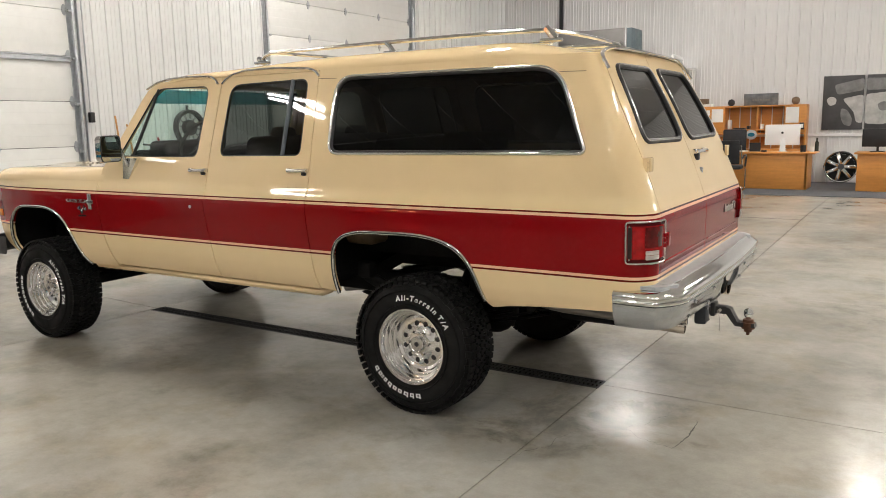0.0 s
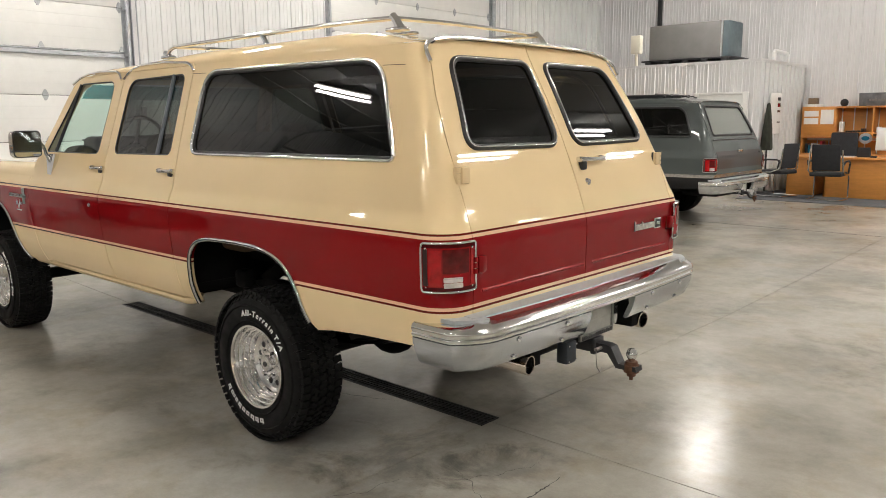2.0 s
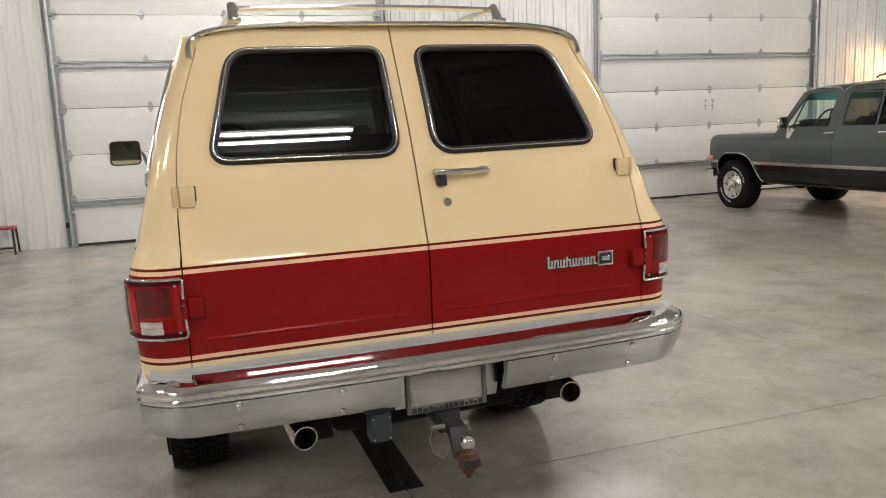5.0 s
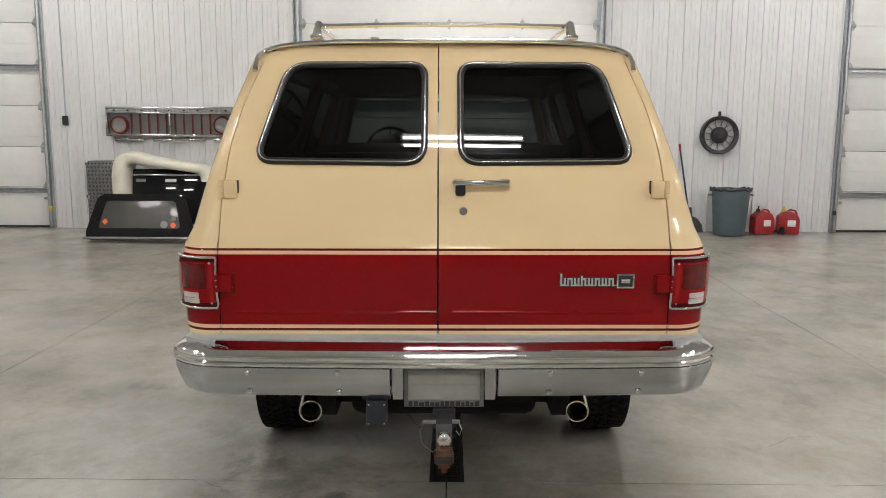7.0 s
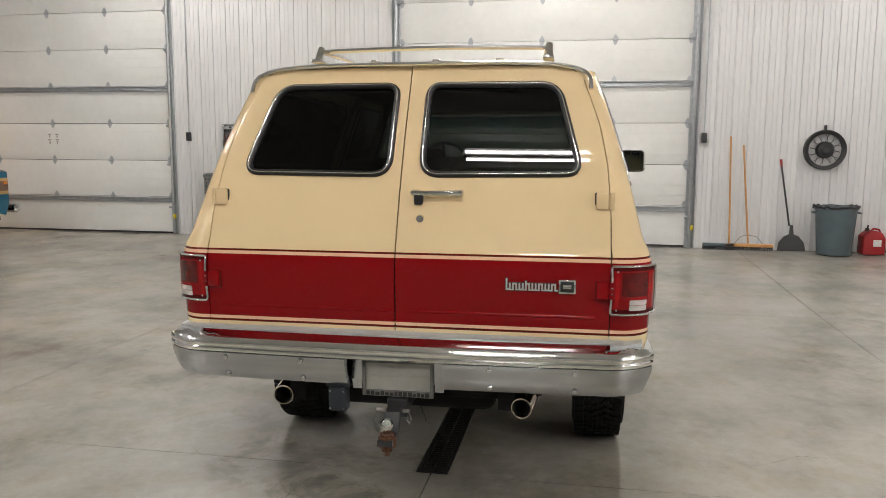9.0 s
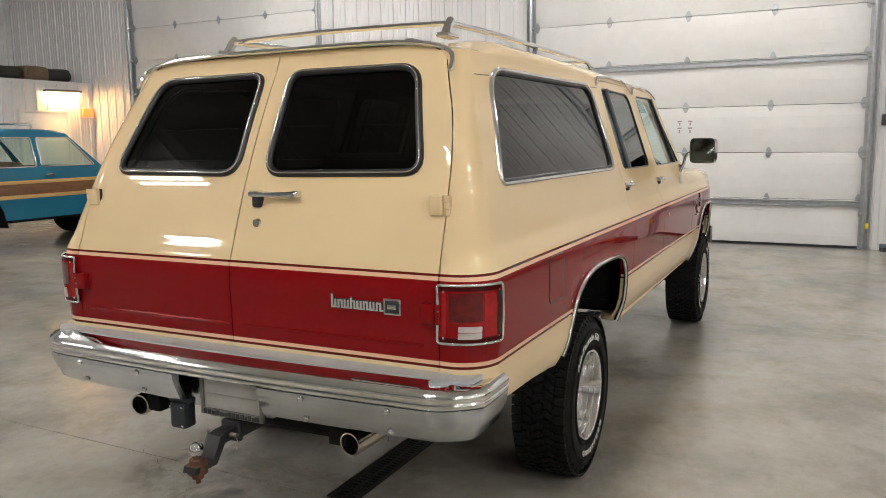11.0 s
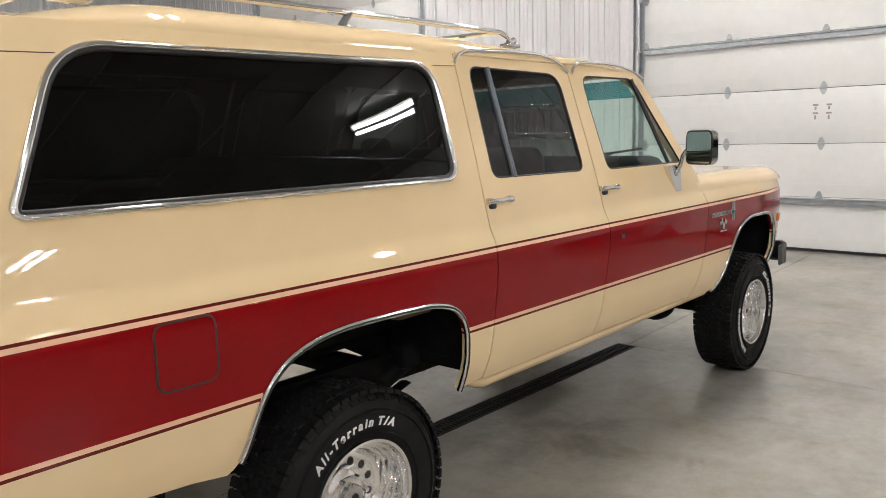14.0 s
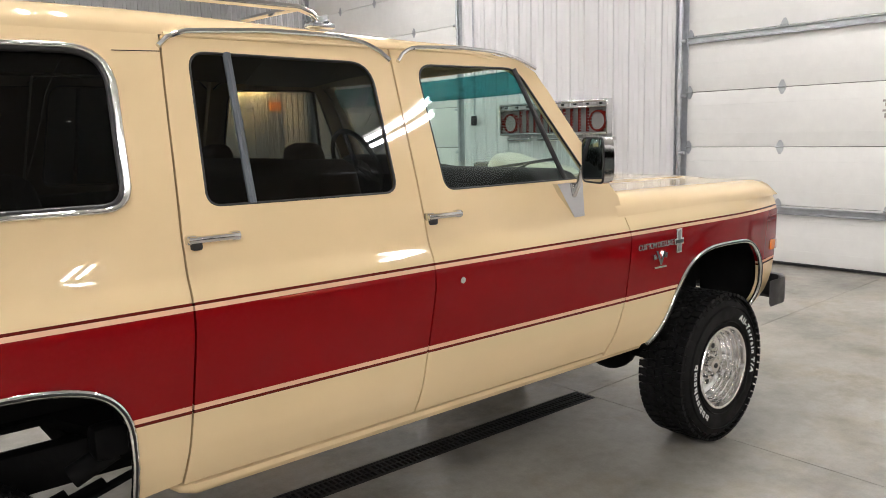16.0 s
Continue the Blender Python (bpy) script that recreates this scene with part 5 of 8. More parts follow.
        o = [(-0.79, zb)] + [(0.79, zb)] + [(DOOR_Y(z) - 0.003, z) for z in frange(0.83, 1.77, 14)] + [(0.700, 1.805), (0.676, 1.838), (0.64, 1.862), (0.58, 1.876), (-0.58, 1.876), (-0.64, 1.862), (-0.676, 1.838), (-0.700, 1.805)] + [(-(DOOR_Y(z) - 0.003), z) for z in frange(1.77, 0.83, 14)]
        wp = rounded([(-0.70, 1.405), (0.70, 1.405), (0.60, 1.80), (-0.60, 1.80)], 0.07, 6)
        d = skin("tailgate", o, [wp], back_map, frange(-0.8, 0.8, 24), CUT_Z, bands, mats, car)
        wn = skin("rear_window", grown(wp, 0.006), [], back_map, frange(-0.7, 0.7, 12), CUT_Z[26:], [(9, 0)], [GLASS_HAZED], d, "clear glass with a pale sheen painted on", lip=0.004, off=-0.012)
        chrome_loop("seal", wp, back_map, 0.014, wn, GASKET, 0.002)
        bm = B()
        x = back_map(0, 1.19)[0]
        box(bm, (x + 0.016, 0.0, 1.19 + dz), (0.03, 0.13, 0.045), 0.012)
        part("door_handle", bm, CHROME, d, "chrome tailgate handle")
        bm = B()
        x = back_map(0, 0.98)[0]
        sweep(bm, [(back_map(y, 1.345)[0] + 0.004, y, 1.345 + dz) for y in frange(-0.72, 0.72, 12)], 0.008, 6)
        part("tailgate_seam_trim", bm, SATINBLACK, d)
        skin("inset_panel", rounded([(-0.76, 0.955), (0.76, 0.955), (0.765, 1.19), (-0.765, 1.19)], 0.02, 3), [], back_map, frange(-0.7, 0.7, 14), frange(0.96, 1.18, 6), [(9, 0)], [DARKGREY], d, "dark grey inset panel", lip=0.003, off=0.004)
    # rear bumper: a rolled top bar, two lower faces, a grey step on top
    bump_ob = new("rear_bumper")
    bump_ob.parent = car
    PLAN = []
    for t in frange(-1, 1, 40):
        y = 0.954 * math.copysign(1 - (1 - abs(t)) ** 1.35, t)
        d = max(0.0, (abs(y) - 0.78) / 0.182)
        PLAN.append((y, 1.420 - 0.022 * (abs(y) / 0.78) ** 2 * (d == 0) - (0.022 + 0.105 * d ** 2.2 if d else 0)))
    PLAN = [(-0.958, 1.115), (-0.959, 1.20), (-0.958, 1.255)] + PLAN + [(0.958, 1.255), (0.959, 1.20), (0.958, 1.115)]

    def along(k):
        a = PLAN[max(0, k - 1)]
        b = PLAN[min(len(PLAN) - 1, k + 1)]
        t = Vector((b[1] - a[1], b[0] - a[0]))
        t.normalize()
        return Vector((t.y, -t.x))

    def station(k, scale=1.0):
        y, x = PLAN[k]
        n = along(k)
        deep = -0.12 + 0.078 * sstep(abs(y), 0.74, 0.88)
        cap = 0.82 - 0.016 * sstep(abs(y), 0.88, 0.95)
        return lambda a, b: (x + n.x * max(a, deep) * scale, y + n.y * max(a, deep) * scale, min(b, cap) + dz)

    upper = [(-0.120, 0.8185), (-0.068, 0.819), (-0.060, 0.817), (-0.020, 0.801), (-0.008, 0.796), (0.002, 0.789), (0.007, 0.779), (0.007, 0.770), (0.003, 0.765), (0.003, 0.760), (0.006, 0.757), (0.006, 0.750), (0.003, 0.743), (-0.004, 0.739), (-0.05, 0.742), (-0.120, 0.78)]
    bm = B()
    extrude_profile(bm, upper, [station(k) for k in range(len(PLAN))], True)
    part("top_bar", bm, CHROME, bump_ob, "ridged chrome top bar", angle=50)
    lower = [(-0.006, 0.741), (0.002, 0.738), (0.0, 0.715), (-0.004, 0.708), (-0.006, 0.695), (-0.030, 0.640), (-0.044, 0.628), (-0.060, 0.630), (-0.030, 0.70), (-0.034, 0.735)]
    for side in (-1, 1):
        bm = B()
        ks = [k for k in range(len(PLAN)) if side * PLAN[k][0] > 0.185]
        extrude_profile(bm, lower, [station(k) for k in ks], True)
        part("lower_face", bm, DULLCHROME, bump_ob, "dull chrome lower bumper face", angle=35)
        for yb, zb2, out in ((0.365, 0.722, 0.003), (0.685, 0.722, 0.003), (0.355, 0.648, -0.024), (0.675, 0.648, -0.024)):
            k = min(range(len(PLAN)), key=lambda i: abs(PLAN[i][0] - side * yb))
            p = Vector(station(k)(out, zb2))
            bm = B()
            ball(bm, p, 0.011, 12, (0.6, 1, 1))
            part("bolt", bm, CHROME, bump_ob)
        bm = B()
        prism(bm, [(0.145, 0.600), (0.180, 0.600), (0.186, 0.640), (0.186, 0.742), (0.145, 0.742)], Matrix(((0, 0, 1, 1.318), (side, 0, 0, 0), (0, 1, 0, dz), (0, 0, 0, 1))), 0.012)
        part("plate_bracket", bm, DULLCHROME, bump_ob)
    bm = B()
    stp = [(y, x) for y, x in PLAN if abs(y) < 0.875]
    extrude_profile(bm, [(-0.185, 0.812), (-0.066, 0.812), (-0.064, 0.8225), (-0.185, 0.8255)], [lambda a, b, y=y, x=x: (x + a, y, b + dz) for y, x in stp], True)
    part("step_pad", bm, STEPPAD, bump_ob, "grey ribbed step pad")
    for side in (-1, 1):
        bm = B()
        ks = [k for k in range(len(PLAN)) if side * PLAN[k][0] > 0.80]
        rim = [station(k)(-0.036, 0.8)[:2] for k in ks] + [(1.125, side * 0.80)]
        prism(bm, rim, pose(0, 0, 0.806 + dz), 0.0150)
        part("corner_top", bm, STEPPAD, bump_ob, "grey end of the step pad")
    bm = B()
    span(bm, (1.300, -0.186, 0.625 + dz), (1.312, 0.186, 0.742 + dz), 0.003)
    part("centre_panel", bm, DULLCHROME, bump_ob)
    # plate in its frame
    pl = new("licence_plate")
    pl.parent = car
    bm = B()
    fr = [(-0.134, 0.588), (0.134, 0.588), (0.134, 0.720), (-0.134, 0.720)]
    for a, b in zip(fr, fr[1:] + fr[:1]):
        wv = 0.012 if a[0] != b[0] else 0.007
        span(bm, (1.326, min(a[0], b[0]) - 0.007, min(a[1], b[1]) - wv + dz), (1.338, max(a[0], b[0]) + 0.007, max(a[1], b[1]) + wv + dz), 0.002)
    part("plate_frame", bm, PLATE, pl, "grey plate frame with dark lettering bars")
    bm = B()
    span(bm, (1.324, -0.132, 0.590 + dz), (1.330, 0.132, 0.718 + dz), 0.002)
    part("blank_plate", bm, PLATEIN, pl)
    bm = B()
    span(bm, (1.329, -0.122, 0.612 + dz), (1.333, 0.122, 0.655 + dz), 0.0015)
    part("embossed_field", bm, PLATEIN, pl)
    bm = B()
    letters_bar(bm, 14, -0.125, 0.125, 0.018, lambda b_, y0, y1, h_, mi: span(b_, (1.337, y0, 0.580 + dz), (1.3405, y1, 0.580 + h_ * 0.95 + dz)), 11)
    part("lettering_bars", bm, LETTER, pl)
    bm = B()
    letters_bar(bm, 16, -0.075, 0.075, 0.012, lambda b_, y0, y1, h_, mi: span(b_, (1.337, y0, 0.714 + dz), (1.3405, y1, 0.714 + h_ * 0.9 + dz)), 12)
    part("lettering_bars", bm, LETTER, pl)

    if opt["fuel"]:
        sm = side_map(1)
        fp = rounded([(0.530, 0.940), (0.690, 0.940), (0.690, 1.105), (0.530, 1.105)], 0.025, 4)
        chrome_loop("fuel_door_gap", grown(fp, 0.003), sm, 0.0036, car, BROWNGAP, 0.0)
        skin("fuel_door", fp, [], sm, [], frange(0.84, 1.10, 14), [(9, 0)], [RED], car, "red fuel filler door", lip=0.003, off=0.0025)
    if opt["bright"]:
        for side in (-1, 1):
            sm = side_map(side)
            xt, xc_ = (-2.545, -2.838) if side > 0 else (-2.838, -2.572)
            cross = new("trim_badge")
            cross.parent = car
            tagged(cross, "chrome trim badge with raised capitals and a framed cross")
            turn = Matrix(((-side, 0, 0, 0), (0, 0, side, 0), (0, 1, 0, 0), (0, 0, 0, 1)))
            run = 0.0
            for ch, adv in zip("CUSTOM DELUXE", (1, 1, 0.95, 0.95, 1.05, 1.15, 0.5, 1, 0.9, 0.9, 1, 0.95, 0.9)):
                xl = xt - side * (run + adv / 2) * 0.0205
                run += adv
                if ch == " ":
                    continue
                bm = B()
                letter(bm, ch, 0.034, Matrix.Translation((xl, side * (wide(xl, 1.055) + 0.003), 1.046 + dz)) @ turn, 0.003, 0.0007)
                part("capital", bm, SILVER, cross)
            y = side * wide(xc_, 1.05)
            for name_, x0, x1, z0, z1, d0, mat in (("upright", -0.019, 0.019, 1.005, 1.112, 0.009, SILVER), ("arm", -0.034, 0.034, 1.042, 1.070, 0.008, SILVER), ("upright_field", -0.012, 0.012, 1.012, 1.105, 0.0105, UNITGREY), ("arm_field", -0.028, 0.028, 1.048, 1.064, 0.0115, SATINBLACK)):
                bm = B()
                span(bm, (xc_ + x0, min(y, y + side * d0), z0 + dz), (xc_ + x1, max(y, y + side * d0), z1 + dz), 0.002)
                part(name_, bm, mat, cross)
            xv = -2.70 if side > 0 else -2.665
            y = side * wide(xv, 1.0)
            eng = new("engine_badge")
            eng.parent = car
            tagged(eng, "small chrome and red engine badge")
            wing = Matrix(((1, 0, 0, xv), (0, 0, side, y - side * 0.002), (0, 1, 0, dz), (0, 0, 0, 1)))
            for name_, poly, mat in (("vee", [(-0.034, 1.026), (-0.022, 1.026), (-0.003, 0.988), (0.020, 1.032), (0.033, 1.032), (0.002, 0.968), (-0.008, 0.968)], CHROME),
                                     ("wing", [(-0.052, 1.016), (-0.036, 1.020), (-0.024, 1.000), (-0.046, 0.994)], DULLCHROME),
                                     ("wing", [(0.036, 1.018), (0.052, 1.016), (0.046, 0.994), (0.024, 0.998)], DULLCHROME),
                                     ("bar", [(-0.044, 0.955), (0.044, 0.955), (0.044, 0.963), (-0.044, 0.963)], CHROME)):
                bm = B()
                prism(bm, poly, wing, 0.009)
                part(name_, bm, mat, eng)
        # roof rack
        rack = new("roof_rack")
        rack.parent = car
        for side in (-1, 1):
            bm = B()
            sweep(bm, [(-1.345, side * 0.535, 1.935 + dz), (-1.31, side * 0.533, 1.972 + dz), (-1.26, side * 0.531, 1.987 + dz), (-0.9, side * 0.53, 1.989 + dz), (-0.3, side * 0.528, 1.990 + dz), (0.3, side * 0.527, 1.990 + dz), (0.60, side * 0.527, 1.982 + dz)], 0.012, 10)
            part("side_rail", bm, CHROME, rack, "chrome tube rail")
            for x, w in ((0.63, 0.05), (-0.345, 0.035), (-1.34, 0.045)):
                bm = B()
                zt = 1.985 if x > 0 else 1.98
                if x < -1:
                    zt = 1.95
                box(bm, (x, side * 0.53, 1.932 + dz), (w * 2.2, 0.05, 0.018), 0.006)
                sweep(bm, [(x + 0.02, side * 0.53, 1.93 + dz), (x - 0.005, side * 0.53, (1.93 + zt) / 2 + 0.01 + dz), (x - 0.03, side * 0.53, zt + 0.008 + dz)], [w * 0.45, w * 0.38, w * 0.36], 8)
                part("rack_foot", bm, CHROME if x > 0 else DULLCHROME, rack)
        for x, z in ((0.615, 1.980), (-1.255, 1.985)):
            bm = B()
            sweep(bm, [(x + 0.02 * (1 - (y / 0.53) ** 2), y, z + 0.006 * (1 - (y / 0.53) ** 2) + dz) for y in frange(-0.53, 0.53, 10)], 0.010, 8)
            part("cross_rail", bm, CHROME, rack)
        for y in (-0.30, 0.0, 0.30):
            bm = B()
            span(bm, (-1.22, y - 0.018, 1.938 + dz), (0.52, y + 0.018, 1.951 + dz), 0.004)
            part("roof_slat", bm, CHROME, rack)
    else:
        rack = new("roof_rack")
        rack.parent = car
        for y in (-0.50, -0.25, 0.0, 0.25, 0.50):
            bm = B()
            sweep(bm, [(-1.25, y, 1.945 + dz), (-1.2, y, 1.972 + dz), (0.30, y, 1.972 + dz), (0.36, y, 1.95 + dz)], 0.012, 6)
            part("roof_slat", bm, SATINBLACK, rack)
        for x in (-1.1, 0.22):
            bm = B()
            sweep(bm, [(x, y, 1.985 + dz) for y in frange(-0.54, 0.54, 6)], 0.013, 6)
            part("cross_rail", bm, SATINBLACK, rack)
    # interior
    inn = new("interior")
    inn.parent = car
    bm = B()
    span(bm, (-2.62, -0.86, 0.705 + dz), (-0.62, 0.86, 0.74 + dz))
    part("cabin_floor", bm, DARKTAN, inn)
    bm = B()
    span(bm, (-0.60, -0.53, 0.855 + dz), (1.20, 0.53, 0.88 + dz))
    part("load_floor", bm, DARKTAN, inn)
    for side in (-1, 1):
        bm = B()
        span(bm, (-0.60, side * 0.535, 1.045 + dz), (1.20, side * 0.84, 1.06 + dz))
        part("side_shelf", bm, UNDER, inn, "black side shelf over the wheel")
    for side in (-1, 1):
        for xa, xb in ((-2.40, -1.46), (-1.45, -0.66), (-0.64, 1.05)):
            bm = B()
            span(bm, (xa, side * 0.855, (0.76 if xb < 0 else 1.07) + dz), (xb, side * 0.80, 1.335 + dz), 0.02)
            part("side_trim_card", bm, TAN, inn, "tan vinyl side trim")
    bm = B()
    grid_sheet(bm, 12, 12, lambda u, v: (-2.02 + 2.94 * v, (2 * u - 1) * 0.68, 1.85 + 0.03 * (1 - (2 * u - 1) ** 2) - 0.04 * sstep(1 - v, 0.6, 1) + dz))
    part("headliner", bm, TAN, inn)
    bench(inn, -1.42, 1.42, 0.86 + dz, opt["seat"], 0.50, True)
    bench(inn, -0.42, 1.42, 0.86 + dz, opt["seat"], 0.50)
    bench(inn, 0.55, 1.30, 0.84 + dz, opt["seat"], 0.42)
    bm = B()
    box(bm, (-2.31, 0, 1.235 + dz), (0.30, 1.56, 0.32), 0.08, seg=3)
    box(bm, (-2.25, -0.40, 1.405 + dz), (0.20, 0.52, 0.10), 0.04, seg=3)
    part("dashboard", bm, DASH, inn, "matt black dashboard")
    bm = B()
    cx, cz = -2.09, 1.405 + dz
    ring = [(cx + 0.07 * math.cos(a) * 1.0, -0.40 + 0.19 * math.sin(a), cz + 0.175 * math.cos(a)) for a in frange(0, 2 * math.pi, 28)[:-1]]
    sweep(bm, ring, 0.013, 8, True)
    rod(bm, (cx, -0.40, cz), (-2.30, -0.40, cz - 0.12), 0.035)
    for a in (0.0, 2.1, 4.2):
        rod(bm, (cx, -0.40, cz), (cx + 0.07 * math.cos(a), -0.40 + 0.19 * math.sin(a), cz + 0.175 * math.cos(a)), 0.012)
    part("steering_wheel", bm, BLACK, inn)
    # underside
    un = new("chassis")
    zf0 = 0.62 + dz * 0.5
    un.parent = car
    bm = B()
    span(bm, (-3.70, -0.548, 0.66 + dz), (-0.57, 0.548, 0.70 + dz))
    span(bm, (-0.60, -0.548, 0.70 + dz), (-0.57, 0.548, 0.85 + dz))
    span(bm, (-0.57, -0.548, 0.81 + dz), (1.22, 0.548, 0.85 + dz))
    span(bm, (1.20, -0.86, 0.68 + dz), (1.235, 0.86, 0.84 + dz))
    for side in (-1, 1):
        span(bm, (-2.62, side * 0.548, 0.66 + dz), (-0.57, side * 0.88, 0.70 + dz))
        span(bm, (0.58, side * 0.548, 0.72 + dz), (1.20, side * 0.88, 0.74 + dz))
    part("floor_pan", bm, UNDER, un)
    # wheel housings over the rear wheels
    for side in (-1, 1):
        bm = B()
        span(bm, (-0.57, side * 0.550, 0.80 + dz), (0.64, side * 0.562, 1.035 + dz))
        span(bm, (-0.57, side * 0.550, 1.020 + dz), (0.64, side * 0.870, 1.040 + dz))
        span(bm, (-0.60, side * 0.550, 0.70 + dz), (-0.575, side * 0.880, 1.040 + dz))
        span(bm, (0.625, side * 0.550, 0.745 + dz), (0.645, side * 0.860, 1.040 + dz))
        span(bm, (0.16, side * 0.550, 0.60 + dz), (0.645, side * 0.562, 0.80 + dz))
        part("wheel_housing", bm, UNDER, un, "black wheel housing")
        bm = B()
        sweep(bm, [(-0.75, side * 0.42, zf0), (-0.60, side * 0.42, zf0 + 0.03), (-0.38, side * 0.42, zf0 + 0.15), (0.30, side * 0.42, zf0 + 0.15), (0.60, side * 0.42, zf0 + 0.05), (0.8, side * 0.42, zf0 + 0.02)], 0.055, 4)
        part("frame_kickup", bm, UNDER, un)
        bm = B()
        rod(bm, (-0.52, side * 0.60, 0.66 + dz), (-0.40, side * 0.58, 0.60 + dz), 0.035)
        box(bm, (-0.50, side * 0.62, 0.70 + dz), (0.10, 0.08, 0.10), 0.02)
        part("spring_hanger", bm, UNDER, un)
    zf = 0.50 + dz * 0.5
    bm = B()
    for side in (-1, 1):
        span(bm, (-3.75, side * 0.42 - 0.035, zf + 0.03), (1.30, side * 0.42 + 0.035, zf + 0.16), 0.006)
    for x in (-3.5, -2.3, -1.2, -0.5, 0.6, 1.18):
        span(bm, (x - 0.04, -0.42, zf + 0.05), (x + 0.04, 0.42, zf + 0.13), 0.006)
    part("frame", bm, UNDER, un)
    hz = opt["hub"]
    for x in (0.0, -3.29):
        bm = B()
        rod(bm, (x, -0.80, hz), (x, 0.80, hz), 0.045, 0.045, 16)
        ball(bm, (x + 0.02, 0.0 if x == 0 else 0.3, hz), 0.145, 20, (1, 1, 0.95))
        for side in (-1, 1):
            rod(bm, (x, side * 0.52, hz + 0.05), (x + 0.12, side * 0.47, 0.74 + dz), 0.028)
        part("axle", bm, UNDER, un)
        for side in (-1, 1):
            bm = B()
            for k in range(4):
                L = 0.62 - 0.11 * k
                sweep(bm, [(x + L * t, side * 0.50, hz + 0.06 + 0.013 * k + 0.10 * (t * t) * (L / 0.62)) for t in frange(-1, 1, 8)], 0.03, 4, flat=0.22, up=(0, 0, 1))
            part("leaf_spring", bm, UNDER, un)
    bm = B()
    box(bm, (-1.4, 0.35, zf + 0.02), (0.7, 0.22, 0.14), 0.06, seg=3)
    box(bm, (-2.4, 0.0, zf + 0.02), (0.9, 0.36, 0.22), 0.06, seg=3)
    rod(bm, (-2.0, 0.0, zf + 0.02), (-0.15, 0.0, hz), 0.035)
    rod(bm, (-2.0, 0.2, zf + 0.02), (-3.15, 0.3, hz), 0.03)
    part("driveline", bm, UNDER, un)
    bm = B()
    box(bm, (0.86, 0.0, 0.56 + dz * 0.5), (0.55, 0.72, 0.20), 0.05, seg=3)
    part("fuel_tank", bm, UNDER, un)
    for side in (-1, 1) if opt["bright"] else (1,):
        bm = B()
        sweep(bm, [(-0.9, side * 0.33, zf), (-0.25, side * 0.36, zf + 0.10), (0.2, side * 0.47, zf + 0.12), (0.7, side * 0.52, zf + 0.08), (1.15, side * 0.50, 0.562 + dz * 0.5)], 0.028, 12)
        part("exhaust_pipe", bm, STEEL, un)
        bm = B()
        p0, p1 = Vector((1.02, side * 0.510, 0.566)), Vector((1.312, side * 0.478, 0.549))
        d = (p1 - p0).normalized()
        mm = Matrix.Translation(p0) @ d.to_track_quat("Z", "Y").to_matrix().to_4x4()
        L = (p1 - p0).length
        lathe(bm, [(0.030, 0.0), (0.034, 0.01), (0.041, 0.06), (0.042, L - 0.005), (0.041, L), (0.036, L), (0.035, L - 0.008), (0.035, L - 0.03), (0.038, L - 0.04)], mm, 28)
        tip = part("exhaust_tip", bm, TIPMETAL, un, "bronze-tinted chrome exhaust tip")
        bm = B()
        lathe(bm, [(0.0352, L - 0.014), (0.033, 0.10), (0.0, 0.10)], mm, 24)
        part("sooty_bore", bm, BLACK, tip, "black inside of the exhaust tip")
    # tow hitch
    hit = new("tow_hitch")
    hit.parent = car
    dh = 0.0 if opt["bright"] else dz * 0.6
    bm = B()
    span(bm, (1.10, -0.55, 0.555 + dh), (1.18, 0.55, 0.615 + dh), 0.008)
    span(bm, (1.15, -0.032, 0.505 + dh), (1.345, 0.032, 0.565 + dh), 0.006)
    span(bm, (1.325, -0.040, 0.498 + dh), (1.35, 0.040, 0.572 + dh), 0.006)
    part("receiver", bm, SATINBLACK, hit)
    bm = B()
    prism(bm, [(1.30, 0.552), (1.40, 0.552), (1.425, 0.545), (1.462, 0.478), (1.545, 0.478), (1.55, 0.456), (1.45, 0.456), (1.405, 0.515), (1.30, 0.515)], Matrix(((1, 0, 0, 0), (0, 0, 1, -0.028), (0, 1, 0, dh), (0, 0, 0, 1))), 0.056)
    part("drawbar", bm, SATINBLACK, hit)
    bm = B()
    lathe(bm, [(0.0, 0.062), (0.012, 0.060), (0.020, 0.052), (0.0245, 0.040), (0.0245, 0.032), (0.020, 0.020), (0.013, 0.010), (0.013, 0.0)], pose(1.512, 0, 0.490 + dh), 22)
    part("tow_ball", bm, CHROME, hit, "worn chrome tow ball")
    bm = B()
    lathe(bm, [(0.0, 0.016), (0.026, 0.014), (0.028, 0.0), (0.034, -0.002), (0.034, -0.034), (0.02, -0.036), (0.02, -0.052), (0.009, -0.054), (0.009, -0.07), (0, -0.07)], pose(1.512, 0, 0.480 + dh), 12)
    part("ball_nut", bm, RUST, hit, "rusty ball shank and nut")
    if opt["bright"]:
        bm = B()
        rod(bm, (1.375, -0.075, 0.535), (1.375, 0.055, 0.535), 0.008)
        sweep(bm, [(1.375, -0.07, 0.535), (1.385, -0.085, 0.50), (1.385, -0.075, 0.455), (1.38, -0.04, 0.425), (1.375, -0.02, 0.44)], 0.002, 5)
        sweep(bm, [(1.375, 0.05, 0.535), (1.38, 0.062, 0.51), (1.378, 0.055, 0.485), (1.372, 0.043, 0.50)], 0.002, 5)
        part("hitch_pin", bm, STEEL, hit)
        bm = B()
        box(bm, (1.33, -0.238, 0.558), (0.06, 0.075, 0.10), 0.012)
        box(bm, (1.30, -0.238, 0.615), (0.10, 0.10, 0.02), 0.006)
        c = part("trailer_socket", bm, SOCKETBLUE, hit, "blue-grey trailer socket with bright screws")
        bm = B()
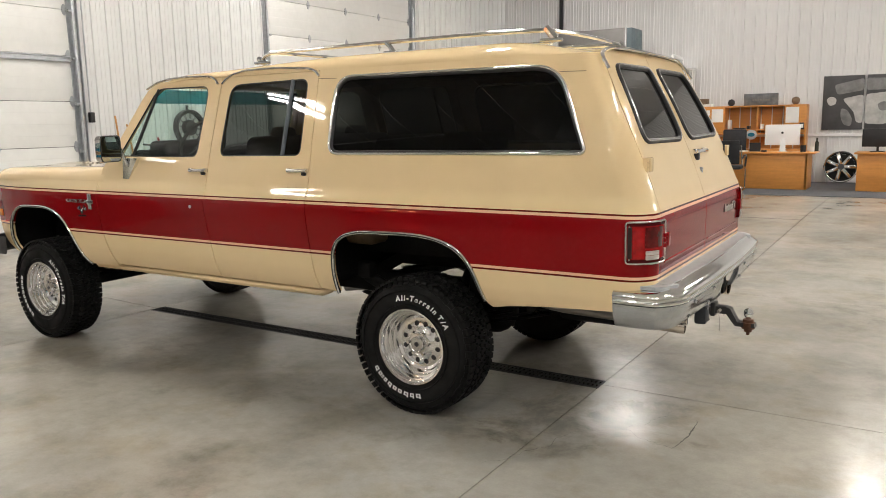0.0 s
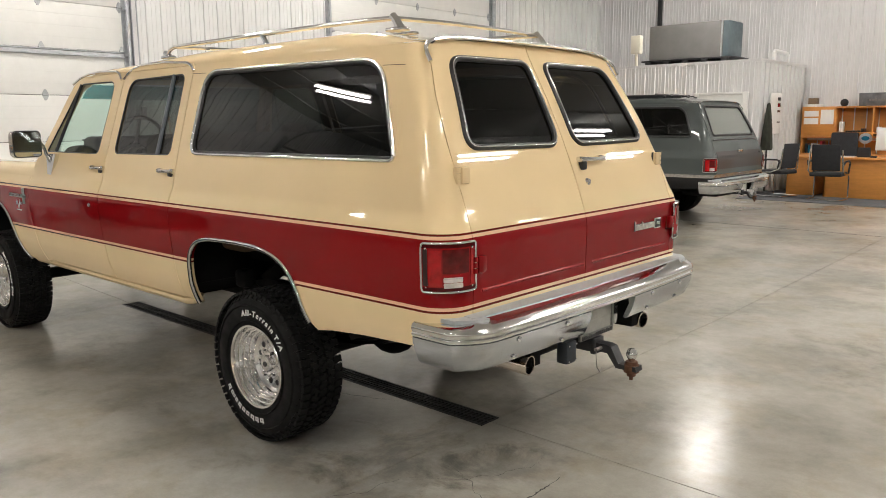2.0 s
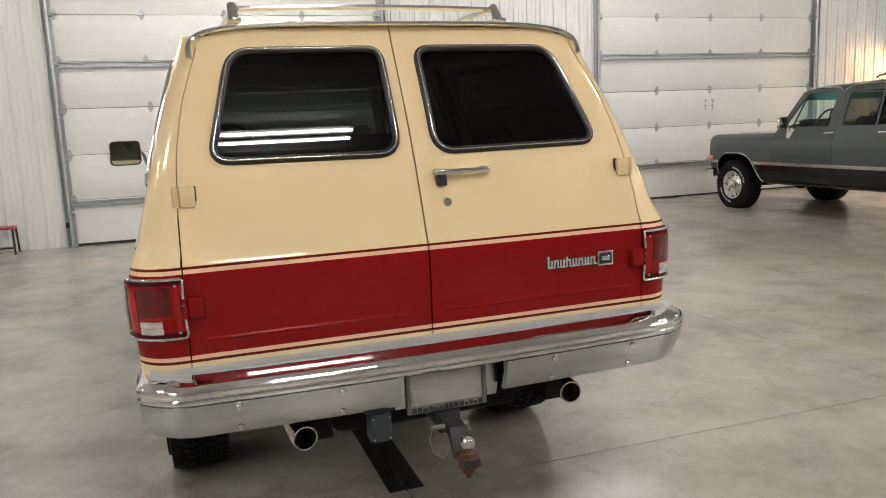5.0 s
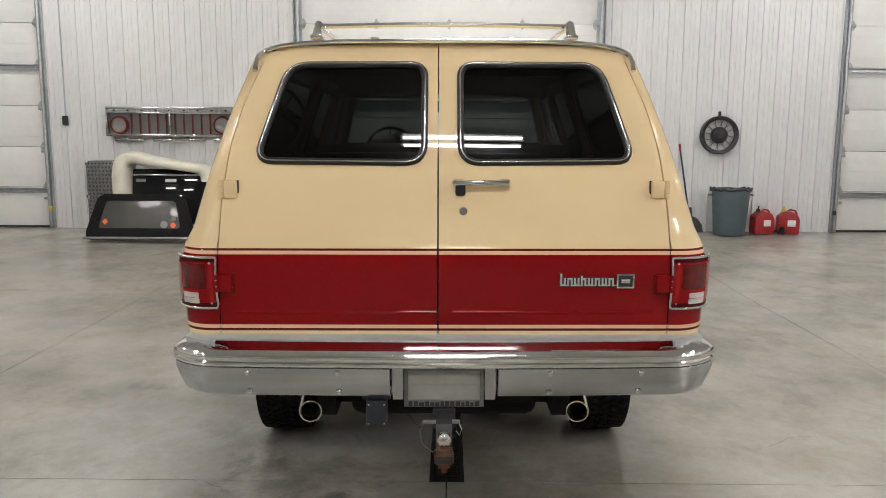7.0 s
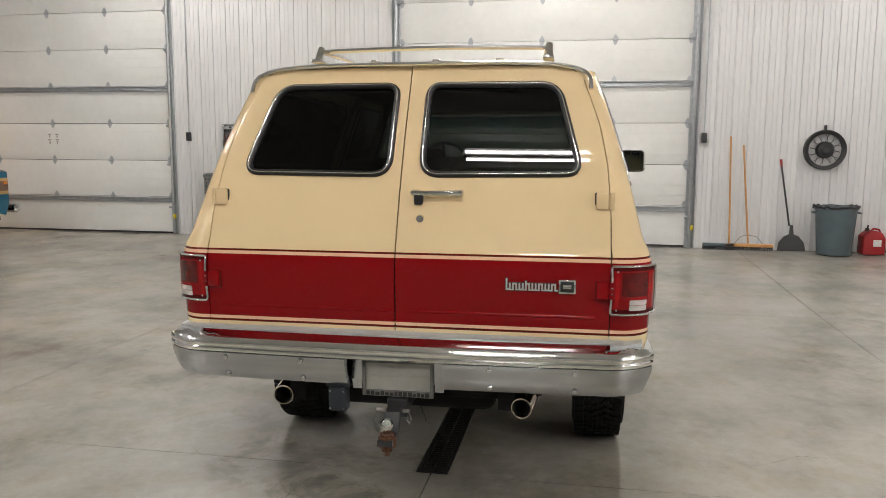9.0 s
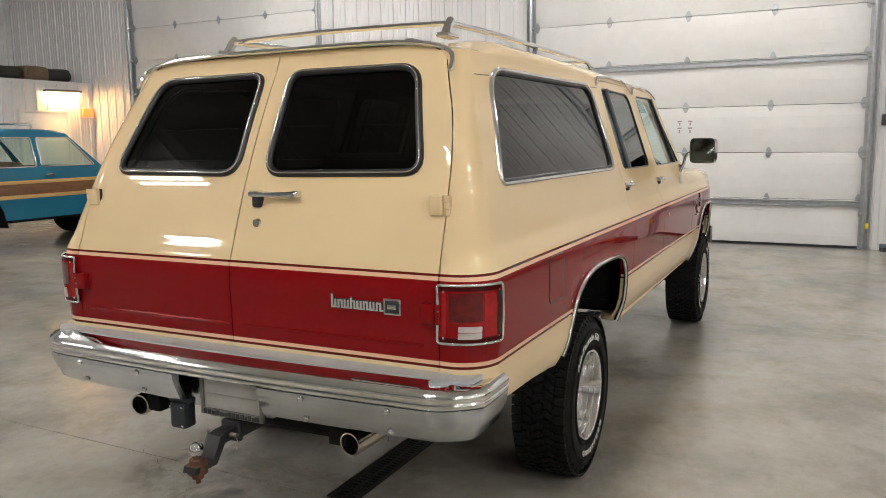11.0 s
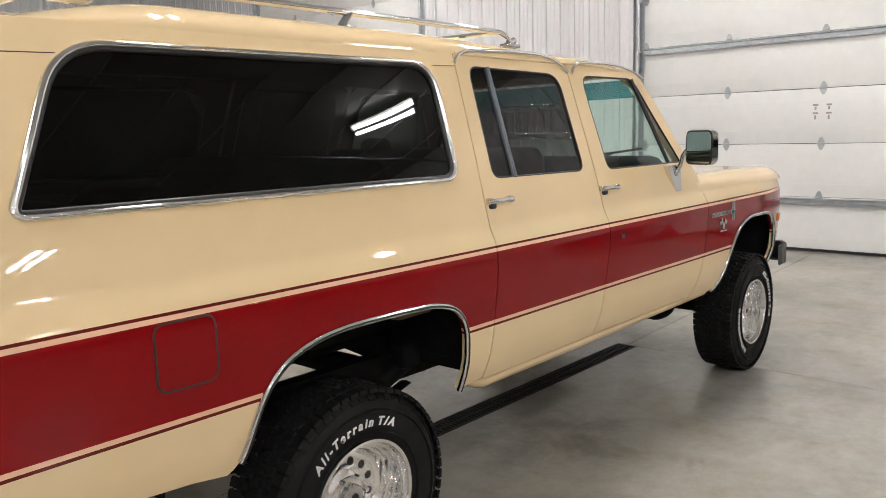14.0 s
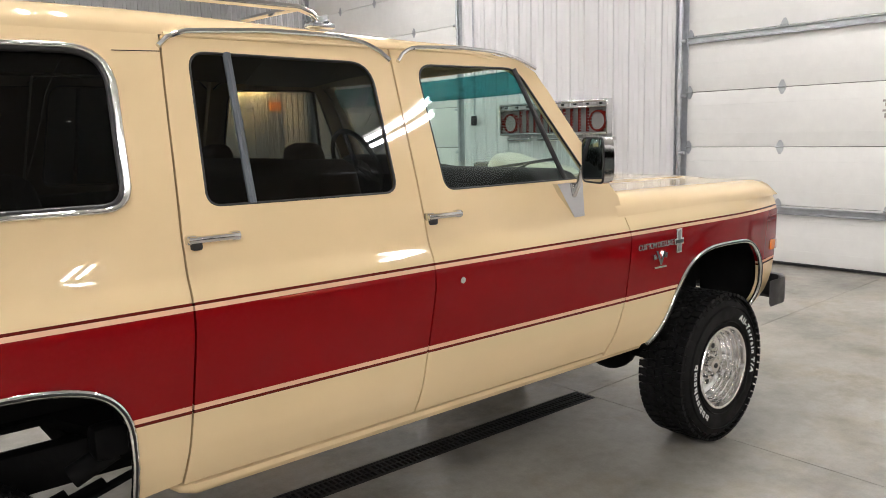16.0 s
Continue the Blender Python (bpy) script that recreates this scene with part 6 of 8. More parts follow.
        for yy in (-0.265, -0.211):
            for zz in (0.523, 0.592):
                ball(bm, (1.362, yy, zz), 0.005, 8)
        part("socket_screws", bm, CHROME, c)
    for side in (-1, 1):
        road_wheel(car, (0, side * (0.924 - opt["tyre_w"] / 2), hz), side, opt["rim"], opt["R"], opt["tyre_w"], 10 + side, 0.0, opt["spin"][0 if side < 0 else 1])
        road_wheel(car, (-3.29, side * (0.970 - opt["tyre_w"] / 2), hz), side, opt["rim"], opt["R"], opt["tyre_w"], 20 + side, 0.014, opt["spin"][2 if side < 0 else 3])
    return car


CREAM_BANDS = [(0.838, 0), (0.847, 2), (0.860, 3), (1.113, 1), (1.126, 3), (1.134, 2), (9, 0)]
long_wagon("vintage_wagon", "cream and red vintage four-wheel-drive wagon with a chrome roof rack", pose(0, -0.020, 0.001, 0.2, 0, 0.55),
           dict(dz=0.0, bands=CREAM_BANDS, mats=[CREAM, RED, DARKRED, PINK], top=0, bright=True, barn=True, fuel=True, seat=TAN, hub=0.374, R=0.374, tyre_w=0.255, rim="slot", spin=(108, 140, 60, 62)))


# ---- the other parked vehicles ----
long_wagon("grey_wagon", "grey metallic long wagon with black lower sides and bright trim", pose(-2.54, 7.97, 0.088),
           dict(dz=-0.16, bands=[(0.842, 1), (0.885, 2), (9, 0)], mats=[GREY, BLACKPAINT, SILVER], top=0, bright=False, barn=False, fuel=False, seat=BLACK, hub=0.366, R=0.366, tyre_w=0.24, rim="rally", spin=(90, 90, 90, 90)))

WIDE = smoothed([(0.30, 0.86), (0.45, 0.905), (0.9, 0.92), (1.08, 0.915), (1.14, 0.895), (1.4, 0.83), (1.70, 0.75)], 0.06)


def wood_wagon(m):
    car = thing("wood_sided_wagon", "blue wagon with wood-grain sides and bright trim", "car", m=m)
    bands = [(0.735, 0), (0.785, 2), (0.93, 1), (0.975, 2), (9, 0)]
    mats = [BLUE, WOODGRAIN, WOODTRIM]
    wins = [rounded(p, 0.04, 4) for p in ([(-1.86, 1.15), (-1.02, 1.15), (-1.02, 1.54), (-1.52, 1.54)], [(-0.94, 1.15), (-0.16, 1.15), (-0.20, 1.54), (-0.94, 1.54)], [(-0.06, 1.15), (0.98, 1.15), (0.86, 1.54), (-0.08, 1.54)])]

    def arch(xc, r):
        return [(xc - r * math.cos(a) * 1.06, 0.40 + (r + 0.02) * math.sin(a) ** 0.8) for a in frange(0.08, math.pi - 0.08, 12)]

    for side in (-1, 1):
        sm = lambda x, z, side=side: (x, side * (WIDE(z) - 0.18 * max(0.0, -3.0 - x) ** 2 - 0.12 * max(0.0, x - 0.8) ** 2), z)
        o = [(-3.36, 0.42)] + arch(-2.76, 0.42) + arch(0.0, 0.42) + [(1.05, 0.44), (1.12, 0.60), (1.12, 1.10), (0.98, 1.60), (-1.50, 1.60), (-1.98, 1.13), (-3.42, 1.06), (-3.44, 0.60)]
        body = skin("body_side", o, wins, sm, frange(-3.4, 1.1, 30), frange(0.35, 1.6, 30), bands, mats, car)
        for w in wins:
            g = skin("side_window", grown(w, 0.005), [], sm, frange(-2, 1, 10), [1.25, 1.35, 1.45], [(9, 0)], [GLASS_CLEAR], body, "clear glass", lip=0.003, off=-0.01)
            g.visible_shadow = False
            chrome_loop("window_trim", w, sm, 0.010, g, CHROME, 0.003)
        for z in (0.76, 0.952):
            bm = B()
            sweep(bm, [(x, sm(x, z)[1] + side * 0.002, z) for x in frange(-3.40, 1.05, 20)], 0.007, 6)
            part("side_moulding", bm, WOODTRIM, body)
        for x in (-1.10, -0.22):
            bm = B()
            box(bm, (x, side * (WIDE(1.04) + 0.012), 1.04), (0.13, 0.02, 0.025), 0.006)
            part("door_handle", bm, CHROME, body)
        bm = B()
        box(bm, (-3.38, side * 0.86, 0.93), (0.09, 0.06, 0.09), 0.012)
        part("turn_lamp", bm, LENS_AMBER, car, "amber turn lamp")
        for xc in (-2.76, 0.0):
            bm = B()
            n = 10
            ring = [(xc - 0.47 * math.cos(math.pi * k / n), 0.36 + 0.50 * math.sin(math.pi * k / n) ** 0.7) for k in range(n + 1)]
            for (xa, za), (xb, zb) in zip(ring, ring[1:]):
                bm.faces.new([bm.verts.new((xa, side * 0.89, za)), bm.verts.new((xb, side * 0.89, zb)), bm.verts.new((xb, side * 0.5, zb)), bm.verts.new((xa, side * 0.5, za))])
            bmesh.ops.remove_doubles(bm, verts=bm.verts[:], dist=1e-5)
            part("wheel_housing", bm, UNDER, car)
        bm = B()
        sweep(bm, [(x, side * 0.62, 1.72) for x in frange(-1.1, 0.9, 6)], 0.014, 8)
        for x in (-1.1, -0.1, 0.9):
            rod(bm, (x, side * 0.62, 1.64), (x, side * 0.62, 1.72), 0.014)
        part("roof_rail", bm, CHROME, car)
        for x in (-2.76, 0.0):
            road_wheel(car, (x, side * 0.80, 0.345), side, "rally", 0.345, 0.22, 40)
    bm = B()

    def rp(u, v):
        uu = 2 * u - 1
        w = 0.775
        q = math.sqrt(max(0, 1 - abs(uu) ** 6))
        return (-1.56 + 2.55 * v, uu * w, 1.595 + 0.075 * q * math.sqrt(max(0.0, 1 - abs(2 * v - 1) ** 8)))

    grid_sheet(bm, 20, 16, rp)
    part("roof", bm, BLUE, car, angle=80)
    bm = B()
    grid_sheet(bm, 20, 12, lambda u, v: (-1.95 - 1.50 * v, (2 * u - 1) * (0.905 - 0.18 * max(0.0, 1.5 * v - 1.05) ** 2), 1.055 + (0.085 - 0.03 * v) * math.sqrt(max(0, 1 - abs(2 * u - 1) ** 5))))
    part("bonnet", bm, BLUE, car, angle=80)
    bm = B()
    grid_sheet(bm, 8, 4, lambda u, v: (-1.98 + 0.46 * v, (2 * u - 1) * (0.84 - 0.08 * v), 1.13 + 0.46 * v))
    part("windscreen", bm, GLASS_CLEAR, car, "clear glass").visible_shadow = False
    bm = B()
    grid_sheet(bm, 8, 6, lambda u, v: (1.12 - 0.14 * max(0, v - 0.55) / 0.45, (2 * u - 1) * (0.90 - 0.13 * max(0, v - 0.55) / 0.45), 0.46 + 1.14 * v))
    part("tailgate", bm, BLUE, car)
    bm = B()
    span(bm, (-3.46, -0.84, 0.50), (-3.40, 0.84, 1.06), 0.02)
    part("front_panel", bm, SILVER, car)
    for side in (-1, 1):
        bm = B()
        box(bm, (-3.36, side * 0.895, 0.90), (0.10, 0.02, 0.045), 0.006, (0, 0, side * 8))
        part("side_marker", bm, LENS_AMBER, car, "amber side marker lamp")
    for x, nm in ((-3.56, "front_bumper"), (1.20, "rear_bumper")):
        bm = B()
        box(bm, (x, 0, 0.52), (0.12, 1.86, 0.14), 0.04, seg=3)
        part(nm, bm, CHROME, car, "chrome bumper")
    bm = B()
    span(bm, (-3.4, -0.5, 0.40), (1.1, 0.5, 0.50))
    span(bm, (-2.2, -0.86, 0.42), (-0.55, 0.86, 0.48))
    part("floor_pan", bm, UNDER, car)
    inn = new("interior")
    inn.parent = car
    for x in (-0.95, 0.0):
        bench(inn, x, 1.4, 0.62, TAN, 0.48)
    bm = B()
    box(bm, (-1.75, 0, 1.02), (0.3, 1.5, 0.2), 0.05)
    part("dashboard", bm, BLACK, inn)
    return car


wood_wagon(pose(-2.61, -8.68, 0.10))


# ---- along the west wall ----
LEVEL = Matrix.Translation((0, -0.07, RISE_TO_WALLS + 0.004))


def conduit_box(y):
    t = thing("door_control", "black push-button door control on grey conduit", "switch", "door controls")
    bm = B()
    box(bm, (WEST + 0.045, y, 1.60), (0.06, 0.07, 0.14), 0.008)
    part("control_box", bm, BLACK, t)
    bm = B()
    rod(bm, (WEST + 0.03, y, 1.67), (WEST + 0.03, y, CEIL - 0.02), 0.010, 0.010, 8)
    part("conduit", bm, GALV, t)


conduit_box(2.43)
conduit_box(-5.63)


def wire_wheel():
    t = thing("spoked_wheel", "black spoked wheel hung on the ribbed wall", "wheel", m=pose(WEST + 0.075, 4.06, 1.435, 0, 90, 0))
    bm = B()
    lathe(bm, [(0.225, -0.03), (0.25, -0.045), (0.268, -0.05), (0.278, -0.04), (0.272, 0.0), (0.278, 0.04), (0.268, 0.05), (0.25, 0.045), (0.225, 0.03), (0.222, 0.0), (0.225, -0.03)], None, 48)
    part("rim", bm, SATINBLACK, t)
    bm = B()
    lathe(bm, [(0.0, 0.075), (0.05, 0.072), (0.06, 0.06), (0.105, 0.05), (0.118, 0.03), (0.118, -0.04), (0, -0.05)], None, 32)
    part("hub", bm, BLACK, t)
    for k in range(24):
        bm = B()
        a = 2 * math.pi * k / 24
        b = a + (0.22 if k % 2 else -0.22)
        h = 0.02 if (k // 2) % 2 else -0.02
        rod(bm, (0.112 * math.cos(a), 0.112 * math.sin(a), h), (0.225 * math.cos(b), 0.225 * math.sin(b), 0), 0.0035, 0.0035, 6)
        part("spoke", bm, SATINBLACK, t)
    bm = B()
    box(bm, (-0.30, 0, -0.03), (0.09, 0.03, 0.04), 0.006)
    part("wall_hook", bm, BLACK, t)


wire_wheel()


def bin_():
    t = thing("waste_bin", "grey plastic waste bin with a dark bag in its rim", "bin", m=pose(WEST + 0.36, 4.18, 0))
    bm = B()
    lathe(bm, [(0.0, 0.01), (0.215, 0.0), (0.222, 0.015), (0.262, 0.60), (0.266, 0.62), (0.278, 0.625), (0.280, 0.665), (0.262, 0.668), (0.255, 0.62), (0.21, 0.04), (0, 0.03)], None, 40)
    part("bin_body", bm, BINGREY, t)
    for sg in (-1, 1):
        bm = B()
        sweep(bm, [(0.0 - 0.05, sg * 0.268, 0.58), (-0.05, sg * 0.305, 0.575), (0.05, sg * 0.305, 0.575), (0.05, sg * 0.268, 0.58)], 0.012, 6)
        part("bin_handle", bm, BINGREY, t)
    bm = B()
    rnd = random.Random(4)
    pts = [((0.276 + rnd.uniform(-0.004, 0.01)) * math.cos(a), (0.276 + rnd.uniform(-0.004, 0.01)) * math.sin(a), 0.662 + rnd.uniform(-0.02, 0.015)) for a in frange(0, 2 * math.pi, 36)[:-1]]
    sweep(bm, pts, 0.018, 6, True)
    part("bin_bag", bm, BLACK, t)


bin_()


def fuel_can(y, turn, tone):
    t = thing("fuel_can", "red plastic fuel can with a spout, on the floor", "fuel can", "fuel cans", pose(WEST + 0.30, y, 0, 0, 0, turn))
    bm = B()
    prof = [(-0.14, 0.0), (0.14, 0.0), (0.15, 0.03), (0.15, 0.22), (0.11, 0.30), (0.02, 0.335), (-0.06, 0.335), (-0.15, 0.26), (-0.15, 0.03)]
    prism(bm, prof, Matrix(((0, 0, 1, -0.09), (1, 0, 0, 0), (0, 1, 0, 0.002), (0, 0, 0, 1))), 0.18)
    bmesh.ops.bevel(bm, geom=bm.edges[:], offset=0.02, segments=3, profile=0.5, affect="EDGES", clamp_overlap=True)
    part("can_body", bm, CANRED, t)
    bm = B()
    sweep(bm, [(0, -0.02, 0.325), (0, 0.02, 0.36), (0, 0.09, 0.345), (0, 0.12, 0.29)], 0.014, 8)
    part("grip", bm, CANRED, t)
    bm = B()
    rod(bm, (0, -0.07, 0.325), (0, -0.07, 0.365), 0.028, 0.026, 16)
    rod(bm, (0, -0.07, 0.365), (0, -0.06, 0.41), 0.012, 0.010, 10)
    part("cap", bm, tone, t)
    bm = B()
    span(bm, (0.0895, -0.02, 0.12), (0.0925, 0.09, 0.21), 0.001)
    part("printed_label", bm, PAPER, t, "worn pale label")


fuel_can(4.68, 8, GREENDARK)
fuel_can(5.06, -12, YELLOW)
t = thing("funnel", "small black funnel lying on the floor", "funnel", m=pose(WEST + 0.42, 4.87, 0.06, 0, 80, 20))
bm = B()
lathe(bm, [(0.010, -0.08), (0.014, 0.0), (0.058, 0.08), (0.062, 0.082), (0.056, 0.085), (0.01, 0.0)], None, 24)
part("cone", bm, BLACK, t)


def push_broom(y, lean, tone, width, brush):
    t = thing("push_broom", "push broom with a long wooden handle leaning on the wall", "broom", "brooms")
    bm = B()
    rod(bm, (WEST + 0.22, y + lean, 0.05), (WEST + 0.035, y, 1.62 if width < 0.5 else 1.50), 0.014, 0.013, 12)
    part("handle", bm, HANDLEWOOD, t, "orange-brown wooden handle")
    bm = B()
    box(bm, (WEST + 0.24, y + lean - (0.15 if width < 0.5 else 0), 0.075), (0.075, width, 0.045), 0.008)
    h = part("brush_head", bm, brush, t)
    bm = B()
    rnd = random.Random(int(width * 100))
    n = 60
    for k in range(n):
        yy = y + lean - (0.15 if width < 0.5 else 0) - width / 2 + width * (k + 0.5) / n
        for dx in (-0.022, 0.0, 0.022):
            rod(bm, (WEST + 0.24 + dx, yy, 0.055), (WEST + 0.24 + dx * 1.5 + rnd.uniform(-.004, .004), yy + rnd.uniform(-.006, .006), 0.001), 0.003, 0.002, 4)
    tagged(part("bristles", bm, FABRIC, h, "dark bristles"), kind="stuff")
    if width > 0.5:
        bm = B()
        for sg in (-1, 1):
            sweep(bm, [(WEST + 0.21, y + lean, 0.22), (WEST + 0.225, y + lean + sg * 0.11, 0.20), (WEST + 0.235, y + lean + sg * 0.19, 0.10)], 0.006, 6)
        part("brace", bm, STEEL, t)


push_broom(2.80, 0.02, None, 0.44, BINGREY)
push_broom(2.98, 0.10, None, 0.66, HANDLEWOOD)
t = thing("scoop_shovel", "black plastic scoop shovel with a red grip, leaning on the wall", "shovel")
bm = B()
rod(bm, (WEST + 0.16, 3.63, 0.36), (WEST + 0.04, 3.51, 1.20), 0.013, 0.013, 12)
part("shaft", bm, SATINBLACK, t)
bm = B()
rod(bm, (WEST + 0.04, 3.51, 1.20), (WEST + 0.028, 3.498, 1.30), 0.016, 0.017, 12)
part("grip", bm, CANRED, t, "red grip")
bm = B()
prism(bm, [(-0.19, 0.0), (0.19, 0.0), (0.17, 0.12), (0.10, 0.21), (0.03, 0.24), (0.02, 0.37), (-0.02, 0.37), (-0.03, 0.24), (-0.10, 0.21), (-0.17, 0.12)], pose(WEST + 0.21, 3.66, 0.004, 90, 0, 90) @ pose(0, 0, 0, -8, 0, 0), 0.014)
part("scoop", bm, BLACK, t)

# front grille of another vehicle, hung on the wall
t = thing("wall_grille", "chrome vehicle grille with dark red lamp rings, hung on the wall", "grille")
gy0, gy1, gz0, gz1 = -4.99, -3.10, 1.375, 1.80
bm = B()
for z, h in ((gz0 + 0.015, 0.035), (gz1 - 0.085, 0.022), (gz1 - 0.012, 0.035)):
    box(bm, (WEST + 0.09, (gy0 + gy1) / 2, z), (0.10, gy1 - gy0, h), 0.010)
for y in (gy0 + 0.012, (gy0 + gy1) / 2, gy1 - 0.012):
    box(bm, (WEST + 0.09, y, (gz0 + gz1) / 2), (0.10, 0.03, gz1 - gz0), 0.010)
part("surround", bm, CHROME, t, "chrome surround")
bm = B()
span(bm, (WEST + 0.03, gy0 + 0.02, gz0 + 0.03), (WEST + 0.05, gy1 - 0.02, gz1 - 0.09))
part("back_mesh", bm, UNITGREY, t)
for k in range(10):
    y = gy0 + 0.36 + (gy1 - gy0 - 0.72) * k / 9
    bm = B()
    span(bm, (WEST + 0.05, y - 0.008, gz0 + 0.035), (WEST + 0.10, y + 0.008, gz1 - 0.10), 0.004)
    part("upright_slat", bm, DARKRED, t)
for k in range(7):
    z = gz0 + 0.06 + 0.037 * k
    bm = B()
    span(bm, (WEST + 0.05, gy0 + 0.03, z - 0.005), (WEST + 0.085, gy1 - 0.03, z + 0.005))
    part("cross_slat", bm, UNITGREY, t)
for y in (gy0 + 0.18, gy1 - 0.18):
    bm = B()
    lathe(bm, [(0.108, 0.06), (0.128, 0.065), (0.134, 0.05), (0.138, 0.0)], pose(WEST + 0.05, y, gz0 + 0.165, 0, 90, 0), 32)
    part("lamp_ring", bm, DARKRED, t, "dark red lamp ring")
    bm = B()
    lathe(bm, [(0.0, 0.035), (0.06, 0.04), (0.10, 0.045)], pose(WEST + 0.05, y, gz0 + 0.165, 0, 90, 0), 28)
    part("lamp_plate", bm, UNITGREY, t)
for k in range(9):
    y = gy0 + 0.12 + (gy1 - gy0 - 0.24) * k / 8
    bm = B()
    rod(bm, (WEST + 0.10, y, gz1 - 0.048), (WEST + 0.142, y, gz1 - 0.048), 0.014, 0.010, 10)
    part("stud", bm, BLACK, t)
for y0, y1 in ((-4.90, -4.46), (-4.33, -3.55), (-3.42, -3.06)):
    t2 = thing("bright_strip", "bright metal trim strip resting below the grille on the wall", "trim strip", "trim strips")
    bm = B()
    box(bm, (WEST + 0.045, (y0 + y1) / 2, 1.318), (0.08, y1 - y0, 0.045), 0.012)
    part("strip", bm, CHROME, t2)

# pile of body parts on the floor
DIAMOND = rough_vary(vary(material("dull_tread_plate", (0.16, 0.16, 0.155), 0.5, 0.4), 10, 0.3), 12, 0.35, 0.6)
t = thing("diamond_plate_box", "diamond-plate aluminium tool box standing on end", "tool box")
bm = B()
span(bm, (WEST + 0.06, -5.18, 0.0), (WEST + 0.46, -4.74, 1.02), 0.02)
part("box_body", bm, DIAMOND, t)
for y in (-5.16, -4.76):
    for z in (0.05, 0.50, 0.985):
        bm = B()
        box(bm, (WEST + 0.455, y, z), (0.03, 0.05, 0.06), 0.008)
        part("corner_cap", bm, CHROME, t)
rnd = random.Random(2)
bm = B()
for i in range(8):
    for j in range(18):
        vs = box(bm, (0, 0, 0), (0.004, 0.030, 0.017), 0.0)
        put(bm, vs, pose(WEST + 0.462, -5.14 + 0.052 * i + 0.01 * (j % 2), 0.05 + 0.055 * j, 45 if (i + j) % 2 else -45, 0, 0))
tagged(part("tread_pattern", bm, SATINBLACK, t, "raised diamond tread"), kind="stuff")
t = thing("black_tailgate", "black vehicle tailgate with a chrome strip leaning on the wall", "tailgate", m=pose(WEST + 0.62, -3.95, 0.0, 0, -10, 0))
bm = B()
box(bm, (0, 0, 0.52), (0.10, 1.06, 0.80), 0.03, seg=3)
box(bm, (0.0, -0.50, 0.06), (0.08, 0.06, 0.12), 0.01)
box(bm, (0.0, 0.50, 0.06), (0.08, 0.06, 0.12), 0.01)
part("gate_panel", bm, BLACKPAINT, t)
bm = B()
box(bm, (0.055, 0, 0.83), (0.012, 1.04, 0.026), 0.004)
part("chrome_strip", bm, CHROME, t)
for y, w in ((-0.40, 0.14), (0.03, 0.16)):
    bm = B()
    box(bm, (0.055, y, 0.75), (0.010, w, 0.045), 0.012)
    part("badge_bar", bm, UNITGREY if y < 0 else PAPER, t)
t = thing("cream_fender", "pale cream fibreglass body panel draped over the tailgate", "fender", m=pose(WEST + 0.50, -4.0, 0.0))
LINE = [(-0.60, 0.40, 0.11), (-0.615, 0.62, 0.125), (-0.62, 0.82, 0.13), (-0.605, 0.97, 0.125), (-0.53, 1.05, 0.11), (-0.40, 1.065, 0.095), (-0.18, 1.02, 0.082), (0.12, 0.975, 0.070), (0.40, 0.94, 0.068), (0.56, 0.905, 0.075), (0.61, 0.82, 0.085), (0.60, 0.74, 0.07)]


def fpt(u, v):
    k = min(u * (len(LINE) - 1), len(LINE) - 1.0001)
    i, f = int(k), k - int(k)
    (y0, z0, w0), (y1, z1, w1) = LINE[i], LINE[i + 1]
    f2 = f * f * (3 - 2 * f)
    y, z, w = y0 + (y1 - y0) * f, z0 + (z1 - z0) * f, w0 + (w1 - w0) * f2
    ty, tz = y1 - y0, z1 - z0
    L = math.hypot(ty, tz)
    a = 2 * math.pi * v
    ca, sa = math.cos(a), math.sin(a)
    p = w * math.copysign(abs(sa) ** 0.7, sa) * (1 + 0.06 * math.sin(9 * u + 3 * ca))
    q = 0.20 * math.copysign(abs(ca) ** 0.5, ca) + 0.012 * math.sin(14 * u + 2 * sa)
    return (q, y - tz / L * p, z + ty / L * p)


bm = B()
grid_sheet(bm, 60, 20, fpt)
bmesh.ops.remove_doubles(bm, verts=bm.verts[:], dist=0.002)
bmesh.ops.smooth_vert(bm, verts=bm.verts[:], factor=0.5, use_axis_x=True, use_axis_y=True, use_axis_z=True)
bmesh.ops.smooth_vert(bm, verts=bm.verts[:], factor=0.5, use_axis_x=True, use_axis_y=True, use_axis_z=True)
part("shell", bm, OFFWHITE, t, angle=60)
# rear hatch with its window, standing on the floor
t = thing("rear_hatch", "black rear hatch with a grey window and stickers, on the floor", "hatch", m=pose(WEST + 1.36, -4.08, 0.0, 0, -14, 0))
outer = rounded([(-0.72, 0.0), (0.72, 0.0), (0.74, 0.10), (0.59, 0.56), (0.50, 0.615), (-0.50, 0.615), (-0.59, 0.56), (-0.74, 0.10)], 0.03, 3)
hole = rounded([(-0.57, 0.15), (0.55, 0.15), (0.47, 0.525), (-0.47, 0.525)], 0.05, 4)
fl = lambda u, v: (0.05 - 0.06 * (abs(u) / 0.8) ** 3, u, v)
skin("hatch_frame", outer, [hole], fl, frange(-0.7, 0.7, 12), frange(0.1, 0.6, 6), [(9, 0)], [DASH], t, lip=0.06)
g = skin("hatch_window", grown(hole, 0.01), [], fl, frange(-0.6, 0.6, 8), [0.35], [(9, 0)], [material("grey_glass", (0.04, 0.038, 0.03), 0.35, 0, 0.1)], t, "grey dusty glass", lip=0.004, off=-0.012)
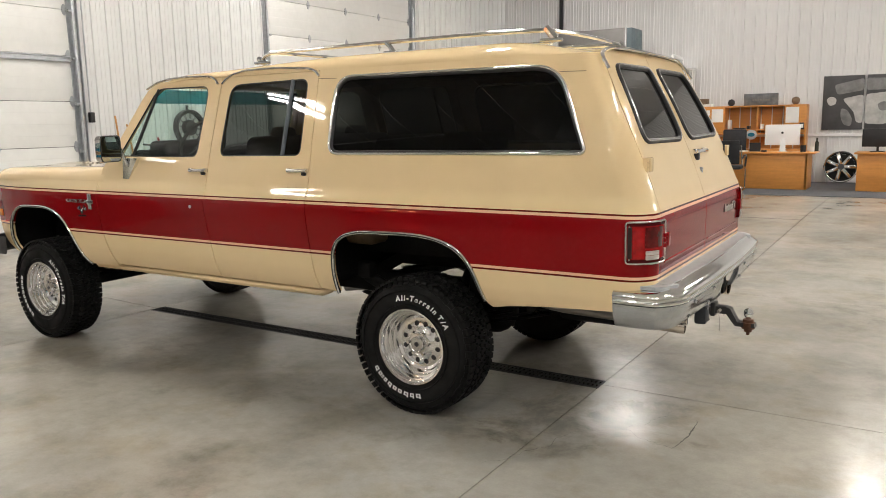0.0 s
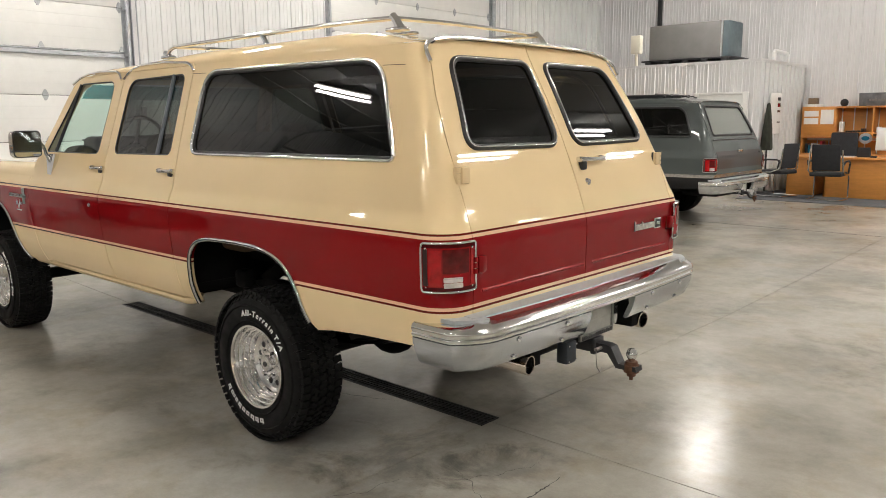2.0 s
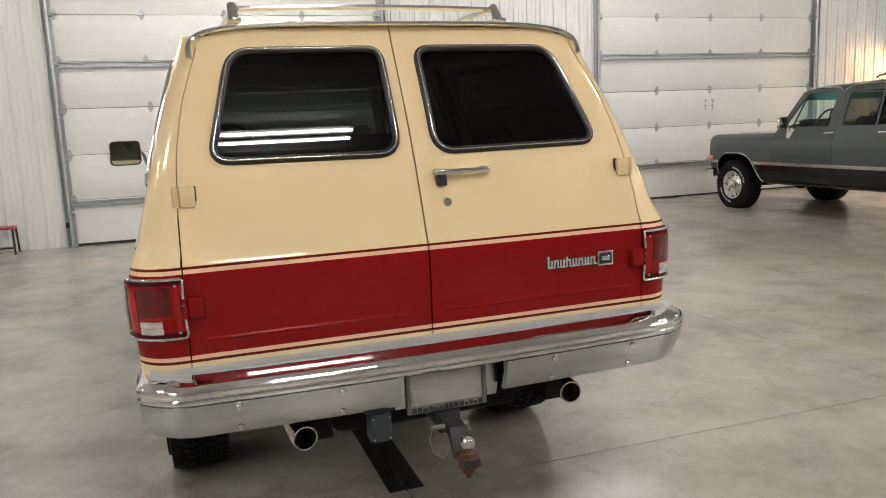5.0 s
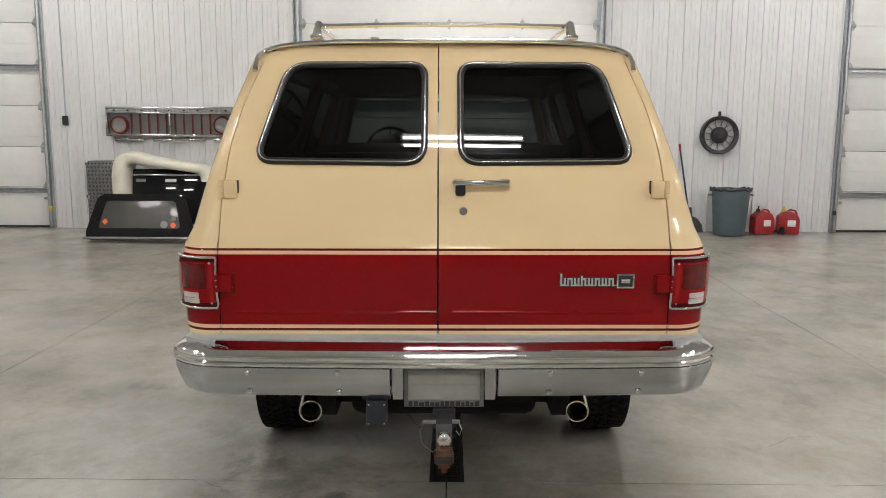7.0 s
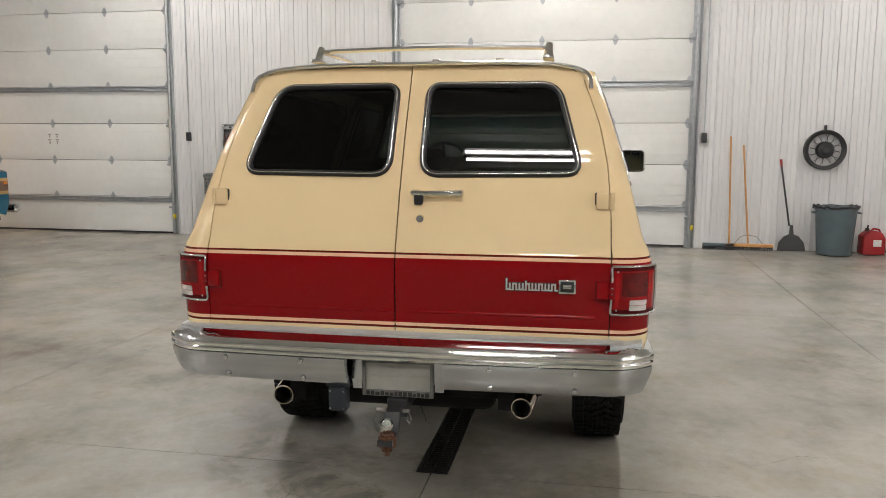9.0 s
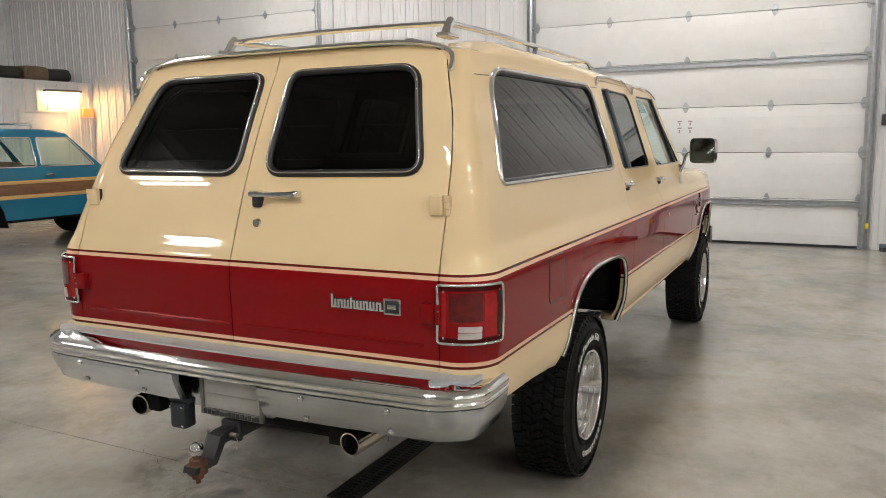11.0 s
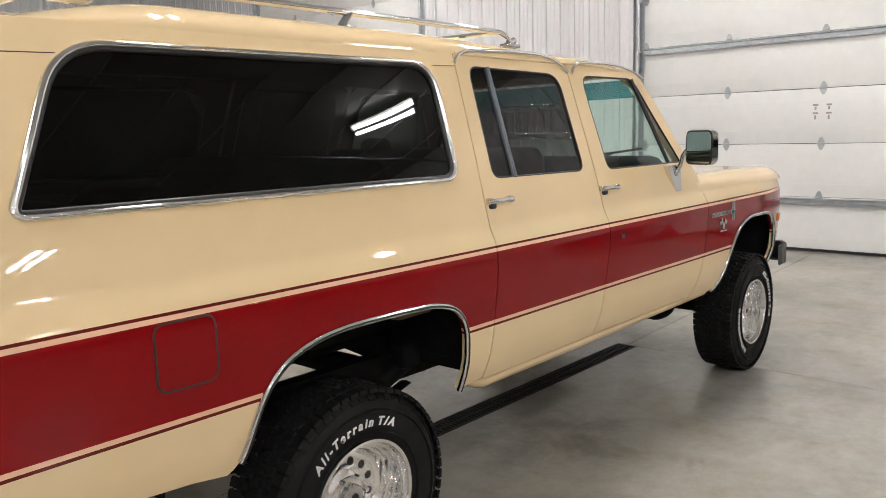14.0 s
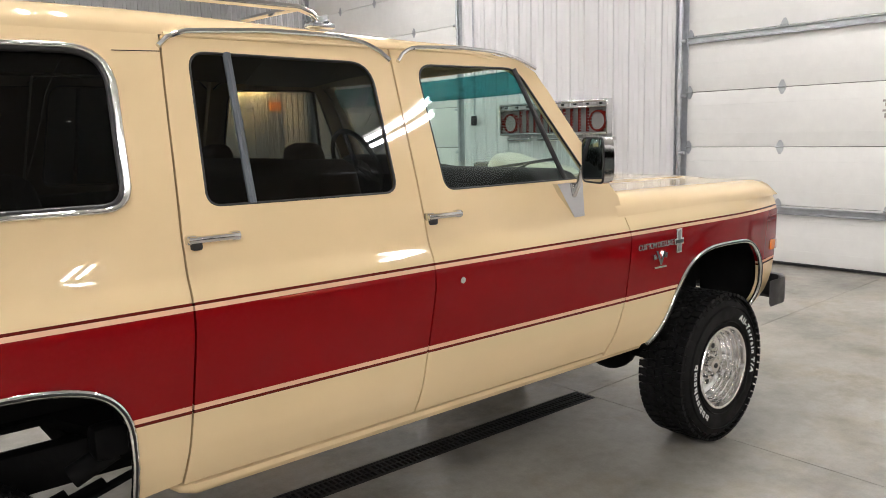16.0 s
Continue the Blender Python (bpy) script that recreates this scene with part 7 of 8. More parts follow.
for y, z, w, mm in ((-0.47, 0.24, 0.085, ORANGE), (0.45, 0.195, 0.075, ORANGE), (0.33, 0.205, 0.10, UNITGREY), (0.45, 0.28, 0.07, UNITGREY)):
    bm = B()
    n = 4 if y < 0 else 14
    lathe(bm, [(0.0, 0.002), (w / 2, 0.0)], pose(fl(y, z)[0] - 0.006, y, z, 0, 90, 0) @ Matrix.Diagonal((0.7 if w > 0.1 else 1, 1, 1, 1)), n)
    part("sticker", bm, mm, t)
bm = B()
span(bm, (0.03, -0.74, 0.0), (0.085, 0.74, 0.03), 0.006)
part("lower_trim", bm, UNITGREY, t)
# step stool
t = thing("step_stool", "small red-topped step stool with dark legs", "stool", m=pose(WEST + 0.26, -2.93, 0))
bm = B()
box(bm, (0, 0, 0.335), (0.24, 0.34, 0.03), 0.008)
part("seat", bm, CANRED, t, "red seat")
for sx in (-0.11, 0.11):
    for sy in (-0.15, 0.15):
        bm = B()
        rod(bm, (sx, sy, 0.32), (sx * 1.25, sy * 1.05, 0.0), 0.014)
        part("leg", bm, SATINBLACK, t)
bm = B()
box(bm, (0.13, 0, 0.09), (0.10, 0.31, 0.02), 0.004)
part("step", bm, SATINBLACK, t)


# ---- north: enclosed room with a loft, and the office corner ----
LEVEL = Matrix.Translation((0, 0, RISE_TO_WALLS))
RX, RY, RH = -2.63, 12.10, 2.58


def inner_room(name, x0, x1, y0, y1, h, face):
    """A boxed-in room against the wall: ribbed sides and a roof deck."""
    h += RISE_TO_WALLS
    bm = B()
    if face < 0:
        ribbed(bm, x0, x1, 0, h, lambda u, d, z: (u, y0 - d, z))
    else:
        ribbed(bm, x0, x1, 0, h, lambda u, d, z: (u, y1 + d, z))
    ribbed(bm, y0, y1, 0, h, lambda u, d, z: (x1 + d, u, z))
    span(bm, (x0, y0 + 0.002, 0), (x1 - 0.002, y1 - 0.002, h - 0.06))
    span(bm, (x0, y0 - 0.02, h - 0.055), (x1 + 0.02, y1 + 0.02, h))
    me = bpy.data.meshes.new(name)
    bm.to_mesh(me)
    bm.free()
    finish(me, WALLWHITE, 20)
    return tagged(new(name, me), "white ribbed inner room with a flat roof", "wall", kind="structure")


inner_room("wall_inner_north", WEST + 0.03, RX, RY, NORTH - 0.03, RH, -1)
inner_room("wall_inner_south", WEST + 0.03, -1.2, SOUTH + 0.03, -11.62, 2.64, 1)


def plain_door(name, x, y, h, face):
    d = thing(name, "white painted steel door in a white frame", "door", kind="structure")
    s = face
    bm = B()
    for dx in (-0.50, 0.50):
        span(bm, (x + dx - 0.05, y, 0), (x + dx + 0.05, y + s * 0.035, h + 0.05), 0.004)
    span(bm, (x - 0.45, y, h), (x + 0.45, y + s * 0.035, h + 0.05), 0.004)
    part("door_frame", bm, DOORWHITE, d)
    bm = B()
    span(bm, (x - 0.445, y, 0.01), (x + 0.445, y + s * 0.022, h - 0.004), 0.003)
    part("door_leaf", bm, DOORWHITE, d)
    bm = B()
    rod(bm, (x + 0.38, y + s * 0.02, 0.95), (x + 0.38, y + s * 0.07, 0.95), 0.012)
    ball(bm, (x + 0.38, y + s * 0.085, 0.95), 0.03)
    part("door_knob", bm, SILVER, d)


plain_door("door_4", -3.36, RY - 0.016, 1.92, -1)
plain_door("door_5", -6.55, -11.62 + 0.016, 2.03, 1)


def strip_lamp(x, y, z, s, w):
    t = thing("wall_lamp", "lit warm strip lamp on the inner room wall", "wall lamp", "wall lamps")
    bm = B()
    box(bm, (x, y + s * 0.08, z), (w, 0.14, 0.05), 0.01)
    part("lamp_housing", bm, UNITGREY, t)
    bm = B()
    box(bm, (x, y + s * 0.08, z - 0.035), (w - 0.06, 0.09, 0.02), 0.004)
    part("lamp_diffuser", bm, WARMLAMP, t, "lit warm diffuser")


strip_lamp(-7.02, RY, 2.46, -1, 0.80)
strip_lamp(-6.92, -11.62, 2.45, 1, 0.75)
t = thing("exit_sign", "orange lit exit sign box above the door", "sign")
bm = B()
span(bm, (-7.60, -11.618, 1.97), (-7.36, -11.55, 2.14), 0.006)
part("sign_box", bm, glow("orange_sign", (1.0, 0.25, 0.06), 1.2), t)

# cooling unit on the loft
t = thing("cooling_unit", "large grey metal air-conditioning unit on a dark pallet", "air conditioner", m=pose(-4.45, 13.050, RH))
bm = B()
box(bm, (0, 0, 0.49), (1.62, 0.75, 0.72), 0.02)
part("cabinet", bm, UNITGREY, t)
bm = B()
box(bm, (0.86, 0, 0.49), (0.12, 0.70, 0.70), 0.01)
part("coil_end", bm, BINGREY, t)
bm = B()
box(bm, (0.785, 0, 0.49), (0.03, 0.765, 0.735), 0.008)
part("edge_trim", bm, ALUMINIUM, t)
for k in range(5):
    bm = B()
    box(bm, (-0.8 + 0.42 * k, 0, 0.05), (0.14, 0.86, 0.09), 0.008)
    part("pallet_block", bm, BLACK, t)
bm = B()
box(bm, (0.04, 0, 0.112), (2.0, 0.86, 0.03), 0.004)
part("pallet_deck", bm, BLACK, t)
t = thing("loft_meter", "pale grey electrical box on a post", "electrical box", m=pose(-5.35, 12.30, RH))
bm = B()
rod(bm, (0, 0, 0), (0, 0, 0.3), 0.03)
box(bm, (0, 0, 0.45), (0.22, 0.14, 0.38), 0.02)
part("meter_box", bm, OFFWHITE, t)
t = thing("loft_pipe", "bent white plastic pipe on the loft", "pipe", m=pose(RX - 0.12, 13.500, RH))
bm = B()
sweep(bm, [(0, -0.4, 0), (0, -0.4, 0.17), (0, -0.36, 0.21), (0, 0.3, 0.19), (0, 0.36, 0.15), (0, 0.36, 0)], 0.038, 10)
part("pipe", bm, FIXTURE, t)
t = thing("loft_rails", "dark metal bars lying on the loft edge", "metal bars", m=pose(-6.95, 12.25, RH))
for k in range(3):
    bm = B()
    rod(bm, (-0.4, 0.06 * k, 0.03), (0.9, 0.06 * k + 0.02, 0.03), 0.025)
    part("bar", bm, SATINBLACK, t)
t = thing("roof_post", "dark steel post against the north wall", "post")
bm = B()
span(bm, (-6.05, NORTH - 0.10, RH), (-5.97, NORTH - 0.02, CEIL), 0.006)
part("post", bm, SATINBLACK, t)

# red warning triangle on the inner room wall
t = thing("warning_triangle", "red plastic warning triangle hung on the white wall", "triangle")
bm = B()
prism(bm, [(-0.19, 0.0), (0.19, 0.0), (0.20, 0.02), (0.02, 0.34), (-0.02, 0.34), (-0.20, 0.02)], Matrix(((1, 0, 0, -2.83), (0, 0, -1, RY - 0.015), (0, 1, 0, 0.64), (0, 0, 0, 1))), 0.014)
part("reflector", bm, vary(material("warning_red", (0.72, 0.03, 0.015), 0.4), 9, 0.15), t)

# carpet
bm = B()
span(bm, (RX + 0.02, 11.20, 0.001), (7.5, NORTH - 0.02, 0.012), 0.004)
tagged(part("carpet", bm, CARPET), "dark grey office carpet on the concrete", "carpet")
bm = B()
span(bm, (RX + 0.03, NORTH - 0.045, 1.00), (7.5, NORTH - 0.012, 1.06), 0.006)
tagged(part("trim", bm, FIXTURE), "white wall rail", "trim", kind="structure")

OFFICE_BEFORE = set(scene.collection.objects)
# desk with return
t = thing("office_desk", "honey maple office desk with a closed front panel", "desk")
bm = B()
span(bm, (-1.62, 12.300, 0.672), (0.13, 13.120, 0.705), 0.006)
part("desk_top", bm, WOODDESK, t)
bm = B()
span(bm, (-1.50, 12.360, 0.012), (0.02, 12.385, 0.672), 0.003)
part("front_panel", bm, WOODDESK, t)
for x in (-1.50, -0.02):
    bm = B()
    span(bm, (x, 12.360, 0.012), (x + 0.03, 13.080, 0.672), 0.003)
    part("side_panel", bm, WOODDESK, t)
t = thing("desk_return", "honey maple side return desk", "desk")
bm = B()
span(bm, (-2.22, 12.450, 0.672), (-1.66, 13.950, 0.705), 0.006)
part("return_top", bm, WOODDESK, t)
bm = B()
span(bm, (-2.18, 12.500, 0.012), (-1.70, 13.900, 0.670), 0.006)
part("return_cabinet", bm, WOODDESK, t)
# hutch on its credenza
t = thing("wall_hutch", "honey maple hutch with open shelves above a credenza", "shelf unit")
hx0, hx1, hy0, hy1 = -2.52, -0.28, 14.220, 14.580
bm = B()
span(bm, (hx0, 14.000, 0.012), (hx1, 14.600, 0.70), 0.006)
part("credenza", bm, WOODDESK, t)
bm = B()
span(bm, (hx0, hy1, 0.70), (hx1, hy1 + 0.02, 1.60))
part("back_panel", bm, WOODDESK, t)
for z in (1.005, 1.085, 1.58):
    bm = B()
    span(bm, (hx0, hy0, z), (hx1, hy1, z + 0.03), 0.003)
    part("shelf_board", bm, WOODDESK, t)
for x in (hx0, -1.92, -1.25, -0.70, hx1 - 0.03):
    bm = B()
    span(bm, (x, hy0 + 0.004, 0.70 if x in (hx0, -1.92) or x > -0.5 else 1.03), (x + 0.03, hy1, 1.60), 0.003)
    part("divider", bm, WOODDESK, t)
for xa, xb in ((hx0 + 0.01, -1.90), (-0.69, hx1 - 0.01)):
    bm = B()
    span(bm, (xa, hy0 - 0.018, 1.04), (xb, hy0 + 0.002, 1.60), 0.004)
    part("cupboard_door", bm, WOODDESK, t)


def sheet(x0, x1, z0, z1, y, mat, name, label, cat):
    bm = B()
    span(bm, (x0, y, z0), (x1, y + 0.004, z1))
    o = part(name, bm, mat)
    return tagged(o, label, cat)


for x0, x1, z0, z1 in ((-2.47, -2.20, 1.42, 1.53), (-2.47, -2.20, 1.27, 1.39), (-2.16, -1.92, 1.27, 1.55), (-0.67, -0.42, 1.24, 1.56)):
    sheet(x0, x1, z0, z1, hy0 - 0.0235, PAPER, "paper_note", "white printed sheet stuck on the cupboard", "paper")
t = thing("wall_thermometer", "small dark framed gauge on the cupboard", "gauge")
bm = B()
span(bm, (-0.40, hy0 - 0.034, 1.10), (-0.31, hy0 - 0.0185, 1.24), 0.008)
part("case", bm, SATINBLACK, t)
bm = B()
span(bm, (-0.385, hy0 - 0.037, 1.13), (-0.325, hy0 - 0.033, 1.21), 0.002)
part("dial", bm, PAPER, t)
# things on and in the hutch
for x, s in ((-1.80, 0.075), (-0.52, 0.082)):
    t = thing("round_ornament", "dark round ornament on top of the hutch", "ornament", m=pose(x, 14.400, 1.61))
    bm = B()
    ball(bm, (0, 0, s * 0.96), s, 18, (1, 0.7, 1))
    part("ball", bm, BLACK if x < -1 else DARKTAN, t)
t = thing("shelf_picture", "grey framed picture standing on the hutch", "picture", m=pose(-1.20, 14.420, 1.612, 10, 0, 0))
bm = B()
span(bm, (-0.36, 0, 0), (0.36, 0.015, 0.26), 0.003)
part("print", bm, vary(material("grey_print", (0.14, 0.15, 0.16), 0.4), 6, 0.6), t)
bm = B()
letters_bar(bm, 7, -0.18, 0.18, 0.05, lambda b_, a_, c_, h_, mi: span(b_, (a_, -0.003, 0.10), (c_, 0.0, 0.10 + h_)), 8)
part("lettering_bars", bm, UNITGREY, t)
t = thing("box_stack", "two small cardboard boxes on the hutch", "box", m=pose(-2.36, 14.400, 1.611))
bm = B()
span(bm, (-0.16, -0.1, 0), (0.16, 0.1, 0.05), 0.004)
part("lower_box", bm, PAPER, t)
bm = B()
span(bm, (-0.09, -0.08, 0.05), (0.07, 0.08, 0.17), 0.004)
part("upper_box", bm, DARKTAN, t)
rnd = random.Random(9)
cols = [PAPER, BLACK, BLUE, CANRED, UNITGREY, OFFWHITE, GREENDARK]
for k in range(9):
    x = -2.44 + 0.055 * k
    h = rnd.uniform(0.14, 0.24)
    bm = B()
    span(bm, (x, 14.280, 0.702), (x + rnd.uniform(0.025, 0.048), 14.480, 0.702 + h), 0.003)
    tagged(part("binder", bm, cols[rnd.randrange(7)]), "office binder standing in the hutch", "book", "binders")
for x, w, h, mm in ((-1.84, 0.05, 0.20, PAPER), (-1.72, 0.22, 0.03, BLACK), (-1.45, 0.05, 0.07, SATINBLACK), (-1.18, 0.05, 0.10, PAPER), (-1.02, 0.24, 0.035, PAPER), (-0.86, 0.26, 0.085, BLACK)):
    bm = B()
    span(bm, (x, 14.300, 1.116), (x + w, 14.500, 1.116 + h), 0.006)
    tagged(part("desk_item", bm, mm), "small office item lying on the hutch shelf", "office item", "shelf items")
sheet(-1.02, -0.80, 0.98, 1.11, hy0 - 0.006, BLUE, "blue_flyer", "small blue flyer hanging from the shelf", "paper")
t = thing("round_emblem", "round silver and green emblem hanging from the hutch", "emblem", m=pose(-1.33, hy0 - 0.012, 1.00, 90, 0, 0))
bm = B()
lathe(bm, [(0, 0.0), (0.115, 0.0), (0.12, 0.006), (0.115, 0.012), (0, 0.012)], Matrix.Diagonal((1, 0.9, 1, 1)), 28)
part("disc", bm, ALUMINIUM, t)
bm = B()
lathe(bm, [(0, 0.0165), (0.07, 0.0165), (0.075, 0.012)], Matrix.Diagonal((1, 0.6, 1, 1)), 20)
part("badge_centre", bm, BLUE, t)
# on the desk
t = thing("desktop_computer", "white-backed all-in-one computer on an aluminium foot", "computer", m=pose(-0.50, 12.780, 0.705, 0, 0, 4))
bm = B()
box(bm, (0, 0, 0.315), (0.62, 0.035, 0.39), 0.012, (-4, 0, 0))
part("screen_shell", bm, FIXTURE, t)
bm = B()
prism(bm, [(-0.055, 0.0), (0.055, 0.0), (0.04, 0.24), (-0.04, 0.24)], pose(0.02, -0.095, 0.005, 78, 0, 0), 0.008)
span(bm, (-0.06, -0.11, 0.0), (0.10, 0.09, 0.008), 0.002)
part("foot", bm, ALUMINIUM, t)
bm = B()
lathe(bm, [(0, 0.003), (0.022, 0.003), (0.022, 0)], pose(0.0, -0.019, 0.355, 86, 0, 0), 14)
part("round_mark", bm, BLACK, t)
t = thing("desk_phone", "black desk telephone with a small display", "telephone", m=pose(-0.98, 12.750, 0.705, 0, 0, 10))
bm = B()
prism(bm, [(-0.10, 0.0), (0.10, 0.0), (0.10, 0.05), (-0.06, 0.17), (-0.10, 0.17)], Matrix(((0, 0, 1, -0.10), (1, 0, 0, 0), (0, 1, 0, 0), (0, 0, 0, 1))), 0.20)
part("phone_body", bm, BLACK, t)
bm = B()
box(bm, (0.06, -0.03, 0.13), (0.07, 0.09, 0.012), 0.003, (-40, 0, 0))
part("display", bm, BINGREY, t)
for x, y, w, d, h, mm, nm in ((-1.20, 12.600, 0.22, 0.16, 0.02, PAPER, "paper_pile"), (-0.78, 12.550, 0.10, 0.08, 0.03, BLACK, "stapler"), (-0.10, 12.600, 0.10, 0.10, 0.12, BLACK, "pen_holder"), (0.04, 12.700, 0.08, 0.08, 0.09, FIXTURE, "mug"), (-1.45, 12.500, 0.20, 0.28, 0.012, PAPER, "paper_pile")):
    bm = B()
    if nm in ("pen_holder", "mug"):
        lathe(bm, [(0, 0), (w / 2, 0), (w / 2, h), (w / 2 - 0.006, h), (w / 2 - 0.008, 0.01), (0, 0.01)], pose(x, y, 0.7055), 20)
    else:
        box(bm, (x, y, 0.7055 + h / 2), (w, d, h), 0.003)
    tagged(part(nm, bm, mm), nm.replace("_", " ") + " lying on the maple desk", nm.split("_")[0], "desk items")
t = thing("dark_bottle", "dark green bottle standing on the desk", "bottle", m=pose(0.09, 12.950, 0.7055))
bm = B()
lathe(bm, [(0, 0), (0.035, 0), (0.035, 0.16), (0.015, 0.20), (0.015, 0.25), (0, 0.25)], None, 18)
part("bottle_body", bm, GREENDARK, t)


def guest_chair(m):
    t = thing("guest_chair", "black guest chair on a chrome cantilever frame", "chair", "guest chairs", m)
    bm = B()
    box(bm, (0, 0, 0.44), (0.50, 0.48, 0.07), 0.025, seg=3)
    part("seat", bm, FABRIC, t)
    bm = B()
    box(bm, (0, -0.235, 0.72), (0.44, 0.035, 0.44), 0.016, (8, 0, 0), 3)
    part("backrest", bm, FABRIC, t)
    for sx in (-1, 1):
        bm = B()
        x = sx * 0.27
        sweep(bm, [(x * 0.9, -0.25, 0.85), (x, -0.22, 0.50), (x, -0.05, 0.44), (x, 0.22, 0.42), (x, 0.26, 0.36), (x, 0.27, 0.06), (x, 0.24, 0.014), (x, -0.22, 0.014), (x * 0.9, -0.26, 0.014), (0, -0.265, 0.014)], 0.0125, 8)
        part("frame_tube", bm, CHROME, t)
        bm = B()
        sweep(bm, [(x, -0.23, 0.60), (x * 1.08, -0.18, 0.66), (x * 1.1, 0.05, 0.66), (x * 1.08, 0.17, 0.62), (x, 0.20, 0.44)], 0.016, 8)
        part("armrest", bm, SATINBLACK, t)


guest_chair(pose(-1.26, 11.750, 0.012, 0, 0, 4))
guest_chair(pose(-2.16, 11.95, 0.012, 0, 0, 75))
t = thing("office_chair", "black high-backed office chair behind the desk", "chair", m=pose(-1.52, 13.450, 0.012, 0, 0, 190))
bm = B()
box(bm, (0, 0, 0.46), (0.5, 0.5, 0.09), 0.035, seg=3)
part("seat", bm, FABRIC, t)
bm = B()
box(bm, (0, -0.24, 0.80), (0.46, 0.07, 0.62), 0.032, (6, 0, 0), 3)
part("backrest", bm, FABRIC, t)
bm = B()
rod(bm, (0, 0, 0.08), (0, 0, 0.44), 0.03)
part("column", bm, SATINBLACK, t)
for k in range(5):
    bm = B()
    a = 2 * math.pi * k / 5
    sweep(bm, [(0, 0, 0.10), (0.29 * math.cos(a), 0.29 * math.sin(a), 0.06), (0.29 * math.cos(a), 0.29 * math.sin(a), 0.015)], 0.016, 6)
    part("foot", bm, SATINBLACK, t)
# closed umbrella and wall board beside the inner room
t = thing("closed_umbrella", "dark closed patio umbrella standing by the inner room", "umbrella", m=pose(-2.505, 12.30, 0.012))
bm = B()
lathe(bm, [(0.0, 1.66), (0.03, 1.64), (0.05, 1.50), (0.085, 1.2), (0.11, 0.85), (0.10, 0.80), (0.02, 0.80)], None, 9)
part("canopy", bm, GREENDARK, t)
bm = B()
rod(bm, (0, 0, 0.04), (0, 0, 0.82), 0.016)
lathe(bm, [(0, 0.05), (0.16, 0.04), (0.18, 0.0), (0, 0)], None, 20)
part("pole_and_base", bm, SATINBLACK, t)
t = thing("notice_board", "white notice board with small dark items on the room wall", "board")
bm = B()
span(bm, (RX + 0.016, 12.62, 1.10), (RX + 0.034, 13.23, 1.86), 0.008)
part("board", bm, PAPER, t)
for z, h, mm in ((1.72, 0.06, BLACK), (1.60, 0.07, RED), (1.30, 0.03, UNITGREY), (1.50, 0.04, RUST)):
    bm = B()
    span(bm, (RX + 0.034, 13.020, z), (RX + 0.05, 13.140, z + h), 0.003)
    part("pinned_item", bm, mm, t)
# two canvases of one grey car picture
gp = material("grey_canvas", (0.05, 0.05, 0.052), 0.6)
vary(gp, 2.4, 0.5)
gl = vary(material("pale_canvas_paint", (0.42, 0.42, 0.41), 0.6), 5, 0.35)
gm = vary(material("mid_canvas_paint", (0.18, 0.18, 0.18), 0.6), 6, 0.4)
for k, x0 in enumerate((-0.03, 0.75)):
    t = thing("wall_canvas", "grey canvas print with part of a vintage car", "picture", "wall canvases", pose(x0, NORTH - 0.015, 1.08))
    bm = B()
    span(bm, (0, -0.035, 0), (0.74, 0, 1.08), 0.004)
    part("canvas", bm, gp, t)
    shapes = [([(0.36, 0.62), (0.74, 0.70), (0.74, 0.12), (0.62, 0.15), (0.58, 0.35), (0.45, 0.50)], gl), ([(0.20, 0.90), (0.74, 1.02), (0.74, 0.78), (0.26, 0.70)], gm), ([(0.06, 0.62), (0.16, 0.68), (0.26, 0.62), (0.24, 0.50), (0.12, 0.48)], gl), ([(0.34, 0.44), (0.46, 0.40), (0.56, 0.22), (0.54, 0.06), (0.40, 0.10), (0.34, 0.26)], gm)] if k == 0 else \
             [([(0, 0.70), (0.40, 0.74), (0.74, 0.62), (0.74, 0.20), (0.3, 0.10), (0, 0.12)], gl), ([(0, 1.02), (0.5, 1.0), (0.74, 0.86), (0.6, 0.78), (0, 0.78)], gm), ([(0.2, 0.5), (0.32, 0.56), (0.44, 0.5), (0.42, 0.38), (0.26, 0.36)], gm)]
    for j, (pts, mm) in enumerate(shapes):
        bm = B()
        prism(bm, rounded(pts, 0.06, 4), Matrix(((1, 0, 0, 0), (0, 0, -1, -0.035 - 0.001 * j), (0, 1, 0, 0), (0, 0, 0, 1))), 0.0015)
        part("painted_shape", bm, mm, t)
# loose alloy wheel and second desk
t = thing("loose_alloy_wheel", "dark chrome alloy wheel leaning on the office wall", "wheel", m=pose(0.42, 14.050, 0.345, 80, 0, 8))
bm = B()
lathe(bm, [(0.30, -0.10), (0.325, -0.09), (0.33, 0.09), (0.32, 0.10), (0.30, 0.09), (0.285, 0.04), (0.28, -0.02)], None, 48)
part("rim", bm, CHROME, t)
for k in range(7):
    bm = B()
    a = 2 * math.pi * k / 7
    vs = box(bm, (0.17, 0, 0.05), (0.24, 0.075, 0.03), 0.012)
    put(bm, vs, Matrix.Rotation(a, 4, "Z"))
    part("spoke", bm, CHROME, t)
bm = B()
lathe(bm, [(0, 0.075), (0.06, 0.07), (0.075, 0.04), (0.075, 0.0), (0, 0)], None, 24)
part("hub", bm, SATINBLACK, t)
bm = B()
lathe(bm, [(0, -0.03), (0.28, -0.03)], None, 30)
part("dark_back", bm, DARKGAP, t)
t = thing("second_desk", "honey maple second desk", "desk")
bm = B()
span(bm, (0.78, 12.300, 0.672), (2.6, 13.100, 0.705), 0.006)
part("desk_top", bm, WOODDESK, t)
bm = B()
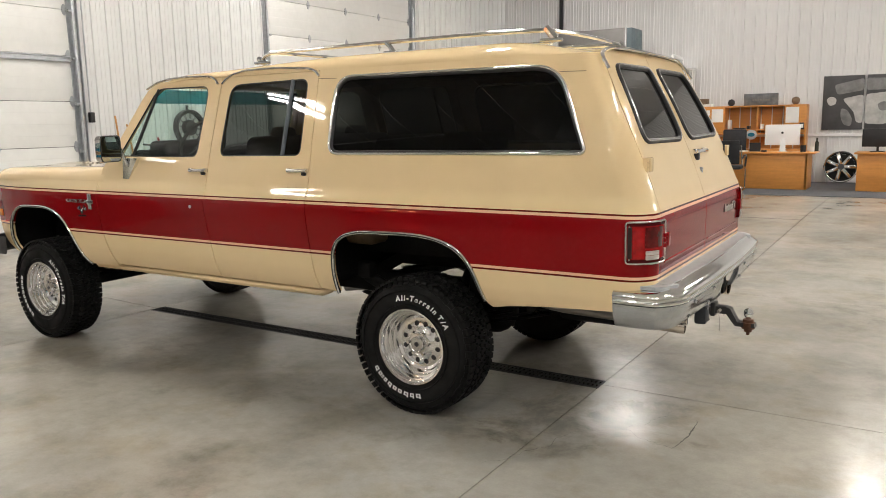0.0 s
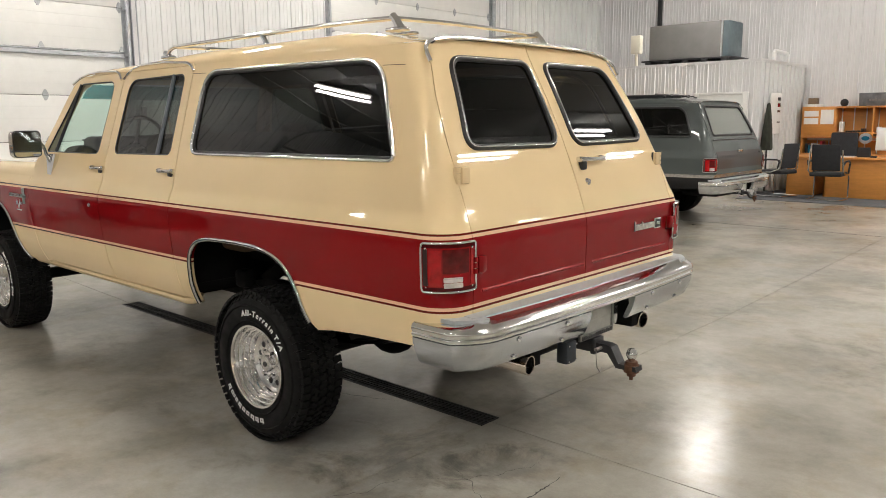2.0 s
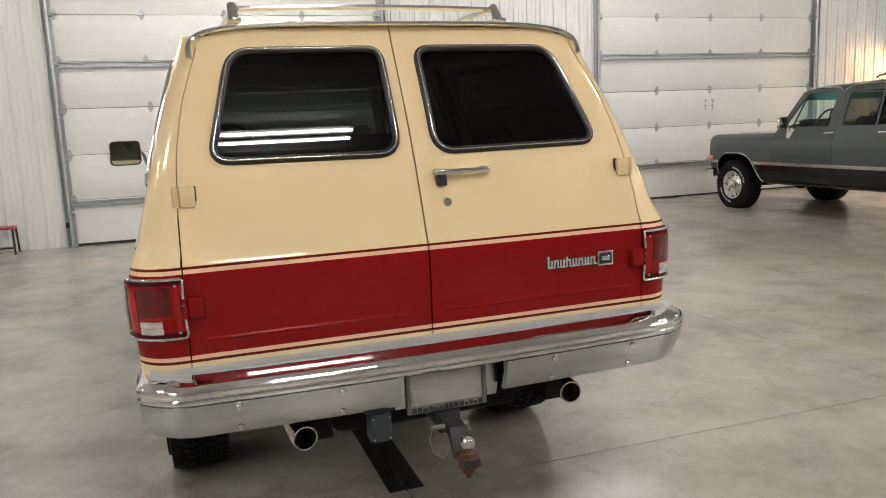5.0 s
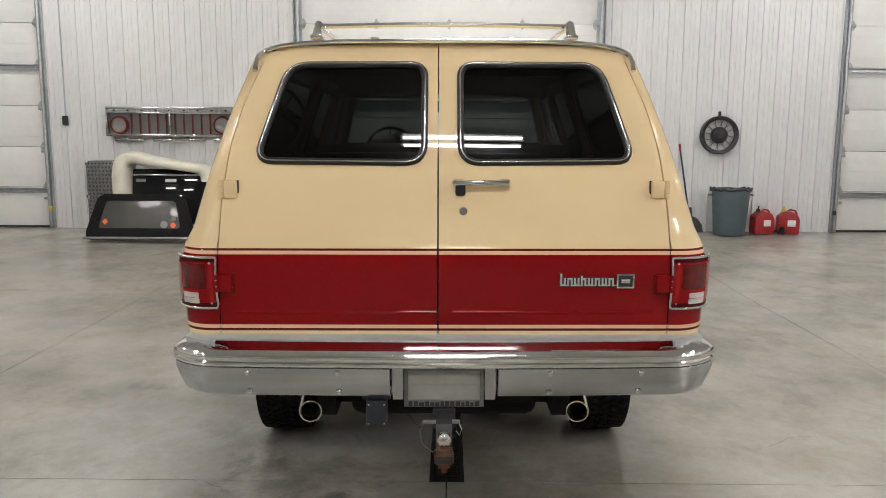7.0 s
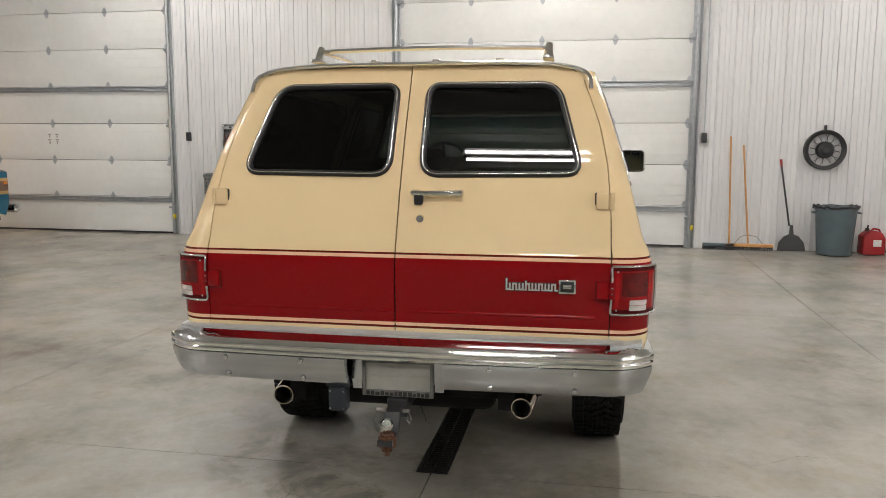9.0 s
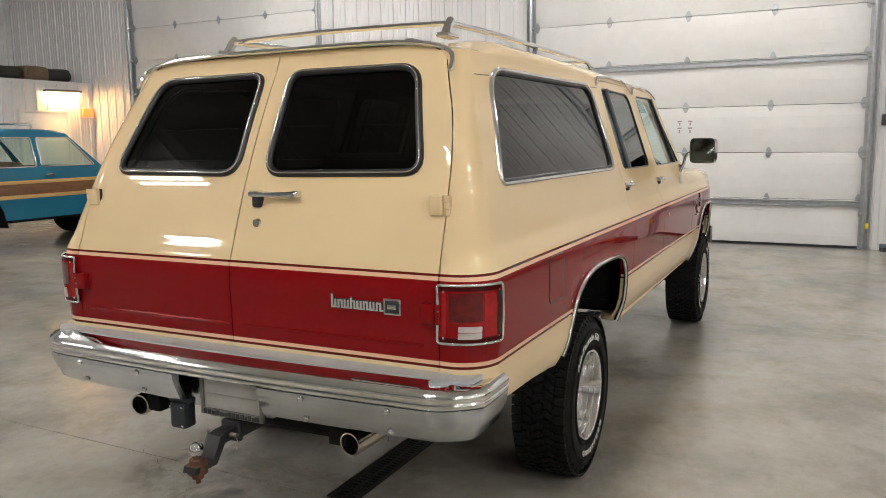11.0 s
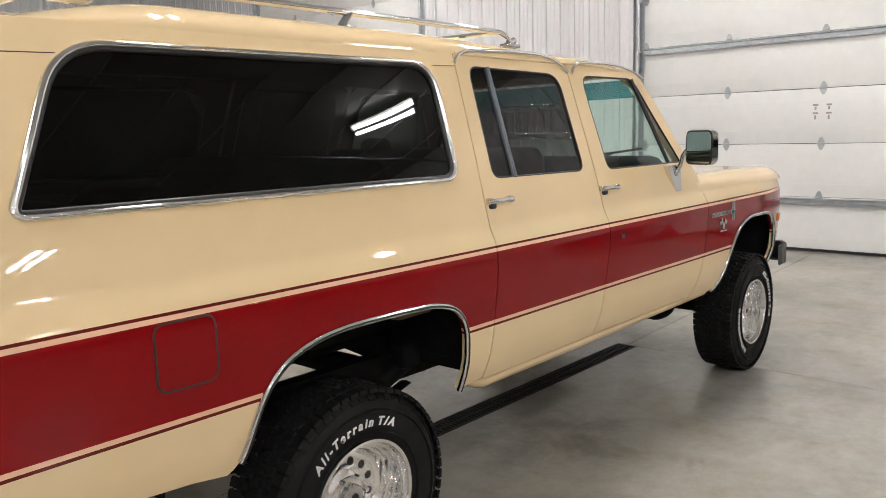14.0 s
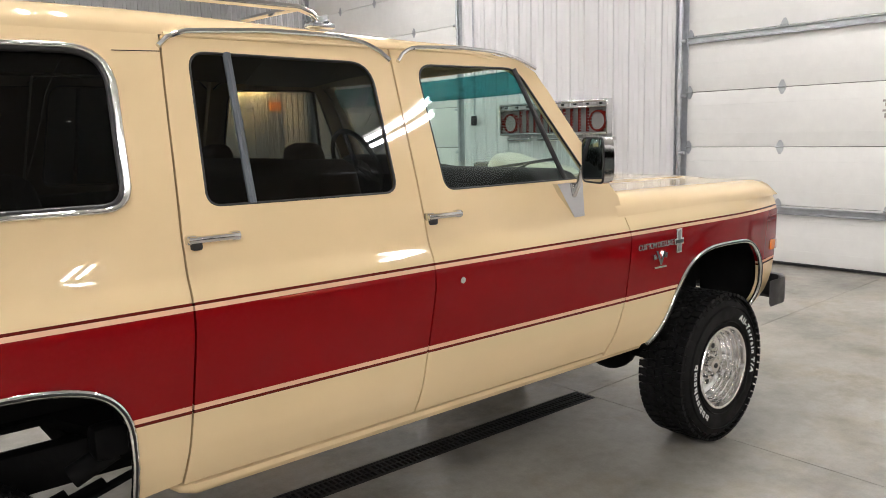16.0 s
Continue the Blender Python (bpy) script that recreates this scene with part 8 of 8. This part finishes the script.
span(bm, (0.83, 12.360, 0.012), (2.55, 13.050, 0.672), 0.004)
part("desk_body", bm, WOODDESK, t)
t = thing("flat_monitor", "black flat monitor seen from behind", "monitor", m=pose(1.12, 12.700, 0.705, 0, 0, -6))
bm = B()
box(bm, (0, 0, 0.25), (0.52, 0.045, 0.32), 0.012)
part("screen_back", bm, BLACK, t)
bm = B()
rod(bm, (0, 0, 0.0), (0, 0, 0.12), 0.02)
box(bm, (0, 0, 0.008), (0.22, 0.18, 0.014), 0.004)
part("stand", bm, BLACK, t)

for ob in [o for o in scene.collection.objects if o not in OFFICE_BEFORE and o.parent is None]:
    ob.location.z *= 1.05
    ob.location.x = 1.05 * ob.location.x + 0.13
    if abs(ob.rotation_euler.x) < 0.05:
        ob.scale.z = 1.05
        if abs(math.sin(ob.rotation_euler.z)) < 0.5:
            ob.scale.x = 1.05

# dark bags and tyres stored on the south loft
rnd = random.Random(31)
for k in range(9):
    x = -7.2 + 0.55 * k
    t = thing("duffel_bag", "dark soft bag stored on the south loft", "bag", "stored bags", pose(x, -12.0 + rnd.uniform(-0.1, 0.1), 2.64, 0, 0, rnd.uniform(-30, 30)))
    bm = B()
    box(bm, (0, 0, 0.14), (0.52, 0.42, 0.27 + rnd.uniform(-0.05, 0.05)), 0.10, seg=4)
    for v in bm.verts:
        v.co += Vector((rnd.uniform(-1, 1), rnd.uniform(-1, 1), 0)) * 0.015
    part("bag_body", bm, [BLACK, DARKTAN, GREENDARK, FABRIC][k % 4], t)


# ---- floor slabs with saw-cut joints, and the trench drain ----
LEVEL = Matrix.Identity(4)


def fall(x, y):
    """Height of a slab corner: flat round the drain, rising to the outer walls."""
    return RISE_TO_WALLS * max(1.0 if x < JX[1] - 0.1 else 0.0, min(1.0, max(0.0, (abs(y) - 2.87) / 5.74)))


floor = thing("floor", "sealed grey concrete floor with saw-cut joints", "floor", kind="structure")
bm = B()
span(bm, (WEST - 0.3, SOUTH - 0.3, -0.20), (EAST + 0.3, NORTH + 0.3, -0.10))
part("sub_base", bm, DARKGAP, floor)
for x0, x1 in zip(JX, JX[1:]):
    for y0, y1 in zip(JY, JY[1:]):
        a0, a1 = y0, y1
        if abs(x0 - JX[1]) < 1e-6:
            if y0 == 0.0:
                a0 = DRAIN[3] + 0.006
            if y1 == 0.0:
                a1 = DRAIN[2] - 0.006
        bm = B()
        g = 0.0028
        span(bm, (x0 + g, a0 + g, -0.1), (x1 - g, a1 - g, 0.0))
        for v in bm.verts:
            v.co.z += fall(x0 if v.co.x < (x0 + x1) / 2 else x1, y0 if v.co.y < (y0 + y1) / 2 else y1)
        part("slab", bm, CONCRETE, floor)


def trench(x0, x1, y0, y1, z):
    drain = thing("trench_drain", "black cast-iron trench drain grate set in the concrete", "floor drain", "trench drains")
    bm = B()
    for y in (y0, y1):
        span(bm, (x0, y - 0.006, z - 0.03), (x1, y + 0.006, z - 0.001))
    for x in (x0 + 0.003, x1 - 0.003):
        span(bm, (x - 0.006, y0, z - 0.03), (x + 0.006, y1, z - 0.001))
    part("drain_frame", bm, GRATE, drain)
    n = 8
    L = (x1 - x0) / n
    for k in range(n):
        bm = B()
        xa, xb = x0 + k * L + 0.008, x0 + (k + 1) * L - 0.004
        for y in (y0 + 0.014, (y0 + y1) / 2, y1 - 0.014):
            span(bm, (xa, y - 0.006, z - 0.022), (xb, y + 0.006, z - 0.003))
        m_ = 18
        for j in range(m_ + 1):
            x = xa + (xb - xa) * j / m_
            span(bm, (x - 0.0055, y0 + 0.008, z - 0.02), (x + 0.0055, y1 - 0.008, z - 0.003))
        part("grate_panel", bm, GRATE, drain)


trench(*DRAIN, 0.0)
trench(DRAIN[0], DRAIN[1], 7.73, 7.86, 0.094)


# hairline cracks and a dried spill line in the slabs
rnd = random.Random(31)
CRACKFILL = vary(material("dirty_crack", (0.055, 0.05, 0.042), 0.8), 30, 0.4)


def crack(x0, y0, x1, y1, w, wander):
    bm = B()
    n = 26
    px, py = y0 - y1, x1 - x0
    L = math.hypot(px, py)
    off, line = 0.0, []
    for k in range(n + 1):
        off += rnd.uniform(-1, 1) * wander
        t_ = k / n
        o_ = off * math.sin(math.pi * t_) ** 0.5
        line.append((x0 + (x1 - x0) * t_ + px / L * o_, y0 + (y1 - y0) * t_ + py / L * o_, w * (0.15 + rnd.random()) * math.sin(math.pi * (0.04 + 0.92 * t_))))
    lo = [bm.verts.new((x - px / L * h, y - py / L * h, 0.0012)) for x, y, h in line]
    hi = [bm.verts.new((x + px / L * h, y + py / L * h, 0.0012)) for x, y, h in line]
    for k in range(n):
        bm.faces.new([lo[k], lo[k + 1], hi[k + 1], hi[k]])
    part("crack", bm, CRACKFILL, floor)


crack(1.325, -0.70, 1.335, -0.28, 0.005, 0.006)
crack(-0.36, -0.31, 0.13, -0.11, 0.003, 0.006)
crack(0.83, -0.50, 1.43, -0.67, 0.0015, 0.02)
crack(0.90, -0.72, 1.17, -0.19, 0.0018, 0.02)
crack(0.60, -1.30, 0.88, -0.70, 0.0015, 0.025)
crack(0.15, 1.99, 0.33, 1.51, 0.0018, 0.015)
crack(-4.65, 8.09, 0.74, 7.88, 0.009, 0.002)
